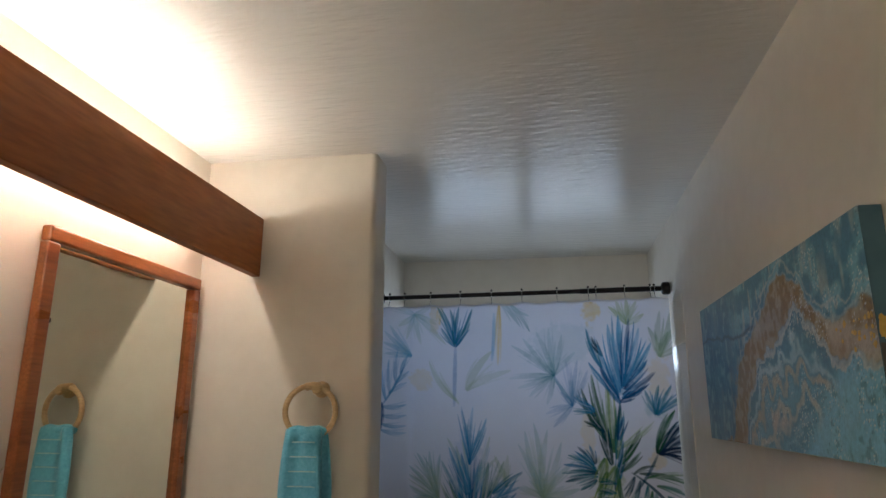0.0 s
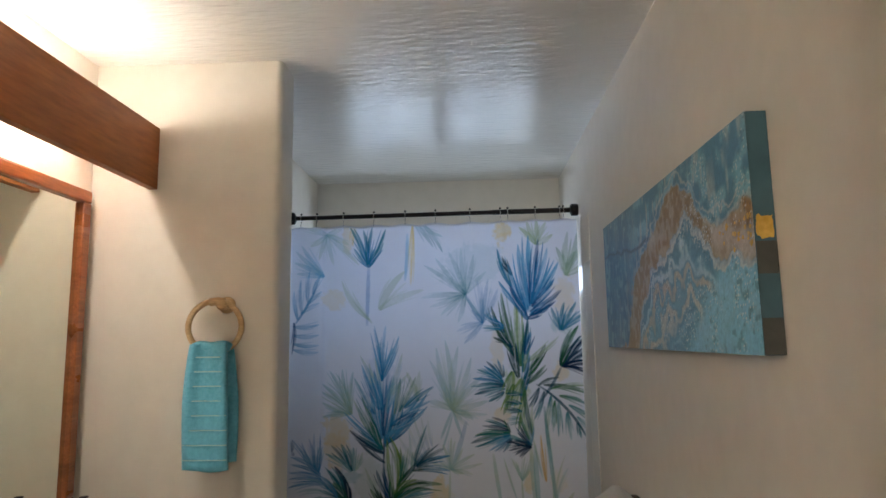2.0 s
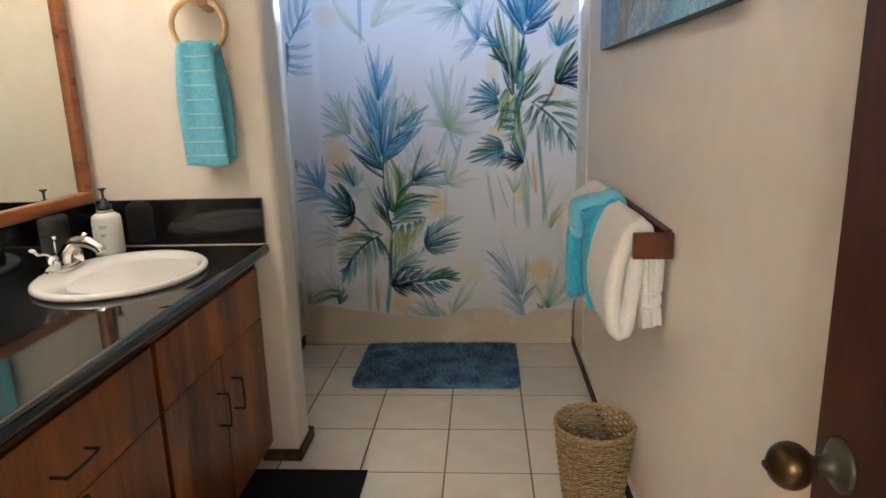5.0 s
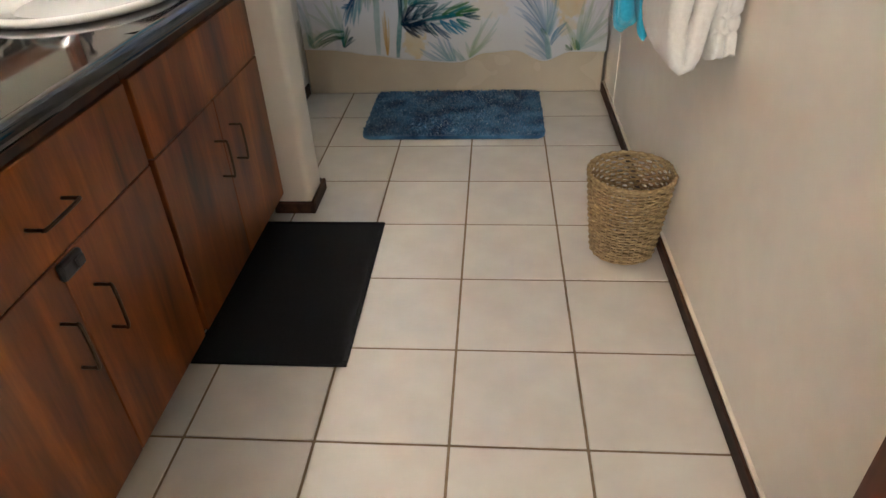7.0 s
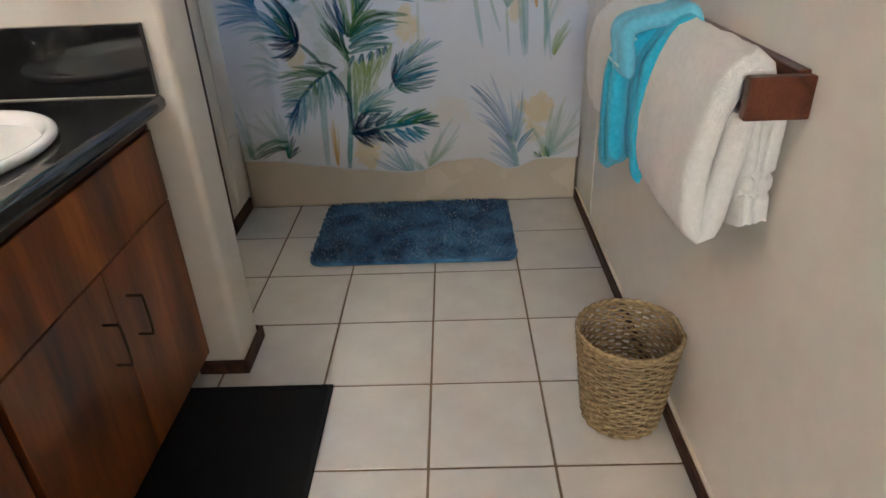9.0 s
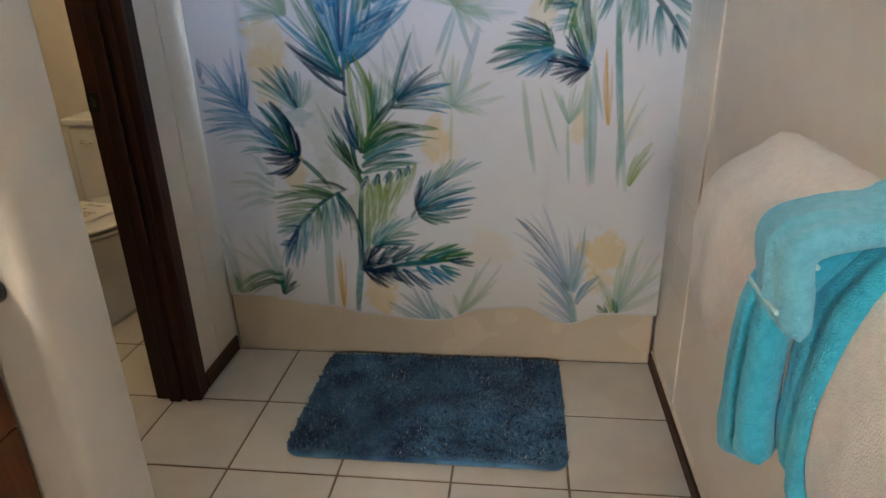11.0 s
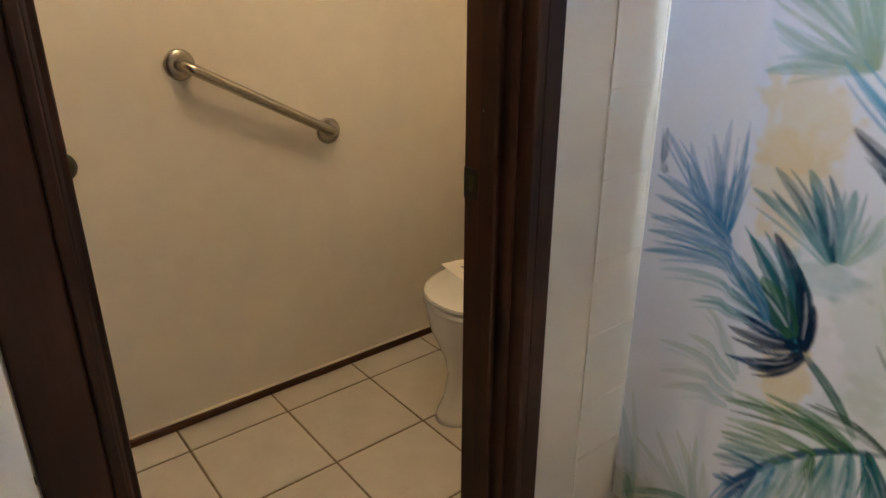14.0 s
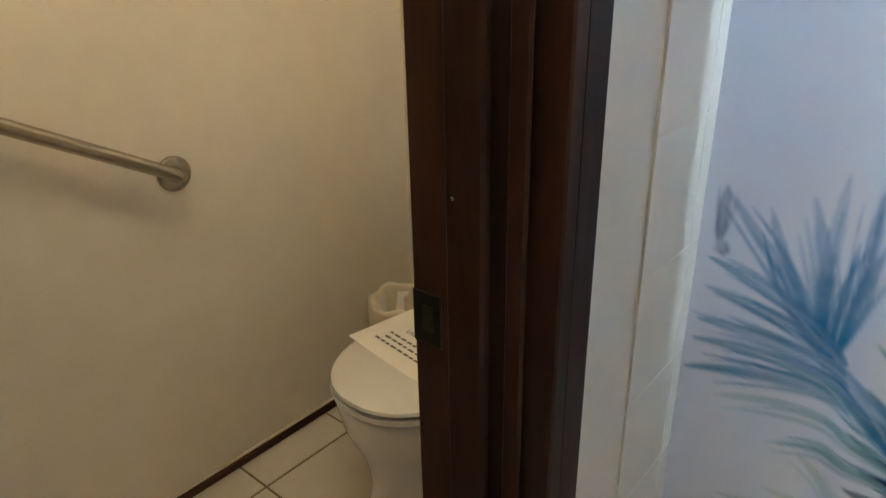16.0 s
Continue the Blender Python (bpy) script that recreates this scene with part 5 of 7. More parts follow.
def blot(x, z, rx, rz, ink, strength):
    """A soft patch of thin wash with an uneven rim."""
    got = window_of(x - rx * 1.6, x + rx * 1.6, z - rz * 1.6, z + rz * 1.6)
    if not got:
        return
    area, xx, zz = got
    r = np.sqrt(((xx - x) / rx) ** 2 + ((zz - z) / rz) ** 2) + 1.1 * (CLOUD[area] - 0.5)
    amount = np.clip((1.12 - r) / 0.32, 0, 1) * strength * (0.7 + 0.45 * DROPS[area])
    soak(area, np.array(INKS[ink]), np.clip(amount, 0, 0.9)[:, :, None])


# ochre and green washes
blot(-0.590, 1.095, 0.067, 0.090, "ochre", 0.55)
blot(-0.611, 0.994, 0.050, 0.078, "ochre", 0.5)
blot(-0.552, 0.680, 0.037, 0.076, "ochre", 0.65)
blot(-0.091, 0.800, 0.045, 0.077, "ochre", 0.6)
blot(0.339, 0.838, 0.029, 0.050, "ochre", 0.55)
blot(0.428, 0.431, 0.067, 0.074, "ochre", 0.7)
blot(0.437, 0.338, 0.055, 0.048, "ochre", 0.4)
blot(-0.290, 0.264, 0.053, 0.074, "ochre", 0.65)
blot(0.233, 1.154, 0.042, 0.038, "ochre", 0.45)
blot(0.083, 0.431, 0.090, 0.060, "ochre", 0.22)
blot(-0.312, 0.584, 0.072, 0.096, "lgreen", 0.35)
blot(-0.801, 0.273, 0.061, 0.044, "lgreen", 0.3)
blot(-0.439, 0.840, 0.070, 0.139, "pgreen", 0.28)
blot(-0.457, 0.649, 0.050, 0.099, "pgreen", 0.25)
blot(-0.054, 0.753, 0.035, 0.084, "ochre", 0.2)
blot(-0.526, 0.872, 0.054, 0.031, "pteal", 0.6)
blot(-0.630, 1.742, 0.071, 0.053, "ochre", 0.35)
blot(0.245, 2.084, 0.047, 0.070, "ochre", 0.75)
blot(0.291, 1.278, 0.056, 0.118, "lgreen", 0.4)
blot(0.205, 1.468, 0.034, 0.128, "ochre", 0.35)
blot(0.545, 1.749, 0.063, 0.100, "ochre", 0.35)
blot(0.519, 1.365, 0.039, 0.051, "ochre", 0.5)
blot(0.388, 1.737, 0.051, 0.074, "blue", 0.55)
blot(0.526, 1.606, 0.062, 0.045, "pteal", 0.5)
blot(-0.555, 2.051, 0.024, 0.090, "ochre", 0.4)
blot(0.091, 1.903, 0.145, 0.116, "pteal", 0.25)
blot(0.488, 0.839, 0.039, 0.055, "ochre", 0.2)
blot(-0.381, 1.347, 0.072, 0.144, "pblue", 0.3)
# pale plants behind
leaf(-0.213, 2.117, -0.225, 1.807, 0.0118, 0, "ochre", "ochre", 0.7)
leaf(-0.518, 2.155, -0.525, 2.015, 0.0119, 0, "ochre", "ochre", 0.6)
leaf(0.053, 1.758, -0.157, 1.909, 0.0146, -0.05, "teal", "pteal", 0.38)
leaf(0.053, 1.758, -0.098, 1.945, 0.0146, 0.05, "teal", "pteal", 0.38)
leaf(0.053, 1.758, -0.030, 1.979, 0.0145, -0.05, "teal", "pteal", 0.38)
leaf(0.053, 1.758, 0.034, 1.992, 0.0145, 0.05, "teal", "pteal", 0.38)
leaf(0.053, 1.758, 0.098, 1.961, 0.0145, -0.05, "teal", "pteal", 0.38)
leaf(0.053, 1.758, 0.162, 1.872, 0.0145, 0.05, "teal", "pteal", 0.38)
leaf(0.053, 1.758, -0.173, 1.742, 0.0145, -0.05, "teal", "pteal", 0.38)
leaf(0.053, 1.758, -0.130, 1.695, 0.0145, 0.05, "teal", "pteal", 0.38)
leaf(0.053, 1.758, -0.073, 1.653, 0.0145, -0.05, "teal", "pteal", 0.38)
leaf(0.053, 1.758, 0.013, 1.614, 0.0144, 0.05, "teal", "pteal", 0.38)
leaf(0.047, 1.750, 0.137, 1.621, 0.0072, 0, "pteal", "pteal", 0.6, True)
leaf(0.137, 1.612, 0.004, 1.571, 0.0129, -0.05, "blue", "pblue", 0.5)
leaf(0.137, 1.612, 0.040, 1.508, 0.0129, 0.05, "blue", "pblue", 0.5)
leaf(0.137, 1.612, 0.081, 1.679, 0.0130, -0.05, "blue", "pblue", 0.5)
leaf(0.137, 1.612, 0.053, 1.758, 0.0130, 0.05, "blue", "pblue", 0.5)
leaf(0.137, 1.612, 0.113, 1.830, 0.0130, -0.05, "blue", "pblue", 0.5)
leaf(0.137, 1.612, 0.170, 1.834, 0.0130, 0.05, "blue", "pblue", 0.5)
leaf(0.137, 1.612, 0.218, 1.784, 0.0129, -0.05, "blue", "pblue", 0.5)
leaf(-0.023, 1.187, -0.134, 1.430, 0.0171, -0.08, "pgreen", "pteal", 0.5)
leaf(-0.023, 1.187, -0.099, 1.492, 0.0171, 0.08, "pgreen", "pteal", 0.5)
leaf(-0.023, 1.187, -0.055, 1.529, 0.0172, -0.08, "pgreen", "pteal", 0.5)
leaf(-0.023, 1.187, 0.011, 1.499, 0.0171, 0.08, "pgreen", "pteal", 0.5)
leaf(-0.023, 1.187, 0.076, 1.441, 0.0171, -0.08, "pgreen", "pteal", 0.5)
leaf(-0.023, 1.187, 0.137, 1.355, 0.0170, 0.08, "pgreen", "pteal", 0.5)
leaf(-0.023, 1.187, 0.157, 1.228, 0.0170, -0.08, "pgreen", "pteal", 0.5)
leaf(-0.023, 1.187, 0.081, 1.139, 0.0170, 0.08, "pgreen", "pteal", 0.5)
leaf(-0.023, 1.187, -0.145, 1.230, 0.0171, -0.08, "pgreen", "pteal", 0.5)
leaf(-0.023, 1.187, -0.082, 1.047, 0.0071, 0, "pteal", "pteal", 0.6, True)
leaf(-0.023, 1.187, 0.023, 1.047, 0.0071, 0, "pteal", "pteal", 0.6, True)
leaf(-0.442, 1.906, -0.539, 2.117, 0.0134, -0.08, "blue", "teal", 0.7)
leaf(-0.442, 1.906, -0.519, 2.006, 0.0134, 0.08, "blue", "teal", 0.7)
leaf(-0.442, 1.906, -0.471, 2.103, 0.0134, -0.08, "blue", "teal", 0.7)
leaf(-0.442, 1.906, -0.423, 2.114, 0.0134, 0.08, "blue", "teal", 0.7)
leaf(-0.442, 1.906, -0.352, 2.100, 0.0134, -0.08, "blue", "teal", 0.7)
leaf(-0.442, 1.906, -0.382, 2.011, 0.0133, 0.08, "blue", "teal", 0.7)
leaf(-0.442, 1.915, -0.450, 1.607, 0.0103, 0, "pblue", "pblue", 0.7, True)
leaf(-0.240, 2.073, -0.254, 1.831, 0.0088, 0.03, "sky", "sky", 0.5, True)
leaf(-0.385, 1.688, -0.254, 1.881, 0.0235, 0.15, "pgreen", "pgreen", 0.45)
leaf(-0.385, 1.688, -0.158, 1.783, 0.0205, 0.12, "pgreen", "pgreen", 0.4)
leaf(-0.438, 1.636, -0.579, 1.838, 0.0118, 0.2, "pgreen", "pgreen", 0.5)
leaf(-0.426, 1.621, -0.526, 1.784, 0.0088, 0.1, "pgreen", "pgreen", 0.4)
leaf(-0.154, 2.115, -0.059, 1.974, 0.0118, 0.1, "pteal", "teal", 0.55)
leaf(-0.204, 2.126, -0.106, 1.999, 0.0118, 0.1, "pteal", "teal", 0.5)
leaf(-0.183, 2.125, -0.058, 2.054, 0.0118, -0.1, "pteal", "pteal", 0.5)
leaf(-0.659, 2.078, -0.795, 2.132, 0.0150, -0.05, "pteal", "pgreen", 0.4)
leaf(-0.659, 2.078, -0.749, 2.020, 0.0150, 0.05, "pteal", "pgreen", 0.4)
leaf(-0.659, 2.078, -0.578, 2.106, 0.0150, -0.05, "pteal", "pgreen", 0.4)
leaf(-0.659, 2.078, -0.540, 2.021, 0.0150, 0.05, "pteal", "pgreen", 0.4)
leaf(-0.659, 2.078, -0.621, 1.919, 0.0150, -0.05, "pteal", "pgreen", 0.4)
leaf(-0.659, 2.078, -0.490, 1.916, 0.0149, 0.05, "pteal", "pgreen", 0.4)
leaf(-0.659, 2.078, -0.704, 1.950, 0.0150, -0.05, "pteal", "pgreen", 0.4)
leaf(-0.674, 1.861, -0.830, 1.938, 0.0149, -0.05, "sky", "pteal", 0.5)
leaf(-0.674, 1.861, -0.825, 1.998, 0.0149, 0.05, "sky", "pteal", 0.5)
leaf(-0.674, 1.861, -0.818, 1.879, 0.0149, -0.05, "sky", "pteal", 0.5)
leaf(-0.674, 1.861, -0.795, 2.027, 0.0150, 0.05, "sky", "pteal", 0.5)
leaf(-0.832, 1.607, -0.710, 1.823, 0.0059, -0.1, "blue", "blue", 0.6, True)
leaf(-0.808, 1.642, -0.830, 1.790, 0.0104, 0.1, "blue", "sky", 0.55)
leaf(-0.787, 1.677, -0.794, 1.848, 0.0104, 0.1, "blue", "sky", 0.55)
leaf(-0.758, 1.730, -0.749, 1.892, 0.0104, 0.1, "blue", "sky", 0.55)
leaf(-0.734, 1.773, -0.689, 1.876, 0.0104, 0.1, "blue", "sky", 0.55)
leaf(-0.793, 1.671, -0.698, 1.728, 0.0103, 0.1, "blue", "sky", 0.55)
leaf(-0.763, 1.715, -0.686, 1.787, 0.0104, 0.1, "blue", "sky", 0.55)
leaf(-0.829, 1.607, -0.698, 1.617, 0.0103, -0.15, "blue", "sky", 0.55)
leaf(-0.829, 1.563, -0.698, 1.564, 0.0103, -0.15, "blue", "sky", 0.55)
leaf(-0.828, 1.520, -0.698, 1.512, 0.0103, -0.15, "blue", "sky", 0.55)
leaf(-0.828, 1.490, -0.698, 1.477, 0.0103, -0.15, "blue", "sky", 0.55)
leaf(-0.829, 1.628, -0.837, 1.467, 0.0089, 0.1, "dblue", "dblue", 0.7)
leaf(0.416, 2.003, 0.332, 2.093, 0.0145, -0.08, "pgreen", "lgreen", 0.55)
leaf(0.416, 2.003, 0.371, 2.128, 0.0145, 0.08, "pgreen", "lgreen", 0.55)
leaf(0.416, 2.003, 0.420, 2.138, 0.0145, -0.08, "pgreen", "lgreen", 0.55)
leaf(0.416, 2.003, 0.471, 2.119, 0.0145, 0.08, "pgreen", "lgreen", 0.55)
leaf(0.416, 2.003, 0.503, 2.054, 0.0145, -0.08, "pgreen", "lgreen", 0.55)
leaf(0.562, 1.843, 0.518, 1.989, 0.0158, -0.08, "pgreen", "green", 0.5)
leaf(0.562, 1.843, 0.578, 2.067, 0.0158, 0.08, "pgreen", "green", 0.5)
leaf(0.562, 1.843, 0.629, 2.065, 0.0158, -0.08, "pgreen", "green", 0.5)
leaf(0.562, 1.843, 0.673, 2.014, 0.0157, 0.08, "pgreen", "green", 0.5)
leaf(0.562, 1.843, 0.707, 1.927, 0.0157, -0.08, "pgreen", "green", 0.5)
leaf(0.562, 1.843, 0.609, 1.964, 0.0157, 0.08, "pgreen", "green", 0.5)
leaf(-0.528, 1.171, -0.680, 1.321, 0.0145, -0.1, "pgreen", "pteal", 0.6)
leaf(-0.528, 1.171, -0.680, 1.229, 0.0145, 0.1, "pgreen", "pteal", 0.6)
leaf(-0.528, 1.171, -0.639, 1.384, 0.0145, -0.1, "pgreen", "pteal", 0.6)
leaf(-0.528, 1.171, -0.574, 1.392, 0.0145, 0.1, "pgreen", "pteal", 0.6)
leaf(-0.528, 1.171, -0.674, 1.155, 0.0144, -0.1, "pgreen", "pteal", 0.6)
leaf(-0.528, 1.171, -0.521, 1.377, 0.0144, 0.1, "pgreen", "pteal", 0.6)
leaf(-0.528, 1.171, -0.680, 1.278, 0.0144, -0.1, "pgreen", "pteal", 0.6)
leaf(-0.374, 1.190, -0.486, 1.457, 0.0130, -0.08, "sky", "pgreen", 0.55)
leaf(-0.374, 1.190, -0.439, 1.419, 0.0130, 0.08, "sky", "pgreen", 0.55)
leaf(-0.374, 1.190, -0.270, 1.466, 0.0129, -0.08, "sky", "pgreen", 0.55)
leaf(-0.374, 1.190, -0.236, 1.368, 0.0129, 0.08, "sky", "pgreen", 0.55)
leaf(-0.374, 1.190, -0.410, 1.447, 0.0130, -0.08, "sky", "pgreen", 0.55)
leaf(-0.373, 1.332, -0.415, 1.592, 0.0130, -0.06, "blue", "sky", 0.75)
leaf(-0.373, 1.332, -0.353, 1.606, 0.0130, 0.06, "blue", "sky", 0.75)
leaf(-0.373, 1.332, -0.286, 1.552, 0.0130, -0.06, "blue", "sky", 0.75)
leaf(-0.373, 1.332, -0.316, 1.495, 0.0130, 0.06, "blue", "sky", 0.75)
leaf(-0.373, 1.332, -0.398, 1.505, 0.0130, -0.06, "blue", "sky", 0.75)
leaf(-0.194, 1.231, -0.250, 1.374, 0.0143, -0.05, "pgreen", "pgreen", 0.45)
leaf(-0.194, 1.231, -0.184, 1.379, 0.0143, 0.05, "pgreen", "pgreen", 0.45)
leaf(-0.194, 1.231, -0.208, 1.316, 0.0143, -0.05, "pgreen", "pgreen", 0.45)
leaf(-0.020, 1.179, -0.087, 1.266, 0.0108, -0.06, "pgreen", "pteal", 0.45)
leaf(-0.020, 1.179, -0.062, 1.300, 0.0107, 0.06, "pgreen", "pteal", 0.45)
leaf(-0.020, 1.179, -0.034, 1.315, 0.0106, -0.06, "pgreen", "pteal", 0.45)
leaf(-0.020, 1.179, 0.005, 1.303, 0.0105, 0.06, "pgreen", "pteal", 0.45)
leaf(-0.020, 1.179, 0.042, 1.274, 0.0105, -0.06, "pgreen", "pteal", 0.45)
leaf(-0.020, 1.179, 0.084, 1.240, 0.0105, 0.06, "pgreen", "pteal", 0.45)
leaf(-0.020, 1.179, 0.153, 1.161, 0.0105, -0.06, "pgreen", "pteal", 0.45)
leaf(-0.020, 1.179, 0.106, 1.140, 0.0107, 0.06, "pgreen", "pteal", 0.45)
leaf(-0.020, 1.179, 0.059, 1.108, 0.0108, -0.06, "pgreen", "pteal", 0.45)
leaf(-0.020, 1.179, 0.024, 1.135, 0.0109, 0.06, "pgreen", "pteal", 0.45)
leaf(-0.019, 1.177, -0.080, 0.981, 0.0050, 0.03, "pteal", "pteal", 0.6, True)
leaf(-0.169, 0.950, -0.251, 1.133, 0.0081, 0.05, "pblue", "pgreen", 0.4)
leaf(-0.149, 0.964, -0.219, 1.165, 0.0079, 0.05, "pblue", "pgreen", 0.4)
leaf(-0.137, 0.985, -0.178, 1.152, 0.0078, 0.05, "pblue", "pgreen", 0.4)
leaf(-0.125, 1.012, -0.145, 1.140, 0.0078, 0.05, "pblue", "pgreen", 0.4)
leaf(-0.203, 0.941, -0.291, 1.060, 0.0083, 0.05, "pblue", "pgreen", 0.4)
leaf(-0.224, 0.926, -0.319, 1.005, 0.0085, 0.05, "pblue", "pgreen", 0.4)
leaf(-0.035, 0.900, -0.073, 1.021, 0.0092, -0.06, "pteal", "pgreen", 0.55)
leaf(-0.035, 0.900, -0.013, 1.036, 0.0091, 0.06, "pteal", "pgreen", 0.55)
leaf(-0.035, 0.900, 0.025, 0.999, 0.0091, -0.06, "pteal", "pgreen", 0.55)
leaf(-0.035, 0.900, 0.085, 0.972, 0.0090, 0.06, "pteal", "pgreen", 0.55)
leaf(-0.035, 0.900, 0.122, 0.928, 0.0091, -0.06, "pteal", "pgreen", 0.55)
leaf(-0.035, 0.900, 0.074, 0.874, 0.0092, 0.06, "pteal", "pgreen", 0.55)
leaf(-0.035, 0.900, 0.026, 0.878, 0.0093, -0.06, "pteal", "pgreen", 0.55)
leaf(-0.035, 0.900, -0.102, 0.967, 0.0093, 0.06, "pteal", "pgreen", 0.55)
leaf(-0.035, 0.900, -0.134, 0.938, 0.0095, -0.06, "pteal", "pgreen", 0.55)
leaf(-0.035, 0.900, -0.030, 1.054, 0.0090, 0.06, "pteal", "pgreen", 0.55)
leaf(-0.028, 0.910, 0.045, 1.130, 0.0114, -0.04, "pteal", "pblue", 0.55, True)
leaf(-0.040, 0.896, -0.050, 0.694, 0.0056, 0.03, "pgreen", "pgreen", 0.4, True)
leaf(-0.702, 0.868, -0.828, 1.046, 0.0099, -0.08, "blue", "pblue", 0.85)
leaf(-0.702, 0.868, -0.780, 1.033, 0.0098, 0.08, "blue", "pblue", 0.85)
leaf(-0.702, 0.868, -0.744, 1.052, 0.0098, -0.08, "blue", "pblue", 0.85)
leaf(-0.702, 0.868, -0.718, 1.078, 0.0097, 0.08, "blue", "pblue", 0.85)
leaf(-0.702, 0.868, -0.689, 1.065, 0.0096, -0.08, "blue", "pblue", 0.85)
leaf(-0.702, 0.868, -0.673, 1.014, 0.0097, 0.08, "blue", "pblue", 0.85)
leaf(-0.684, 0.877, -0.836, 0.963, 0.0100, -0.18, "pblue", "blue", 0.85)
leaf(-0.682, 0.866, -0.836, 0.927, 0.0100, -0.18, "pblue", "blue", 0.85)
leaf(-0.677, 0.854, -0.840, 0.884, 0.0101, -0.18, "pblue", "blue", 0.85)
leaf(-0.669, 0.842, -0.842, 0.856, 0.0102, -0.18, "pblue", "blue", 0.85)
leaf(-0.670, 0.829, -0.847, 0.814, 0.0103, -0.18, "pblue", "blue", 0.85)
leaf(-0.828, 0.986, -0.826, 1.050, 0.0082, 0, "dblue", "dblue", 0.5)
leaf(-0.817, 0.971, -0.830, 0.986, 0.0083, 0, "dblue", "dblue", 0.4)
leaf(-0.626, 0.609, -0.781, 0.584, 0.0099, -0.2, "pteal", "pgreen", 0.5)
leaf(-0.629, 0.621, -0.787, 0.650, 0.0098, -0.2, "pteal", "pgreen", 0.5)
leaf(-0.628, 0.643, -0.736, 0.683, 0.0096, -0.2, "pteal", "pgreen", 0.5)
leaf(-0.627, 0.655, -0.710, 0.747, 0.0095, -0.2, "pteal", "pgreen", 0.5)
leaf(-0.634, 0.586, -0.770, 0.552, 0.0099, -0.2, "pteal", "pgreen", 0.5)
leaf(0.215, 0.695, 0.174, 0.974, 0.0088, 0.02, "pteal", "pgreen", 0.6, True)
leaf(0.284, 0.756, 0.225, 0.951, 0.0049, 0.02, "pteal", "pgreen", 0.6, True)
leaf(0.320, 0.666, 0.308, 0.854, 0.0050, 0.02, "pteal", "pgreen", 0.6, True)
leaf(0.380, 0.659, 0.357, 1.012, 0.0119, 0.02, "pteal", "pgreen", 0.6, True)
leaf(0.460, 0.904, 0.433, 1.177, 0.0086, 0.02, "pteal", "pgreen", 0.6, True)
leaf(0.466, 0.657, 0.461, 0.916, 0.0070, 0.02, "pteal", "pgreen", 0.6, True)
leaf(0.409, 0.863, 0.368, 1.054, 0.0056, 0.02, "pteal", "pgreen", 0.6, True)
leaf(0.311, 0.848, 0.259, 0.953, 0.0059, -0.08, "pteal", "pgreen", 0.6)
leaf(0.311, 0.848, 0.284, 0.936, 0.0060, 0.08, "pteal", "pgreen", 0.6)
leaf(0.311, 0.848, 0.354, 0.917, 0.0059, -0.08, "pteal", "pgreen", 0.6)
leaf(0.311, 0.848, 0.327, 0.963, 0.0059, 0.08, "pteal", "pgreen", 0.6)
leaf(0.311, 0.848, 0.358, 0.973, 0.0058, -0.08, "pteal", "pgreen", 0.6)
leaf(0.463, 0.709, 0.536, 0.909, 0.0069, 0.15, "pteal", "pteal", 0.5)
leaf(0.462, 0.684, 0.524, 0.968, 0.0057, 0.15, "pgreen", "pgreen", 0.5)
leaf(0.499, 0.659, 0.559, 0.794, 0.0152, 0.15, "lgreen", "pgreen", 0.6)
leaf(0.425, 0.845, 0.406, 1.061, 0.0090, 0.03, "gold", "gold", 0.65)
leaf(-0.431, 0.206, -0.430, 0.421, 0.0109, 0, "gold", "gold", 0.65)
# plant at the lower edge, pale blue
leaf(0.337, 0.308, 0.160, 0.542, 0.0128, -0.15, "pblue", "dblue", 0.65)
leaf(0.336, 0.316, 0.149, 0.494, 0.0101, -0.2, "pblue", "pblue", 0.35)
leaf(0.348, 0.248, 0.182, 0.426, 0.0131, -0.25, "pblue", "pblue", 0.6)
leaf(0.357, 0.205, 0.221, 0.391, 0.0132, -0.2, "pblue", "pblue", 0.6)
leaf(0.366, 0.169, 0.233, 0.314, 0.0134, -0.2, "pblue", "pblue", 0.6)
leaf(0.368, 0.155, 0.236, 0.246, 0.0135, -0.2, "pblue", "pblue", 0.55)
leaf(0.352, 0.148, 0.242, 0.182, 0.0122, -0.15, "pblue", "pblue", 0.55)
leaf(0.333, 0.315, 0.208, 0.559, 0.0084, -0.12, "pblue", "pblue", 0.5)
leaf(0.333, 0.315, 0.241, 0.597, 0.0083, -0.05, "pblue", "pblue", 0.45)
leaf(0.336, 0.316, 0.271, 0.518, 0.0084, -0.05, "pblue", "pblue", 0.45)
leaf(0.339, 0.316, 0.325, 0.523, 0.0098, -0.1, "pteal", "pblue", 0.6)
leaf(0.340, 0.308, 0.354, 0.456, 0.0112, -0.1, "pteal", "pblue", 0.6)
leaf(0.347, 0.302, 0.375, 0.516, 0.0096, -0.1, "pteal", "pblue", 0.6)
leaf(0.352, 0.293, 0.393, 0.401, 0.0098, 0.1, "blue", "pteal", 0.5)
leaf(0.361, 0.251, 0.432, 0.356, 0.0127, 0.2, "pblue", "blue", 0.6)
leaf(0.378, 0.092, 0.336, 0.316, 0.0133, 0.02, "pteal", "pteal", 0.65, True)
leaf(0.311, 0.327, 0.344, 0.297, 0.0087, 0, "green", "green", 0.5)
leaf(0.495, 0.226, 0.412, 0.368, 0.0124, -0.08, "pteal", "pgreen", 0.5)
leaf(0.495, 0.226, 0.432, 0.337, 0.0125, 0.08, "pteal", "pgreen", 0.5)
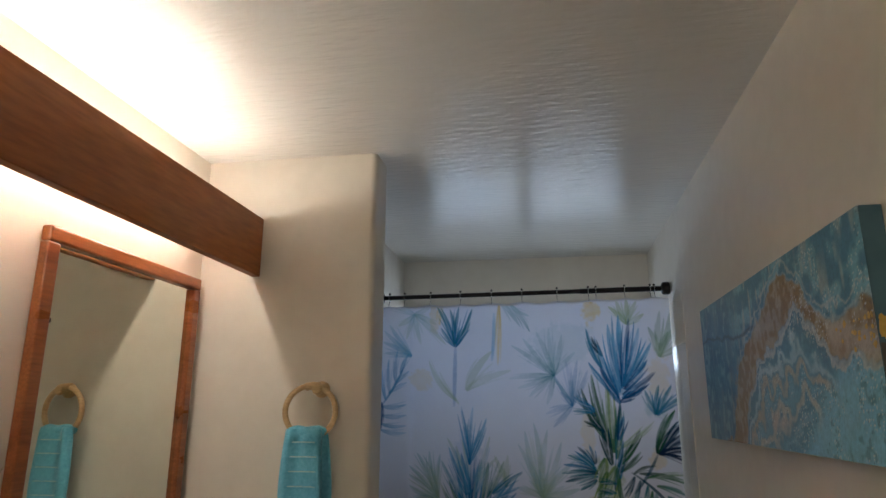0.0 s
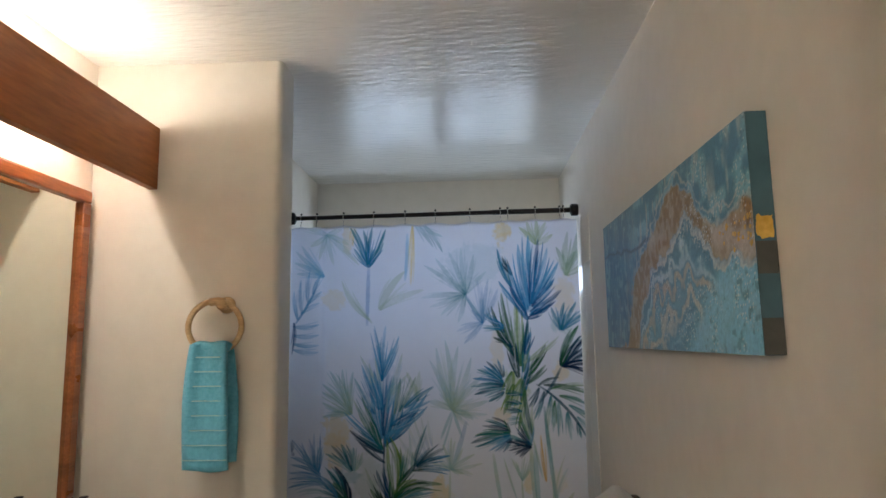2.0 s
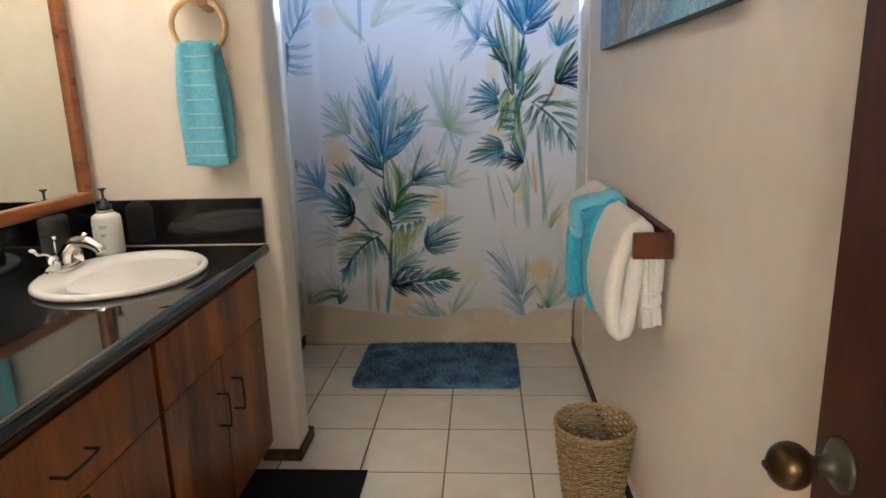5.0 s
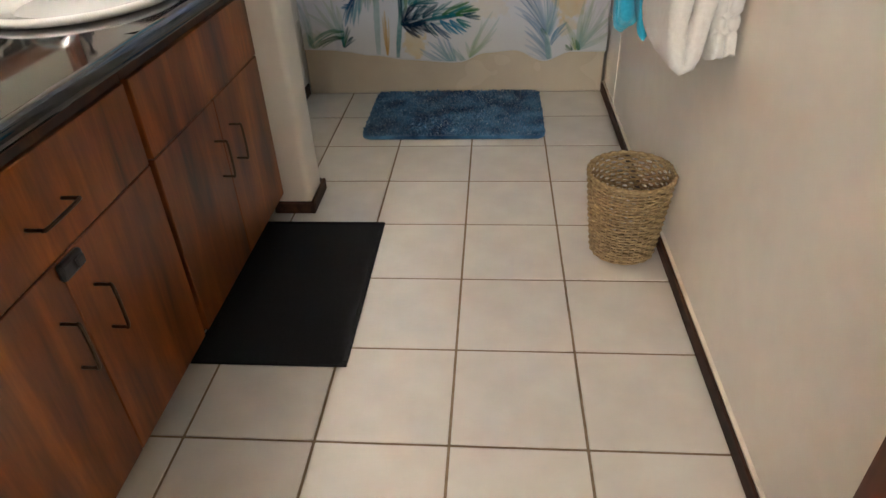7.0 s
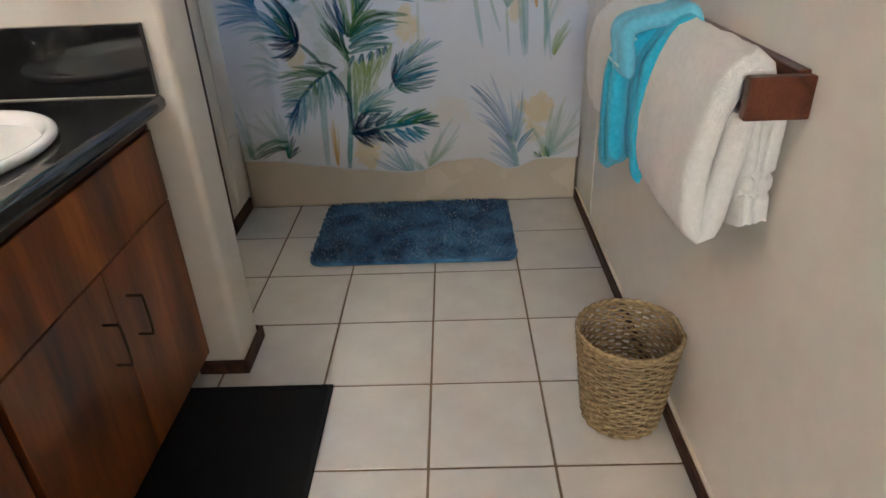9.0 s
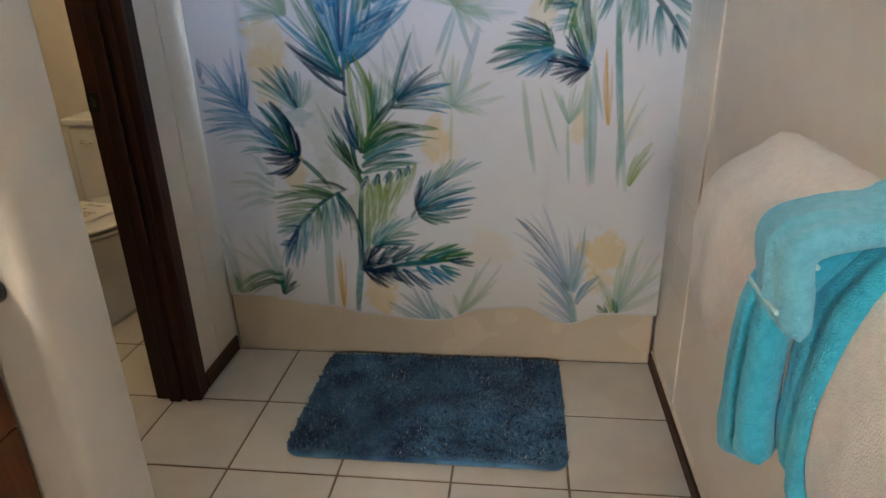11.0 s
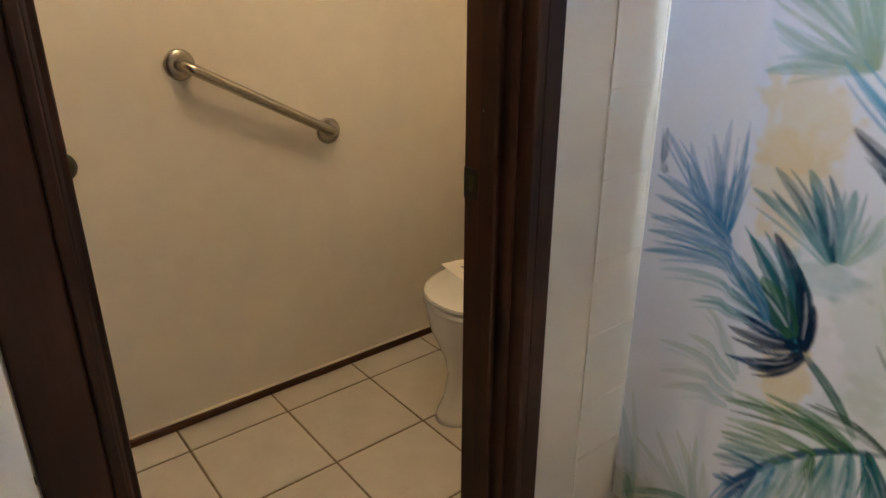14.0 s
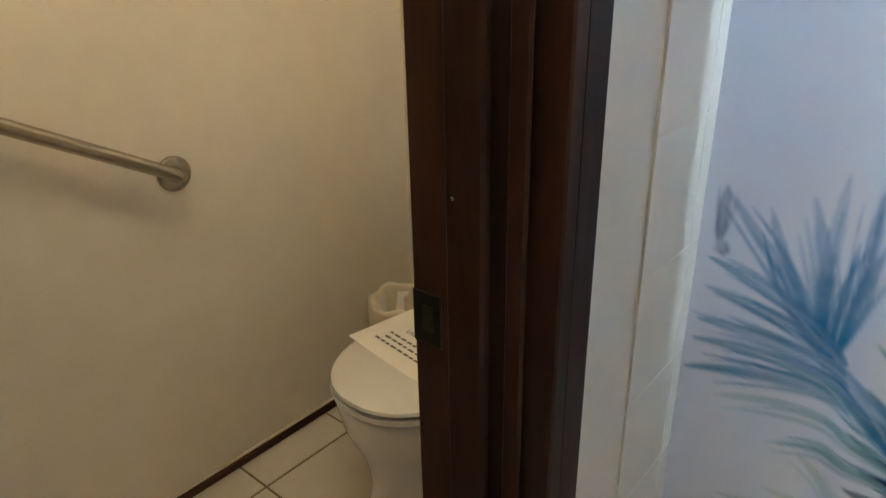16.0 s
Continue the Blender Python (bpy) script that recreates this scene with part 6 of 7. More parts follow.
leaf(0.495, 0.226, 0.497, 0.359, 0.0123, -0.08, "pteal", "pgreen", 0.5)
leaf(0.495, 0.226, 0.506, 0.454, 0.0121, 0.08, "pteal", "pgreen", 0.5)
leaf(0.495, 0.226, 0.543, 0.456, 0.0120, -0.08, "pteal", "pgreen", 0.5)
leaf(0.495, 0.226, 0.561, 0.494, 0.0119, 0.08, "pteal", "pgreen", 0.5)
leaf(0.495, 0.226, 0.619, 0.446, 0.0119, -0.08, "pteal", "pgreen", 0.5)
leaf(0.495, 0.226, 0.641, 0.383, 0.0120, 0.08, "pteal", "pgreen", 0.5)
leaf(0.495, 0.226, 0.648, 0.314, 0.0122, -0.08, "pteal", "pgreen", 0.5)
leaf(0.496, 0.220, 0.479, 0.274, 0.0098, 0, "green", "green", 0.7)
leaf(0.466, 0.219, 0.430, 0.251, 0.0100, 0.1, "dgreen", "green", 0.6)
leaf(0.480, 0.222, 0.460, 0.286, 0.0070, 0, "lgreen", "lgreen", 0.6)
leaf(-0.097, 0.150, -0.270, 0.243, 0.0122, 0.08, "pteal", "pblue", 0.7)
leaf(-0.097, 0.150, -0.228, 0.276, 0.0120, -0.08, "pteal", "pblue", 0.7)
leaf(-0.097, 0.150, -0.180, 0.298, 0.0119, 0.08, "pteal", "pblue", 0.7)
leaf(-0.097, 0.150, -0.139, 0.299, 0.0119, -0.08, "pteal", "pblue", 0.7)
leaf(-0.041, 0.163, -0.108, 0.240, 0.0119, 0.1, "teal", "pteal", 0.5)
leaf(-0.027, 0.187, -0.047, 0.268, 0.0082, -0.08, "pgreen", "pteal", 0.5)
leaf(-0.027, 0.187, 0.011, 0.294, 0.0082, 0.08, "pgreen", "pteal", 0.5)
leaf(-0.027, 0.187, 0.035, 0.363, 0.0080, -0.08, "pgreen", "pteal", 0.5)
leaf(-0.027, 0.187, 0.088, 0.408, 0.0079, 0.08, "pgreen", "pteal", 0.5)
leaf(-0.027, 0.187, 0.119, 0.379, 0.0079, -0.08, "pgreen", "pteal", 0.5)
leaf(-0.027, 0.187, 0.086, 0.275, 0.0081, 0.08, "pgreen", "pteal", 0.5)
leaf(-0.027, 0.187, 0.107, 0.328, 0.0080, -0.08, "pgreen", "pteal", 0.5)
leaf(-0.646, 0.277, -0.729, 0.476, 0.0114, -0.08, "pteal", "pgreen", 0.45)
leaf(-0.646, 0.277, -0.768, 0.455, 0.0115, 0.08, "pteal", "pgreen", 0.45)
leaf(-0.646, 0.277, -0.810, 0.412, 0.0117, -0.08, "pteal", "pgreen", 0.45)
leaf(-0.646, 0.277, -0.687, 0.485, 0.0114, 0.08, "pteal", "pgreen", 0.45)
leaf(-0.646, 0.277, -0.659, 0.449, 0.0114, -0.08, "pteal", "pgreen", 0.45)
leaf(-0.819, 0.246, -0.859, 0.476, 0.0140, -0.2, "pteal", "pteal", 0.5)
leaf(-0.812, 0.243, -0.832, 0.517, 0.0099, -0.12, "pteal", "pgreen", 0.4)
leaf(-0.640, 0.325, -0.827, 0.252, 0.0118, -0.28, "green", "pteal", 0.7)
leaf(-0.637, 0.294, -0.808, 0.236, 0.0119, -0.2, "dgreen", "green", 0.6)
leaf(-0.647, 0.246, -0.592, 0.299, 0.0115, 0.1, "dteal", "dteal", 0.8)
leaf(-0.647, 0.250, -0.613, 0.348, 0.0115, 0.05, "green", "dteal", 0.7)
leaf(-0.647, 0.250, -0.641, 0.362, 0.0096, 0, "teal", "teal", 0.5)
leaf(-0.803, 0.244, -0.818, 0.310, 0.0101, 0, "green", "green", 0.5)
# stems of the tall plant
leaf(-0.477, 0.168, -0.455, 0.616, 0.0142, 0.02, "pteal", "pteal", 0.75, True)
leaf(-0.382, 0.168, -0.324, 0.524, 0.0123, 0.04, "teal", "pteal", 0.7, True)
leaf(-0.355, 0.352, -0.332, 0.647, 0.0100, 0.03, "dteal", "green", 0.85, True)
leaf(-0.332, 0.639, -0.366, 0.954, 0.0076, 0.05, "dteal", "dteal", 0.9, True)
leaf(-0.365, 0.933, -0.360, 1.112, 0.0057, 0, "navy", "dblue", 0.85, True)
leaf(-0.325, 0.358, -0.313, 0.633, 0.0083, 0.02, "green", "lgreen", 0.6, True)
leaf(-0.326, 0.663, -0.462, 0.913, 0.0139, 0.05, "pgreen", "pgreen", 0.5)
leaf(-0.342, 0.709, -0.439, 0.862, 0.0124, 0.08, "pteal", "pteal", 0.55)
# blue crown
leaf(-0.359, 0.936, -0.492, 1.035, 0.0088, 0.08, "dteal", "navy", 0.85)
leaf(-0.368, 0.982, -0.537, 1.093, 0.0175, 0.1, "dteal", "navy", 0.85)
leaf(-0.374, 1.003, -0.484, 1.097, 0.0188, 0.05, "dteal", "teal", 0.85)
leaf(-0.380, 1.014, -0.566, 1.180, 0.0101, 0.06, "blue", "sky", 0.85)
leaf(-0.380, 1.028, -0.518, 1.240, 0.0113, 0.1, "teal", "pgreen", 0.85)
leaf(-0.377, 1.042, -0.478, 1.255, 0.0111, 0.05, "teal", "green", 0.85)
leaf(-0.374, 1.051, -0.437, 1.310, 0.0137, 0.03, "blue", "sky", 0.85)
leaf(-0.368, 1.055, -0.395, 1.333, 0.0135, 0, "blue", "sky", 0.85)
leaf(-0.366, 1.065, -0.348, 1.320, 0.0120, 0, "dblue", "blue", 0.85)
leaf(-0.363, 1.045, -0.311, 1.242, 0.0081, -0.06, "dblue", "blue", 0.85)
leaf(-0.361, 1.028, -0.303, 1.282, 0.0121, -0.08, "blue", "sky", 0.85)
leaf(-0.355, 1.015, -0.262, 1.269, 0.0149, -0.1, "blue", "teal", 0.85)
leaf(-0.351, 1.029, -0.204, 1.175, 0.0134, -0.15, "blue", "dblue", 0.85)
leaf(-0.351, 1.034, -0.251, 1.137, 0.0110, -0.12, "blue", "sky", 0.85)
leaf(-0.351, 1.059, -0.146, 1.267, 0.0143, -0.12, "sky", "blue", 0.85)
leaf(-0.345, 1.072, -0.146, 1.204, 0.0118, -0.15, "sky", "blue", 0.85)
leaf(-0.370, 0.996, -0.436, 1.138, 0.0142, 0.03, "teal", "green", 0.85)
# green fronds of the tall plant
leaf(-0.312, 0.777, -0.345, 1.048, 0.0116, 0.1, "green", "lgreen", 0.8)
leaf(-0.303, 0.778, -0.337, 1.056, 0.0188, -0.32, "lgreen", "green", 0.85)
leaf(-0.300, 0.805, -0.283, 1.006, 0.0129, -0.15, "lgreen", "green", 0.75)
leaf(-0.279, 0.833, -0.266, 0.977, 0.0101, 0.05, "green", "teal", 0.8)
leaf(-0.264, 0.855, -0.244, 1.008, 0.0071, 0, "teal", "pgreen", 0.7)
leaf(-0.229, 0.890, -0.203, 1.003, 0.0083, 0.05, "pteal", "green", 0.6)
leaf(-0.223, 0.901, -0.239, 1.088, 0.0069, 0, "pgreen", "pteal", 0.5)
leaf(-0.216, 0.910, -0.149, 1.117, 0.0081, 0.06, "dteal", "teal", 0.85)
leaf(-0.208, 0.919, -0.135, 1.009, 0.0082, 0.05, "blue", "dteal", 0.8)
leaf(-0.202, 0.919, -0.096, 1.021, 0.0068, 0.08, "dteal", "dteal", 0.85)
leaf(-0.202, 0.924, -0.064, 1.001, 0.0054, 0.1, "dteal", "dteal", 0.85)
leaf(-0.202, 0.916, -0.035, 0.966, 0.0121, 0.15, "dteal", "blue", 0.9)
leaf(-0.222, 0.898, -0.037, 0.893, 0.0124, 0.18, "dgreen", "blue", 0.85)
leaf(-0.315, 0.777, -0.178, 0.949, 0.0087, 0.1, "dgreen", "dteal", 0.9)
leaf(-0.300, 0.812, -0.230, 0.909, 0.0116, 0.1, "green", "dgreen", 0.8)
leaf(-0.321, 0.761, -0.078, 0.832, 0.0189, 0.32, "dgreen", "green", 0.95)
leaf(-0.315, 0.770, -0.134, 0.836, 0.0117, 0.42, "green", "dgreen", 0.85)
leaf(-0.321, 0.742, -0.138, 0.809, 0.0118, 0.24, "green", "teal", 0.8)
leaf(-0.314, 0.737, -0.115, 0.797, 0.0089, 0.15, "teal", "blue", 0.75)
leaf(-0.326, 0.714, -0.160, 0.749, 0.0151, 0.2, "dgreen", "teal", 0.9)
leaf(-0.326, 0.692, -0.148, 0.723, 0.0106, 0.15, "teal", "green", 0.8)
leaf(-0.315, 0.789, -0.200, 0.857, 0.0102, 0.3, "green", "lgreen", 0.6)
leaf(-0.329, 0.692, -0.434, 0.812, 0.0156, 0.12, "dgreen", "green", 0.9)
leaf(-0.336, 0.769, -0.403, 0.901, 0.0137, 0.12, "dblue", "dteal", 0.85)
leaf(-0.339, 0.706, -0.414, 0.823, 0.0108, 0.1, "dgreen", "dgreen", 0.8)
leaf(-0.332, 0.663, -0.384, 0.798, 0.0125, 0.08, "green", "dgreen", 0.8)
leaf(-0.333, 0.780, -0.362, 0.889, 0.0105, 0, "dblue", "dblue", 0.7)
leaf(-0.327, 0.757, -0.337, 0.847, 0.0121, 0, "dgreen", "green", 0.8)
leaf(-0.230, 0.693, -0.298, 0.528, 0.0126, 0.05, "lgreen", "pgreen", 0.7)
leaf(-0.275, 0.672, -0.314, 0.491, 0.0145, 0.05, "lgreen", "pgreen", 0.7)
leaf(-0.191, 0.709, -0.272, 0.553, 0.0093, 0.05, "lgreen", "pgreen", 0.7)
leaf(-0.153, 0.725, -0.219, 0.593, 0.0091, 0.05, "lgreen", "pgreen", 0.7)
leaf(-0.305, 0.658, -0.324, 0.532, 0.0129, 0.05, "lgreen", "pgreen", 0.7)
leaf(-0.251, 0.640, -0.279, 0.505, 0.0096, 0.05, "lgreen", "pgreen", 0.7)
leaf(-0.206, 0.661, -0.248, 0.543, 0.0078, 0.05, "lgreen", "pgreen", 0.7)
leaf(-0.310, 0.684, -0.332, 0.643, 0.0095, 0, "dteal", "teal", 0.85)
leaf(-0.274, 0.691, -0.293, 0.648, 0.0093, 0, "dteal", "teal", 0.85)
leaf(-0.235, 0.700, -0.252, 0.656, 0.0092, 0, "dteal", "teal", 0.85)
leaf(-0.205, 0.708, -0.216, 0.669, 0.0091, 0, "dteal", "teal", 0.85)
leaf(-0.176, 0.718, -0.189, 0.682, 0.0090, 0, "dteal", "teal", 0.85)
# small bud and dark bud
leaf(-0.525, 0.897, -0.629, 1.020, 0.0140, -0.12, "teal", "dteal", 0.75)
leaf(-0.521, 0.898, -0.580, 1.027, 0.0153, -0.1, "dteal", "teal", 0.75)
leaf(-0.514, 0.898, -0.517, 1.009, 0.0122, 0, "pteal", "teal", 0.75)
leaf(-0.509, 0.898, -0.471, 0.985, 0.0122, -0.1, "pteal", "pgreen", 0.75)
leaf(-0.530, 0.891, -0.658, 0.981, 0.0110, -0.15, "pteal", "teal", 0.75)
leaf(-0.535, 0.746, -0.611, 0.920, 0.0194, -0.18, "dteal", "navy", 0.9)
leaf(-0.542, 0.741, -0.649, 0.905, 0.0212, -0.15, "dteal", "teal", 0.9)
leaf(-0.535, 0.742, -0.564, 0.855, 0.0146, -0.1, "navy", "navy", 0.9)
leaf(-0.547, 0.737, -0.676, 0.842, 0.0166, -0.15, "teal", "dteal", 0.85)
leaf(-0.547, 0.740, -0.693, 0.802, 0.0133, -0.2, "dteal", "blue", 0.8)
leaf(-0.535, 0.738, -0.647, 0.685, 0.0118, 0.3, "navy", "dblue", 0.95)
leaf(-0.532, 0.732, -0.612, 0.678, 0.0101, 0.25, "navy", "navy", 0.95)
leaf(-0.545, 0.747, -0.658, 0.737, 0.0117, 0.15, "navy", "navy", 0.9)
leaf(-0.551, 0.759, -0.649, 0.767, 0.0116, 0.1, "navy", "dblue", 0.85)
leaf(-0.554, 0.760, -0.618, 0.843, 0.0229, -0.1, "dteal", "green", 0.8)
leaf(-0.596, 0.773, -0.740, 0.885, 0.0117, -0.28, "blue", "pblue", 0.8)
leaf(-0.613, 0.772, -0.806, 0.790, 0.0085, -0.3, "pteal", "pteal", 0.6)
leaf(-0.619, 0.755, -0.743, 0.749, 0.0085, -0.2, "teal", "pteal", 0.6)
leaf(-0.621, 0.795, -0.756, 0.857, 0.0083, -0.2, "blue", "pteal", 0.6)
leaf(-0.535, 0.738, -0.438, 0.631, 0.0082, 0.1, "dteal", "green", 0.85, True)
# drooping frond
leaf(-0.383, 0.637, -0.618, 0.389, 0.0069, -0.28, "dteal", "dblue", 0.9, True)
leaf(-0.438, 0.611, -0.641, 0.597, 0.0102, -0.15, "dgreen", "green", 0.8)
leaf(-0.389, 0.635, -0.517, 0.655, 0.0082, -0.15, "dgreen", "dgreen", 0.8)
leaf(-0.455, 0.599, -0.629, 0.623, 0.0103, -0.1, "green", "pgreen", 0.8)
leaf(-0.484, 0.575, -0.635, 0.563, 0.0105, -0.1, "green", "pgreen", 0.8)
leaf(-0.510, 0.551, -0.637, 0.531, 0.0106, -0.08, "pgreen", "green", 0.8)
leaf(-0.531, 0.531, -0.638, 0.503, 0.0107, -0.05, "green", "pteal", 0.8)
leaf(-0.554, 0.500, -0.643, 0.477, 0.0126, -0.05, "dblue", "teal", 0.8)
leaf(-0.580, 0.446, -0.638, 0.434, 0.0110, 0, "dblue", "blue", 0.8)
leaf(-0.431, 0.615, -0.576, 0.644, 0.0084, -0.1, "green", "green", 0.8)
leaf(-0.417, 0.624, -0.350, 0.389, 0.0118, 0.28, "dteal", "dteal", 0.75)
leaf(-0.412, 0.621, -0.396, 0.514, 0.0117, 0.1, "teal", "green", 0.75)
leaf(-0.438, 0.605, -0.433, 0.456, 0.0136, 0.05, "teal", "pteal", 0.75)
leaf(-0.465, 0.588, -0.478, 0.431, 0.0138, 0, "teal", "pgreen", 0.75)
leaf(-0.489, 0.568, -0.509, 0.414, 0.0140, 0, "green", "pteal", 0.75)
leaf(-0.517, 0.544, -0.552, 0.399, 0.0142, -0.05, "teal", "pteal", 0.75)
leaf(-0.542, 0.516, -0.587, 0.353, 0.0145, -0.05, "blue", "pteal", 0.75)
leaf(-0.567, 0.488, -0.627, 0.346, 0.0129, -0.08, "dblue", "blue", 0.75)
leaf(-0.421, 0.617, -0.384, 0.524, 0.0116, 0.15, "dteal", "teal", 0.75)
# oval frond
leaf(-0.152, 0.582, -0.134, 0.688, 0.0090, 0.15, "dblue", "dteal", 0.9)
leaf(-0.144, 0.599, -0.104, 0.706, 0.0089, 0.1, "dteal", "teal", 0.85)
leaf(-0.128, 0.624, -0.063, 0.726, 0.0088, 0.08, "teal", "pteal", 0.75)
leaf(-0.100, 0.642, -0.028, 0.737, 0.0087, 0.08, "teal", "pgreen", 0.7)
leaf(-0.073, 0.661, 0.004, 0.740, 0.0085, 0.06, "pteal", "pblue", 0.7)
leaf(-0.055, 0.672, 0.053, 0.726, 0.0071, 0.08, "pteal", "teal", 0.7)
leaf(-0.150, 0.586, 0.024, 0.664, 0.0088, 0.18, "teal", "pteal", 0.8)
leaf(-0.151, 0.576, 0.034, 0.641, 0.0104, 0.15, "dteal", "teal", 0.85)
leaf(-0.152, 0.570, 0.037, 0.608, 0.0119, 0.05, "dteal", "blue", 0.9)
leaf(-0.153, 0.563, 0.018, 0.568, 0.0165, -0.12, "teal", "dteal", 0.9)
leaf(-0.153, 0.563, -0.050, 0.526, 0.0107, -0.15, "green", "dteal", 0.9)
leaf(-0.153, 0.566, -0.133, 0.654, 0.0091, 0.25, "navy", "navy", 0.85)
leaf(-0.151, 0.589, -0.049, 0.676, 0.0104, 0.12, "blue", "dteal", 0.8)
leaf(-0.158, 0.575, -0.177, 0.540, 0.0046, 0, "dteal", "dteal", 0.6, True)
# dark frond near the hem
leaf(-0.350, 0.359, -0.022, 0.402, 0.0215, 0.06, "dteal", "teal", 0.9)
leaf(-0.345, 0.363, -0.297, 0.448, 0.0137, 0.1, "navy", "navy", 0.88)
leaf(-0.335, 0.374, -0.270, 0.455, 0.0118, 0.1, "navy", "navy", 0.88)
leaf(-0.295, 0.377, -0.217, 0.450, 0.0133, 0.1, "dteal", "dteal", 0.88)
leaf(-0.247, 0.386, -0.171, 0.447, 0.0131, 0.1, "dteal", "dteal", 0.88)
leaf(-0.200, 0.394, -0.104, 0.460, 0.0097, 0.1, "teal", "teal", 0.88)
leaf(-0.153, 0.399, -0.024, 0.450, 0.0111, 0.08, "green", "green", 0.88)
leaf(-0.119, 0.400, -0.005, 0.432, 0.0094, 0.06, "teal", "teal", 0.88)
leaf(-0.089, 0.397, 0.025, 0.415, 0.0172, 0.05, "green", "green", 0.88)
leaf(-0.055, 0.392, 0.028, 0.381, 0.0109, -0.05, "dteal", "dteal", 0.88)
leaf(-0.345, 0.358, -0.261, 0.293, 0.0138, -0.05, "navy", "navy", 0.88)
leaf(-0.317, 0.356, -0.245, 0.304, 0.0120, -0.05, "navy", "navy", 0.88)
leaf(-0.292, 0.357, -0.213, 0.317, 0.0102, -0.05, "navy", "navy", 0.88)
leaf(-0.267, 0.361, -0.193, 0.310, 0.0085, -0.05, "navy", "navy", 0.88)
leaf(-0.243, 0.362, -0.174, 0.300, 0.0101, -0.05, "dteal", "dteal", 0.88)
leaf(-0.211, 0.364, -0.113, 0.286, 0.0100, -0.05, "dblue", "dblue", 0.88)
leaf(-0.164, 0.373, -0.080, 0.304, 0.0115, -0.05, "blue", "blue", 0.88)
leaf(-0.118, 0.374, -0.041, 0.312, 0.0113, -0.05, "blue", "blue", 0.88)
leaf(-0.087, 0.376, -0.016, 0.334, 0.0096, -0.05, "teal", "teal", 0.88)
leaf(-0.333, 0.364, -0.227, 0.368, 0.0239, 0, "navy", "navy", 0.88)
leaf(-0.310, 0.446, -0.199, 0.543, 0.0114, 0.1, "pteal", "teal", 0.75)
leaf(-0.300, 0.447, -0.151, 0.489, 0.0114, 0.2, "green", "teal", 0.75)
leaf(-0.300, 0.440, -0.165, 0.452, 0.0115, 0.15, "dteal", "teal", 0.75)
leaf(-0.310, 0.452, -0.251, 0.539, 0.0115, 0.1, "teal", "pteal", 0.75)
leaf(-0.294, 0.460, -0.128, 0.560, 0.0096, 0.1, "pteal", "pteal", 0.75)
leaf(-0.286, 0.453, -0.178, 0.520, 0.0097, 0.1, "teal", "pgreen", 0.75)
# the other tall plant, lower fronds
leaf(0.259, 1.065, 0.063, 1.022, 0.0166, -0.12, "teal", "dteal", 0.85)
leaf(0.256, 1.074, 0.086, 1.060, 0.0140, -0.1, "teal", "green", 0.85)
leaf(0.256, 1.083, 0.122, 1.107, 0.0092, -0.05, "navy", "dteal", 0.85)
leaf(0.246, 1.099, 0.134, 1.131, 0.0080, -0.08, "dteal", "teal", 0.8)
leaf(0.248, 1.111, 0.170, 1.149, 0.0056, -0.1, "navy", "navy", 0.85)
leaf(0.255, 1.060, 0.083, 1.005, 0.0106, 0.05, "blue", "teal", 0.8)
leaf(0.261, 1.053, 0.155, 0.988, 0.0094, 0.05, "blue", "sky", 0.8)
leaf(0.265, 1.048, 0.181, 0.981, 0.0070, 0.05, "dblue", "blue", 0.8)
leaf(0.270, 1.048, 0.222, 0.978, 0.0069, 0.05, "teal", "dblue", 0.8)
leaf(0.261, 1.074, 0.230, 1.137, 0.0067, 0.1, "dteal", "green", 0.85)
leaf(0.362, 1.013, 0.259, 1.062, 0.0169, 0.1, "dteal", "teal", 0.9)
leaf(0.354, 1.011, 0.238, 1.028, 0.0103, -0.15, "navy", "navy", 0.92)
leaf(0.356, 1.010, 0.250, 0.987, 0.0092, -0.1, "navy", "navy", 0.92)
leaf(0.358, 1.009, 0.280, 0.969, 0.0080, -0.08, "navy", "navy", 0.92)
leaf(0.361, 1.008, 0.299, 0.958, 0.0068, -0.05, "navy", "navy", 0.9)
leaf(0.347, 1.016, 0.288, 1.100, 0.0067, 0.05, "navy", "dblue", 0.9)
leaf(0.349, 1.016, 0.302, 1.123, 0.0066, 0.05, "navy", "dteal", 0.9)
leaf(0.353, 1.016, 0.319, 1.112, 0.0066, 0, "dblue", "navy", 0.85)
leaf(0.360, 1.024, 0.362, 1.146, 0.0086, -0.08, "blue", "teal", 0.75)
leaf(0.303, 1.208, 0.233, 1.205, 0.0075, -0.12, "teal", "pteal", 0.75)
leaf(0.308, 1.175, 0.237, 1.171, 0.0076, -0.12, "teal", "pteal", 0.75)
leaf(0.314, 1.141, 0.242, 1.137, 0.0077, -0.12, "teal", "pteal", 0.75)
leaf(0.317, 1.121, 0.245, 1.117, 0.0077, -0.12, "teal", "pteal", 0.75)
leaf(0.358, 1.024, 0.298, 1.199, 0.0076, 0.08, "teal", "lgreen", 0.65, True)
leaf(0.363, 1.071, 0.371, 1.211, 0.0095, 0.05, "lgreen", "pgreen", 0.55)
leaf(0.352, 1.042, 0.325, 1.177, 0.0087, 0.03, "green", "lgreen", 0.5)
leaf(0.241, 1.306, 0.080, 1.336, 0.0127, -0.1, "dteal", "blue", 0.85)
leaf(0.241, 1.298, 0.070, 1.296, 0.0127, -0.1, "dteal", "teal", 0.85)
leaf(0.240, 1.284, 0.086, 1.257, 0.0127, -0.08, "teal", "dteal", 0.85)
leaf(0.234, 1.270, 0.157, 1.225, 0.0113, 0.1, "dteal", "teal", 0.85)
leaf(0.230, 1.323, 0.103, 1.381, 0.0113, -0.1, "blue", "teal", 0.85)
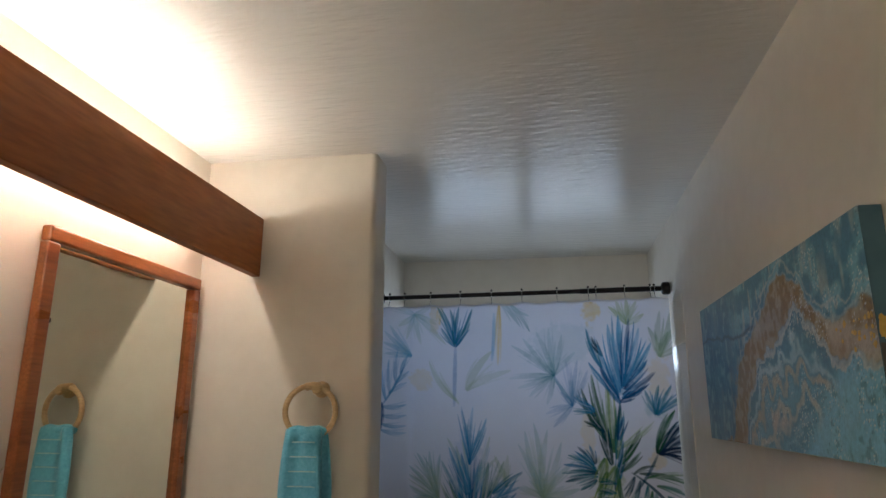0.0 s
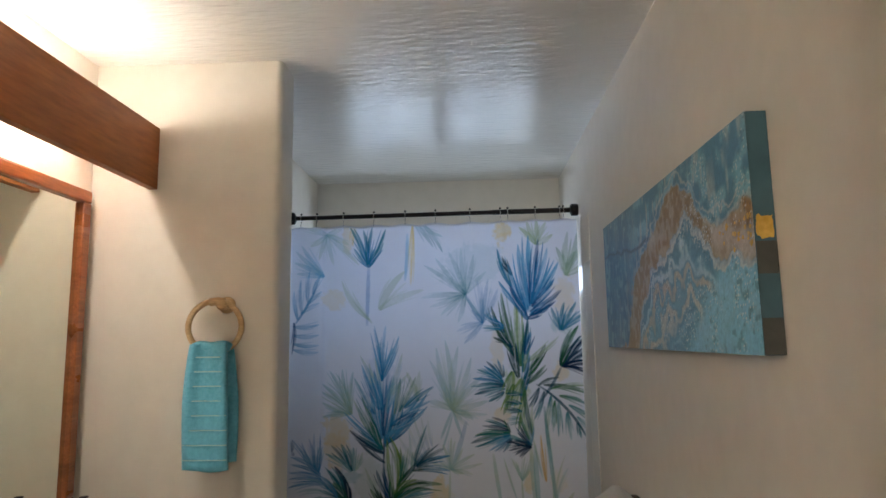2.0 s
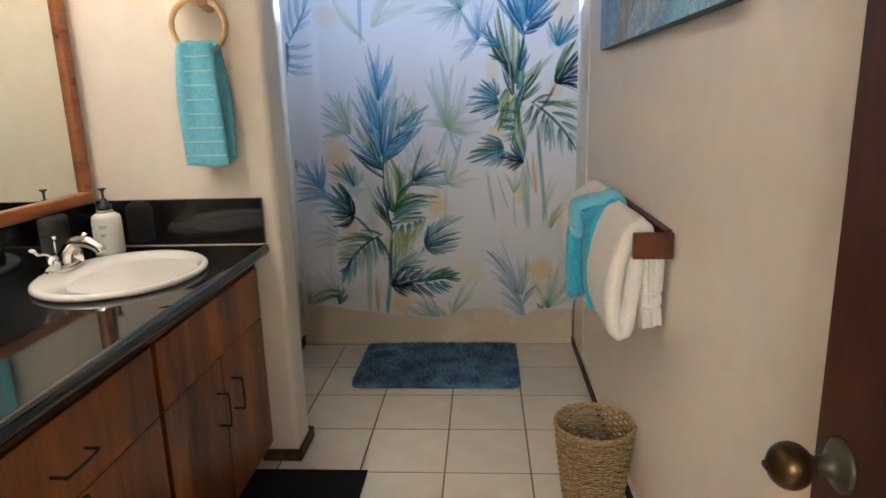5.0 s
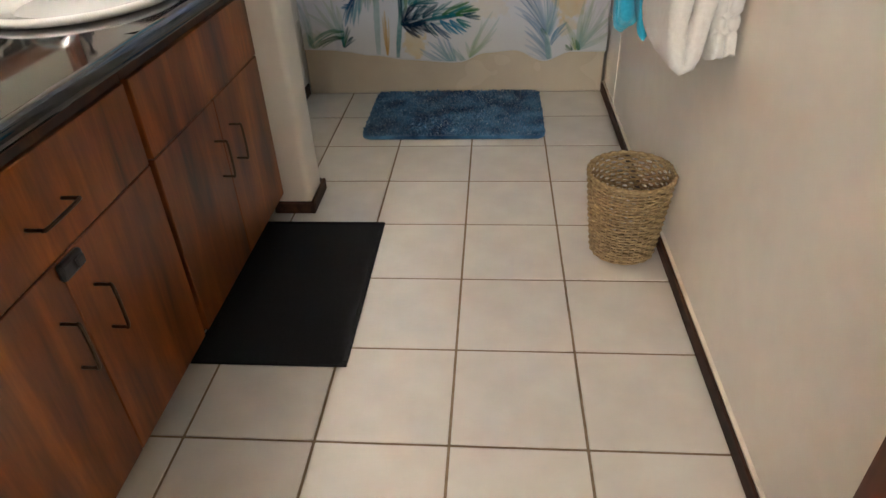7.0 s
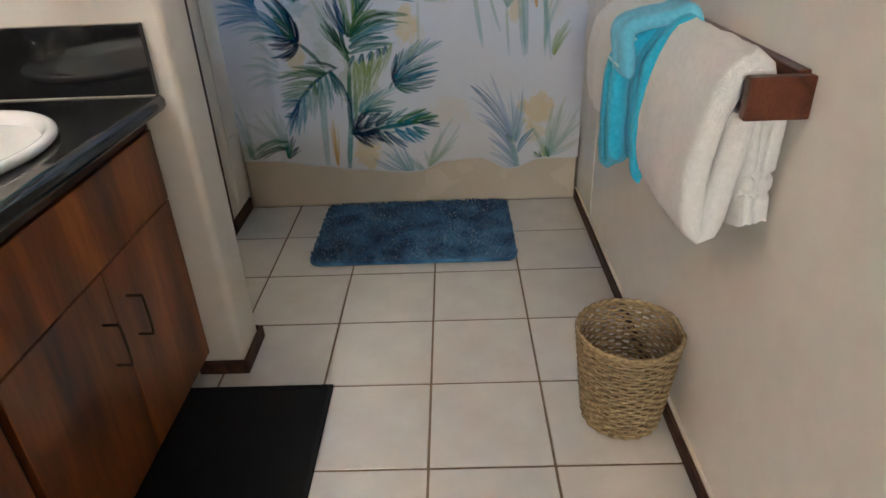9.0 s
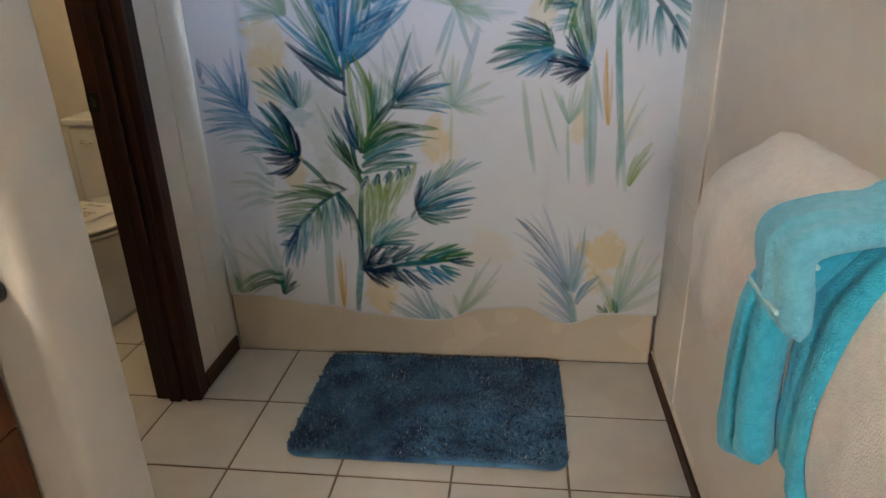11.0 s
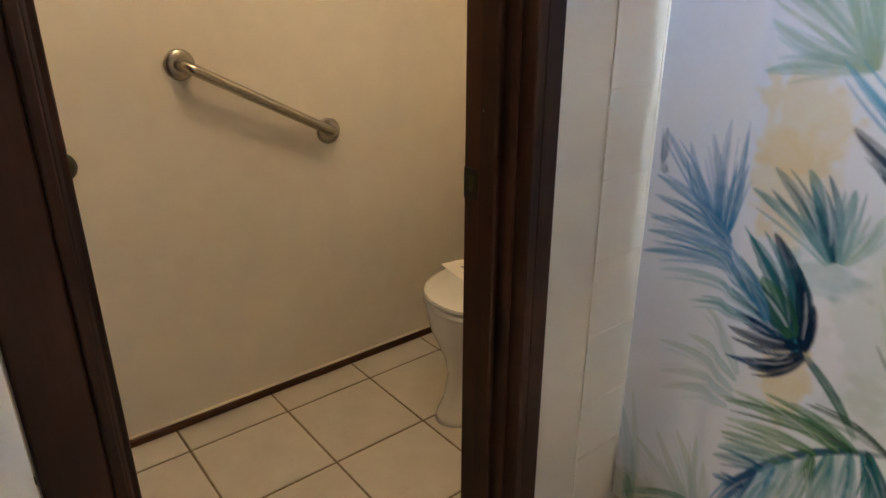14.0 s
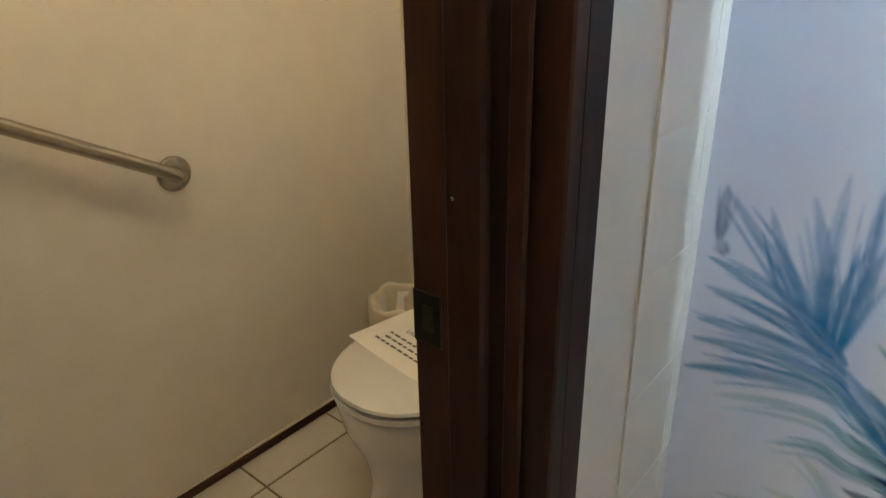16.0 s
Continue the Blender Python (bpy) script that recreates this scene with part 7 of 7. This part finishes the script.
leaf(0.225, 1.335, 0.150, 1.420, 0.0114, -0.1, "blue", "dteal", 0.85)
leaf(0.233, 1.340, 0.207, 1.425, 0.0113, -0.05, "dteal", "blue", 0.85)
leaf(0.235, 1.312, 0.138, 1.398, 0.0114, -0.1, "teal", "blue", 0.85)
leaf(0.396, 1.305, 0.638, 1.036, 0.0070, 0.18, "dteal", "dteal", 0.9, True)
leaf(0.432, 1.302, 0.657, 1.252, 0.0098, 0.12, "dgreen", "green", 0.78)
leaf(0.463, 1.282, 0.647, 1.294, 0.0084, 0.12, "green", "pgreen", 0.78)
leaf(0.506, 1.248, 0.661, 1.196, 0.0098, 0.1, "green", "teal", 0.78)
leaf(0.550, 1.203, 0.658, 1.135, 0.0097, 0.08, "teal", "green", 0.78)
leaf(0.587, 1.147, 0.662, 1.072, 0.0083, 0.05, "teal", "pteal", 0.78)
leaf(0.402, 1.299, 0.509, 1.337, 0.0084, 0.2, "dgreen", "dgreen", 0.78)
leaf(0.407, 1.288, 0.353, 1.193, 0.0112, 0.1, "dteal", "dteal", 0.78)
leaf(0.432, 1.271, 0.380, 1.137, 0.0112, 0.05, "dteal", "teal", 0.78)
leaf(0.465, 1.248, 0.440, 1.081, 0.0125, 0, "teal", "pgreen", 0.78)
leaf(0.500, 1.214, 0.495, 1.053, 0.0125, 0, "teal", "pteal", 0.78)
leaf(0.540, 1.169, 0.555, 1.036, 0.0125, 0, "teal", "pteal", 0.78)
leaf(0.586, 1.119, 0.605, 1.044, 0.0111, 0, "dteal", "teal", 0.78)
leaf(0.483, 1.225, 0.468, 1.073, 0.0111, 0, "green", "pteal", 0.78)
leaf(0.519, 1.393, 0.613, 1.590, 0.0198, 0.15, "dteal", "green", 0.9)
leaf(0.525, 1.393, 0.659, 1.538, 0.0225, 0.12, "navy", "dteal", 0.9)
leaf(0.525, 1.393, 0.676, 1.470, 0.0224, 0.1, "navy", "dteal", 0.9)
leaf(0.525, 1.393, 0.674, 1.403, 0.0168, 0.1, "navy", "navy", 0.9)
leaf(0.525, 1.391, 0.655, 1.353, 0.0112, 0.12, "navy", "navy", 0.9)
leaf(0.519, 1.393, 0.565, 1.500, 0.0141, 0.1, "dgreen", "green", 0.9)
leaf(0.522, 1.393, 0.402, 1.212, 0.0070, 0.1, "dteal", "dteal", 0.8, True)
leaf(0.525, 1.569, 0.481, 1.684, 0.0142, 0.05, "blue", "teal", 0.75)
leaf(0.525, 1.569, 0.544, 1.706, 0.0142, 0.05, "blue", "teal", 0.75)
leaf(0.528, 1.569, 0.606, 1.704, 0.0142, 0.05, "blue", "teal", 0.75)
leaf(0.533, 1.569, 0.666, 1.663, 0.0141, 0.05, "blue", "teal", 0.75)
leaf(0.287, 1.447, 0.181, 1.695, 0.0143, 0.1, "green", "dgreen", 0.85)
leaf(0.303, 1.419, 0.232, 1.763, 0.0171, 0.06, "dgreen", "green", 0.85)
leaf(0.320, 1.396, 0.306, 1.745, 0.0199, 0.03, "green", "lgreen", 0.85)
leaf(0.330, 1.367, 0.360, 1.629, 0.0170, -0.05, "green", "teal", 0.85)
leaf(0.335, 1.333, 0.447, 1.499, 0.0169, -0.1, "green", "dgreen", 0.85)
leaf(0.337, 1.410, 0.516, 1.541, 0.0113, -0.1, "pgreen", "pgreen", 0.85)
leaf(0.334, 1.305, 0.444, 1.400, 0.0141, -0.1, "dgreen", "green", 0.85)
leaf(0.244, 1.562, 0.155, 1.661, 0.0129, 0.1, "dteal", "teal", 0.85)
leaf(0.255, 1.516, 0.187, 1.540, 0.0100, 0.1, "dgreen", "dgreen", 0.85)
leaf(0.282, 1.487, 0.207, 1.574, 0.0128, 0.1, "dteal", "dgreen", 0.85)
leaf(0.307, 1.339, 0.269, 1.510, 0.0170, 0.05, "dgreen", "dteal", 0.85)
leaf(0.284, 1.791, 0.220, 1.985, 0.0145, 0.1, "teal", "blue", 0.85)
leaf(0.291, 1.849, 0.242, 1.949, 0.0116, 0.1, "dteal", "dteal", 0.85)
leaf(0.318, 1.227, 0.366, 1.452, 0.0141, 0, "dteal", "blue", 0.85)
leaf(0.344, 1.452, 0.375, 1.565, 0.0170, 0, "dblue", "blue", 0.85)
leaf(0.324, 1.333, 0.246, 1.185, 0.0197, 0, "lgreen", "green", 0.65)
leaf(0.283, 1.306, 0.229, 1.157, 0.0169, 0, "lgreen", "green", 0.65)
leaf(0.339, 1.277, 0.300, 1.082, 0.0140, 0, "lgreen", "green", 0.65)
leaf(0.279, 1.368, 0.248, 1.255, 0.0198, 0, "lgreen", "green", 0.65)
leaf(0.322, 1.255, 0.240, 1.261, 0.0098, -0.1, "teal", "dteal", 0.75)
leaf(0.320, 1.213, 0.239, 1.219, 0.0098, -0.1, "teal", "dteal", 0.75)
leaf(0.319, 1.176, 0.238, 1.183, 0.0098, -0.1, "teal", "dteal", 0.75)
leaf(0.364, 1.059, 0.329, 1.325, 0.0112, 0.05, "dteal", "green", 0.8, True)
# its blue crown
leaf(0.357, 1.646, 0.270, 1.908, 0.0173, 0.06, "blue", "sky", 0.85)
leaf(0.355, 1.657, 0.222, 1.821, 0.0143, 0.1, "sky", "blue", 0.85)
leaf(0.361, 1.675, 0.324, 2.006, 0.0201, 0.03, "blue", "sky", 0.85)
leaf(0.373, 1.694, 0.377, 2.051, 0.0202, 0, "blue", "sky", 0.85)
leaf(0.379, 1.703, 0.428, 2.032, 0.0173, 0, "blue", "dblue", 0.85)
leaf(0.388, 1.714, 0.473, 1.987, 0.0173, -0.05, "blue", "sky", 0.85)
leaf(0.388, 1.703, 0.527, 1.913, 0.0172, -0.08, "blue", "sky", 0.85)
leaf(0.387, 1.688, 0.502, 1.827, 0.0171, -0.08, "dblue", "blue", 0.85)
leaf(0.378, 1.660, 0.529, 1.769, 0.0199, -0.15, "blue", "dblue", 0.85)
leaf(0.372, 1.646, 0.493, 1.706, 0.0142, -0.15, "blue", "dblue", 0.85)
leaf(0.362, 1.623, 0.279, 1.797, 0.0200, 0.08, "blue", "dblue", 0.85)
leaf(0.365, 1.629, 0.444, 1.679, 0.0142, -0.1, "dblue", "dblue", 0.85)
leaf(0.362, 1.623, 0.324, 1.447, 0.0071, 0.05, "dteal", "dteal", 0.85, True)
leaf(0.242, 1.593, 0.143, 1.655, 0.0115, 0.08, "blue", "blue", 0.75)
leaf(0.242, 1.585, 0.136, 1.586, 0.0114, 0, "blue", "teal", 0.75)
# right wing of the first crown
leaf(-0.310, 1.169, -0.280, 1.345, 0.0144, -0.05, "pgreen", "teal", 0.75)
leaf(-0.287, 1.181, -0.202, 1.350, 0.0143, -0.05, "teal", "pgreen", 0.75)
leaf(-0.261, 1.197, -0.113, 1.298, 0.0143, 0.08, "blue", "teal", 0.75)
leaf(-0.282, 1.152, -0.131, 1.230, 0.0143, 0.08, "blue", "sky", 0.75)
leaf(-0.331, 1.113, -0.192, 1.174, 0.0143, 0.05, "blue", "dblue", 0.75)
leaf(-0.411, 1.170, -0.515, 1.348, 0.0144, 0.06, "blue", "pteal", 0.75)
leaf(-0.388, 1.190, -0.477, 1.411, 0.0144, 0.05, "blue", "sky", 0.75)
leaf(-0.374, 1.204, -0.416, 1.381, 0.0144, 0, "sky", "blue", 0.75)
leaf(-0.365, 1.218, -0.340, 1.381, 0.0144, 0, "blue", "pblue", 0.75)
leaf(-0.348, 1.175, -0.311, 1.346, 0.0143, 0, "sky", "pteal", 0.75)
leaf(0.389, 0.670, 0.377, 1.015, 0.0124, 0.02, "pteal", "pteal", 0.65, True)
leaf(0.490, 0.643, 0.429, 1.198, 0.0097, 0.03, "pteal", "teal", 0.6, True)


def curtain_sheet():
    """The hanging cloth, fine enough to carry its print, with folded hems."""
    cols, rows = 570, 720
    xs = CX0 + (CX1 - CX0) * np.arange(cols + 1) / cols
    top = np.array([top_z(x) for x in xs])
    hem = np.array([hem_z(x) for x in xs])
    v = np.arange(rows + 1)[:, None] / rows
    zz = top[None, :] + (hem - top)[None, :] * v
    xx = np.broadcast_to(xs[None, :], zz.shape)
    home = HOME[CURTAIN]
    co = np.stack((xx - home.x, fold_y(xx, zz) - home.y, zz - home.z), axis=-1)
    mesh = bpy.data.meshes.new("sheet")
    mesh.vertices.add(co.shape[0] * co.shape[1])
    mesh.vertices.foreach_set("co", co.astype(np.float32).ravel())
    n = cols + 1
    first = (np.arange(rows)[:, None] * n + np.arange(cols)[None, :]).ravel()
    quads = np.stack((first, first + n, first + n + 1, first + 1), axis=-1).astype(np.int32)
    mesh.loops.add(quads.size)
    mesh.loops.foreach_set("vertex_index", quads.ravel())
    mesh.polygons.add(len(quads))
    mesh.polygons.foreach_set("loop_start", np.arange(0, quads.size, 4, dtype=np.int32))
    mesh.update(calc_edges=True)
    mesh.shade_smooth()
    fi, fj = (xx - CX0) / PSTEP, (zz - PZ0) / PSTEP
    i, j = np.clip(fi.astype(int), 0, PW - 2), np.clip(fj.astype(int), 0, PH - 2)
    u, w = (fi - i)[:, :, None], (fj - j)[:, :, None]
    tone = (DYE[j, i] * (1 - u) + DYE[j, i + 1] * u) * (1 - w) + (DYE[j + 1, i] * (1 - u) + DYE[j + 1, i + 1] * u) * w
    rgba = np.concatenate((tone, np.ones(tone.shape[:2] + (1,))), axis=-1).astype(np.float32)
    mesh.color_attributes.new("print", "FLOAT_COLOR", "POINT").data.foreach_set("color", rgba.ravel())
    mesh.materials.append(cloth("printed_curtain_cloth", through_part=0.31, printed="print"))
    ob = new("sheet", mesh)
    ob.parent = CURTAIN
    tagged(ob, "white polyester with a watercolour palm print")
    plain = cloth("plain_hem_cloth", (0.72, 0.70, 0.67), 0.31)
    for v_, n_ in ((0.0, "top_hem"), (1.0, "bottom_hem")):
        row = []
        for k in range(211):
            x = CX0 + (CX1 - CX0) * k / 210
            z = top_z(x) if v_ == 0 else hem_z(x)
            row.append(Vector((x, fold_y(x, z) - 0.0012, z)))
        d = -0.010 if v_ == 0 else 0.006
        part(n_, loft([row, [p + Vector((0, 0, d)) for p in row]], closed=False), plain, CURTAIN)


curtain_sheet()


# ---- toilet room ----
def toilet():
    cx, y0 = -1.530, 3.400
    ob = thing("toilet", (cx, 3.75, 0), "white china toilet with the lid closed", "toilet")

    def egg(w, front, back, z, n=44, cx_=cx):
        ring = []
        for k in range(n):
            a = 2 * math.pi * k / n
            c, s = math.cos(a), math.sin(a)
            mid = front + (back - front) * 0.48
            yy = mid + (back - mid) * s if s > 0 else mid + (mid - front) * s
            ww = w * (abs(c) ** 0.88) * math.copysign(1, c)
            ring.append(Vector((cx_ + ww, yy, z)))
        return ring

    bowl = [egg(0.112, y0 + 0.005, 4.02, 0.0), egg(0.110, y0 + 0.010, 4.02, 0.02), egg(0.098, y0 + 0.035, 4.0, 0.06), egg(0.094, y0 + 0.055, 3.99, 0.15), egg(0.118, y0 + 0.045, 3.99, 0.21),
            egg(0.150, y0 + 0.026, 3.97, 0.26), egg(0.175, y0 + 0.010, 3.93, 0.305), egg(0.183, y0 + 0.004, 3.90, 0.35), egg(0.186, y0, 3.90, 0.375), egg(0.180, y0 + 0.006, 3.89, 0.384)]
    part("bowl", loft(bowl), CHINA, ob)
    seat = part("seat", loft([egg(0.138, y0 + 0.045, 3.86, 0.3845), egg(0.142, y0 + 0.041, 3.86, 0.392), egg(0.189, y0 - 0.006, 3.86, 0.393), egg(0.189, y0 - 0.006, 3.86, 0.405), egg(0.142, y0 + 0.041, 3.86, 0.4055)]), CHINA, ob)
    seat.data.set_sharp_from_angle(angle=radians(35))
    lid = part("lid", loft([egg(0.136, y0 + 0.047, 3.87, 0.4060), egg(0.140, y0 + 0.043, 3.87, 0.4150), egg(0.188, y0 - 0.005, 3.87, 0.416), egg(0.187, y0 - 0.004, 3.87, 0.425), egg(0.176, y0 + 0.010, 3.865, 0.431), egg(0.10, y0 + 0.10, 3.80, 0.435)]), CHINA, ob)
    lid.data.set_sharp_from_angle(angle=radians(35))
    tank = part("tank", box(cx - 0.225, cx + 0.225, 3.915, WC_Y1 - 0.015, 0.37, 0.72, 0.025, 3), CHINA, ob)
    part("tank_lid", box(cx - 0.235, cx + 0.235, 3.905, WC_Y1 - 0.012, 0.722, 0.755, 0.010, 2), CHINA, ob)
    part("flush_lever", tube([(cx - 0.15, 3.910, 0.66), (cx - 0.15, 3.895, 0.66), (cx - 0.09, 3.890, 0.655)], 0.006, 10), CHROME, tank, "chrome flush lever")


toilet()


def notice():
    """Printed sheet lying on the lid, with the words that can be read and bars for the rest."""
    ob = thing("paper_notice", (-1.57, 3.63, 0.437), "white printed paper notice lying on the lid", "paper")
    turn = Matrix.Translation((-1.570, 3.650, 0.4372)) @ Matrix.Rotation(radians(-9), 4, "Z")
    bm = bmesh.new()
    rows = []
    for j in range(9):
        rows.append([bm.verts.new(turn @ Vector((-0.14 + 0.28 * i / 12, -0.105 + 0.21 * j / 8, 0.004 * (abs(i - 6) / 6) ** 3))) for i in range(13)])
    for a, b in zip(rows, rows[1:]):
        for k in range(12):
            bm.faces.new((a[k], a[k + 1], b[k + 1], b[k]))
    sheet = part("sheet", bm, PAPER, ob)
    home = HOME[ob]
    for words, size, x, y in (("Please", 0.036, -0.035, 0.055), ("use b", 0.030, -0.06, 0.012)):
        cu = bpy.data.curves.new("words", "FONT")
        cu.body, cu.size = words, size
        tmp = bpy.data.objects.new("words", cu)
        mesh = bpy.data.meshes.new_from_object(tmp)
        bpy.data.objects.remove(tmp)
        for v in mesh.vertices:
            v.co = turn @ (v.co + Vector((x, y, 0.0022))) - home
        mesh.materials.append(INK)
        text = new("printed_words", mesh)
        text.parent = sheet
        tagged(text, "black printed words")
    for k, (a, b) in enumerate(((-0.085, 0.085), (-0.080, 0.075), (-0.095, 0.080))):
        y = -0.018 - 0.020 * k
        x, i = a, 0
        while x < b:
            w = 0.012 + 0.009 * ((i * 7 + k * 3) % 4) / 3
            bar = box(x, min(x + w, b), y, y + 0.0065, 0.0022, 0.0026)
            bar.transform(turn)
            part("text_bar", bar, INK, sheet, "unreadable printed word")
            x += w + 0.006
            i += 1


notice()


def waste_bin():
    cx, cy = -1.915, 3.965
    ob = thing("lined_waste_bin", (cx, cy, 0), "small waste bin with a pale plastic liner", "bin")
    part("bin", lathe([(0.078, 0.0), (0.082, 0.004), (0.100, 0.30), (0.097, 0.302), (0.080, 0.01)], 32, (cx, cy, 0), cap=False), PLASTIC, ob)
    rnd = random.Random(5)
    rings = []
    for r, z in ((0.085, 0.10), (0.094, 0.28), (0.099, 0.318), (0.106, 0.332), (0.112, 0.318), (0.111, 0.27), (0.108, 0.235)):
        rings.append([Vector((max(cx + (r + 0.004 * math.sin(9 * a + z * 40) + rnd.uniform(-0.002, 0.002)) * math.cos(a), WC_L + 0.003), cy + (r + 0.004 * math.sin(9 * a + z * 40) + rnd.uniform(-0.002, 0.002)) * math.sin(a), z + 0.008 * math.sin(5 * a) * (z > 0.25)))
                      for a in [2 * math.pi * k / 48 for k in range(48)]])
    part("liner", loft(rings, cap=False), LINER, ob, "crumpled pale plastic liner")


waste_bin()


def brush():
    x, y = -1.76, 4.06
    ob = thing("toilet_brush", (x, y, 0), "grey toilet brush standing in its holder", "toilet brush")
    part("holder", lathe([(0.045, 0), (0.048, 0.005), (0.040, 0.13), (0.036, 0.13), (0.034, 0.02)], 24, (x, y, 0)), CLAY, ob)
    part("stick", lathe([(0.008, 0.1), (0.007, 0.38), (0.014, 0.41), (0.015, 0.48), (0.008, 0.50)], 14, (x, y, 0)), CLAY, ob)


brush()


def grab_bar():
    a, b = Vector((WC_L, 2.915, 1.090)), Vector((WC_L, 3.345, 0.862))
    out = 0.052
    ob = thing("grab_bar", (WC_L, 3.13, 0.98), "slanted brushed steel grab bar on the wall", "grab bar")
    d = (b - a).normalized()
    o = Vector((out, 0, 0))
    pts = [a + Vector((0.004, 0, 0)), a + o * 0.55, a + o * 0.86 + d * 0.012, a + o + d * 0.035]
    pts += [a + o + d * ((b - a).length * t) for t in (0.25, 0.5, 0.75)]
    pts += [b + o - d * 0.035, b + o * 0.86 - d * 0.012, b + o * 0.55, b + Vector((0.004, 0, 0))]
    part("bar", tube(smooth_line(pts, 5), 0.0155, 16), STEEL, ob)
    for p in (a, b):
        part("flange", lathe([(0.041, 0.0005), (0.041, 0.005), (0.036, 0.010), (0.018, 0.012)], 32, p, "X"), STEEL, ob)


grab_bar()


def plant():
    x, y, z = -1.10, 1.05, 0.854
    ob = thing("grass_plant", (x, y, z), "small pot of thin dry grass blades on the counter", "plant")
    part("pot", lathe([(0.035, 0), (0.046, 0.004), (0.055, 0.10), (0.050, 0.10), (0.045, 0.09), (0.02, 0.085)], 28, (x, y, z)), CLAY, ob)
    rnd = random.Random(2)
    for k in range(34):
        a = rnd.uniform(0, 6.28)
        ln, lean = rnd.uniform(0.42, 0.68), rnd.uniform(0.04, 0.22)
        if math.cos(a) < 0:
            lean = min(lean, 0.07)
        pts = [(x + lean * math.cos(a) * t * t, y + lean * math.sin(a) * t * t, z + 0.085 + ln * (t - 0.14 * t * t)) for t in [i / 7 for i in range(8)]]
        part("grass_blade", tube(pts, lambda t: 0.0021 * (1 - t) + 0.0004, 5), GRASS, ob)


plant()


# ---- wall tiles of the tub alcove ----
def side_tiles():
    g, pitch, t = 0.0011, 0.1535, 0.0042
    mesh = None
    for name, x, s, y_edge in (("wall_tiling_west", WCX, 1, 3.235), ("wall_tiling_east", XR, -1, 3.06)):
        bed = solid(name, box(min(x, x + s * 0.0035), max(x, x + s * 0.0035), y_edge + 0.002, YB - 0.002, 0.376, 2.105), WGROUT, "cream glazed wall tiling of the tub alcove", "tiling")
        rows = 11
        y = YB - 0.003
        while y > y_edge + 0.01:
            ya = max(y - pitch + g, y_edge)
            for k in range(12):
                za, zb = 0.044 + pitch * k + g, 0.044 + pitch * (k + 1)
                if zb < 0.38 and ya > TUB_Y - 0.1:
                    continue
                if zb < 0.38:
                    continue
                za = max(za, 0.378)
                zb = min(zb, 2.105)
                if zb - za < 0.01:
                    continue
                part("tile", box(min(x + s * 0.003, x + s * t), max(x + s * 0.003, x + s * t), ya, y, za, zb, 0.0009, 1), WTILE, bed)
            y -= pitch
        # smooth trim down to the floor in front of the tub
        solid(name.replace("tiling", "trim"), box(min(x, x + s * 0.004), max(x, x + s * 0.004), y_edge + 0.003, TUB_Y - 0.003, 0.062, 0.374, 0.001, 1), WTILE, "smooth cream edge below the wall tiles", "trim")


side_tiles()


# ---- floor tiles ----
FLOOR = bpy.data.objects["floor"]


def floor_tiles():
    g, shared = 0.0035, {}
    xs = [P * k for k in range(-7, 4)]
    ys = [1.8 + P * k for k in range(-11, 9)]
    for i in range(len(xs) - 1):
        for j in range(len(ys) - 1):
            x0, x1, y0, y1 = xs[i] + g, xs[i + 1] - g, ys[j] + g, ys[j + 1] - g
            x0, x1 = max(x0, WC_L + 0.001), min(x1, XR - 0.001)
            y0, y1 = max(y0, -1.49), min(y1, WC_Y1 - 0.001)
            if x1 - x0 < 0.02 or y1 - y0 < 0.02 or (x1 < WC_IN - 0.2 and y1 < PIER_B - 0.06) or (x1 < XL and y1 < PIER_B):
                continue
            if y0 > TUB_Y + 0.05 and x0 > WCX:
                continue
            key = (round(x1 - x0, 4), round(y1 - y0, 4))
            if key not in shared:
                bm = box(0, key[0], 0, key[1], -0.003, 0.0, 0.0022, 2)
                mesh = bpy.data.meshes.new("tile")
                bm.to_mesh(mesh)
                bm.free()
                mesh.materials.append(TILE)
                shared[key] = mesh
            ob = new("tile", shared[key])
            ob.location = (x0, y0, 0)
            ob.parent = FLOOR


floor_tiles()
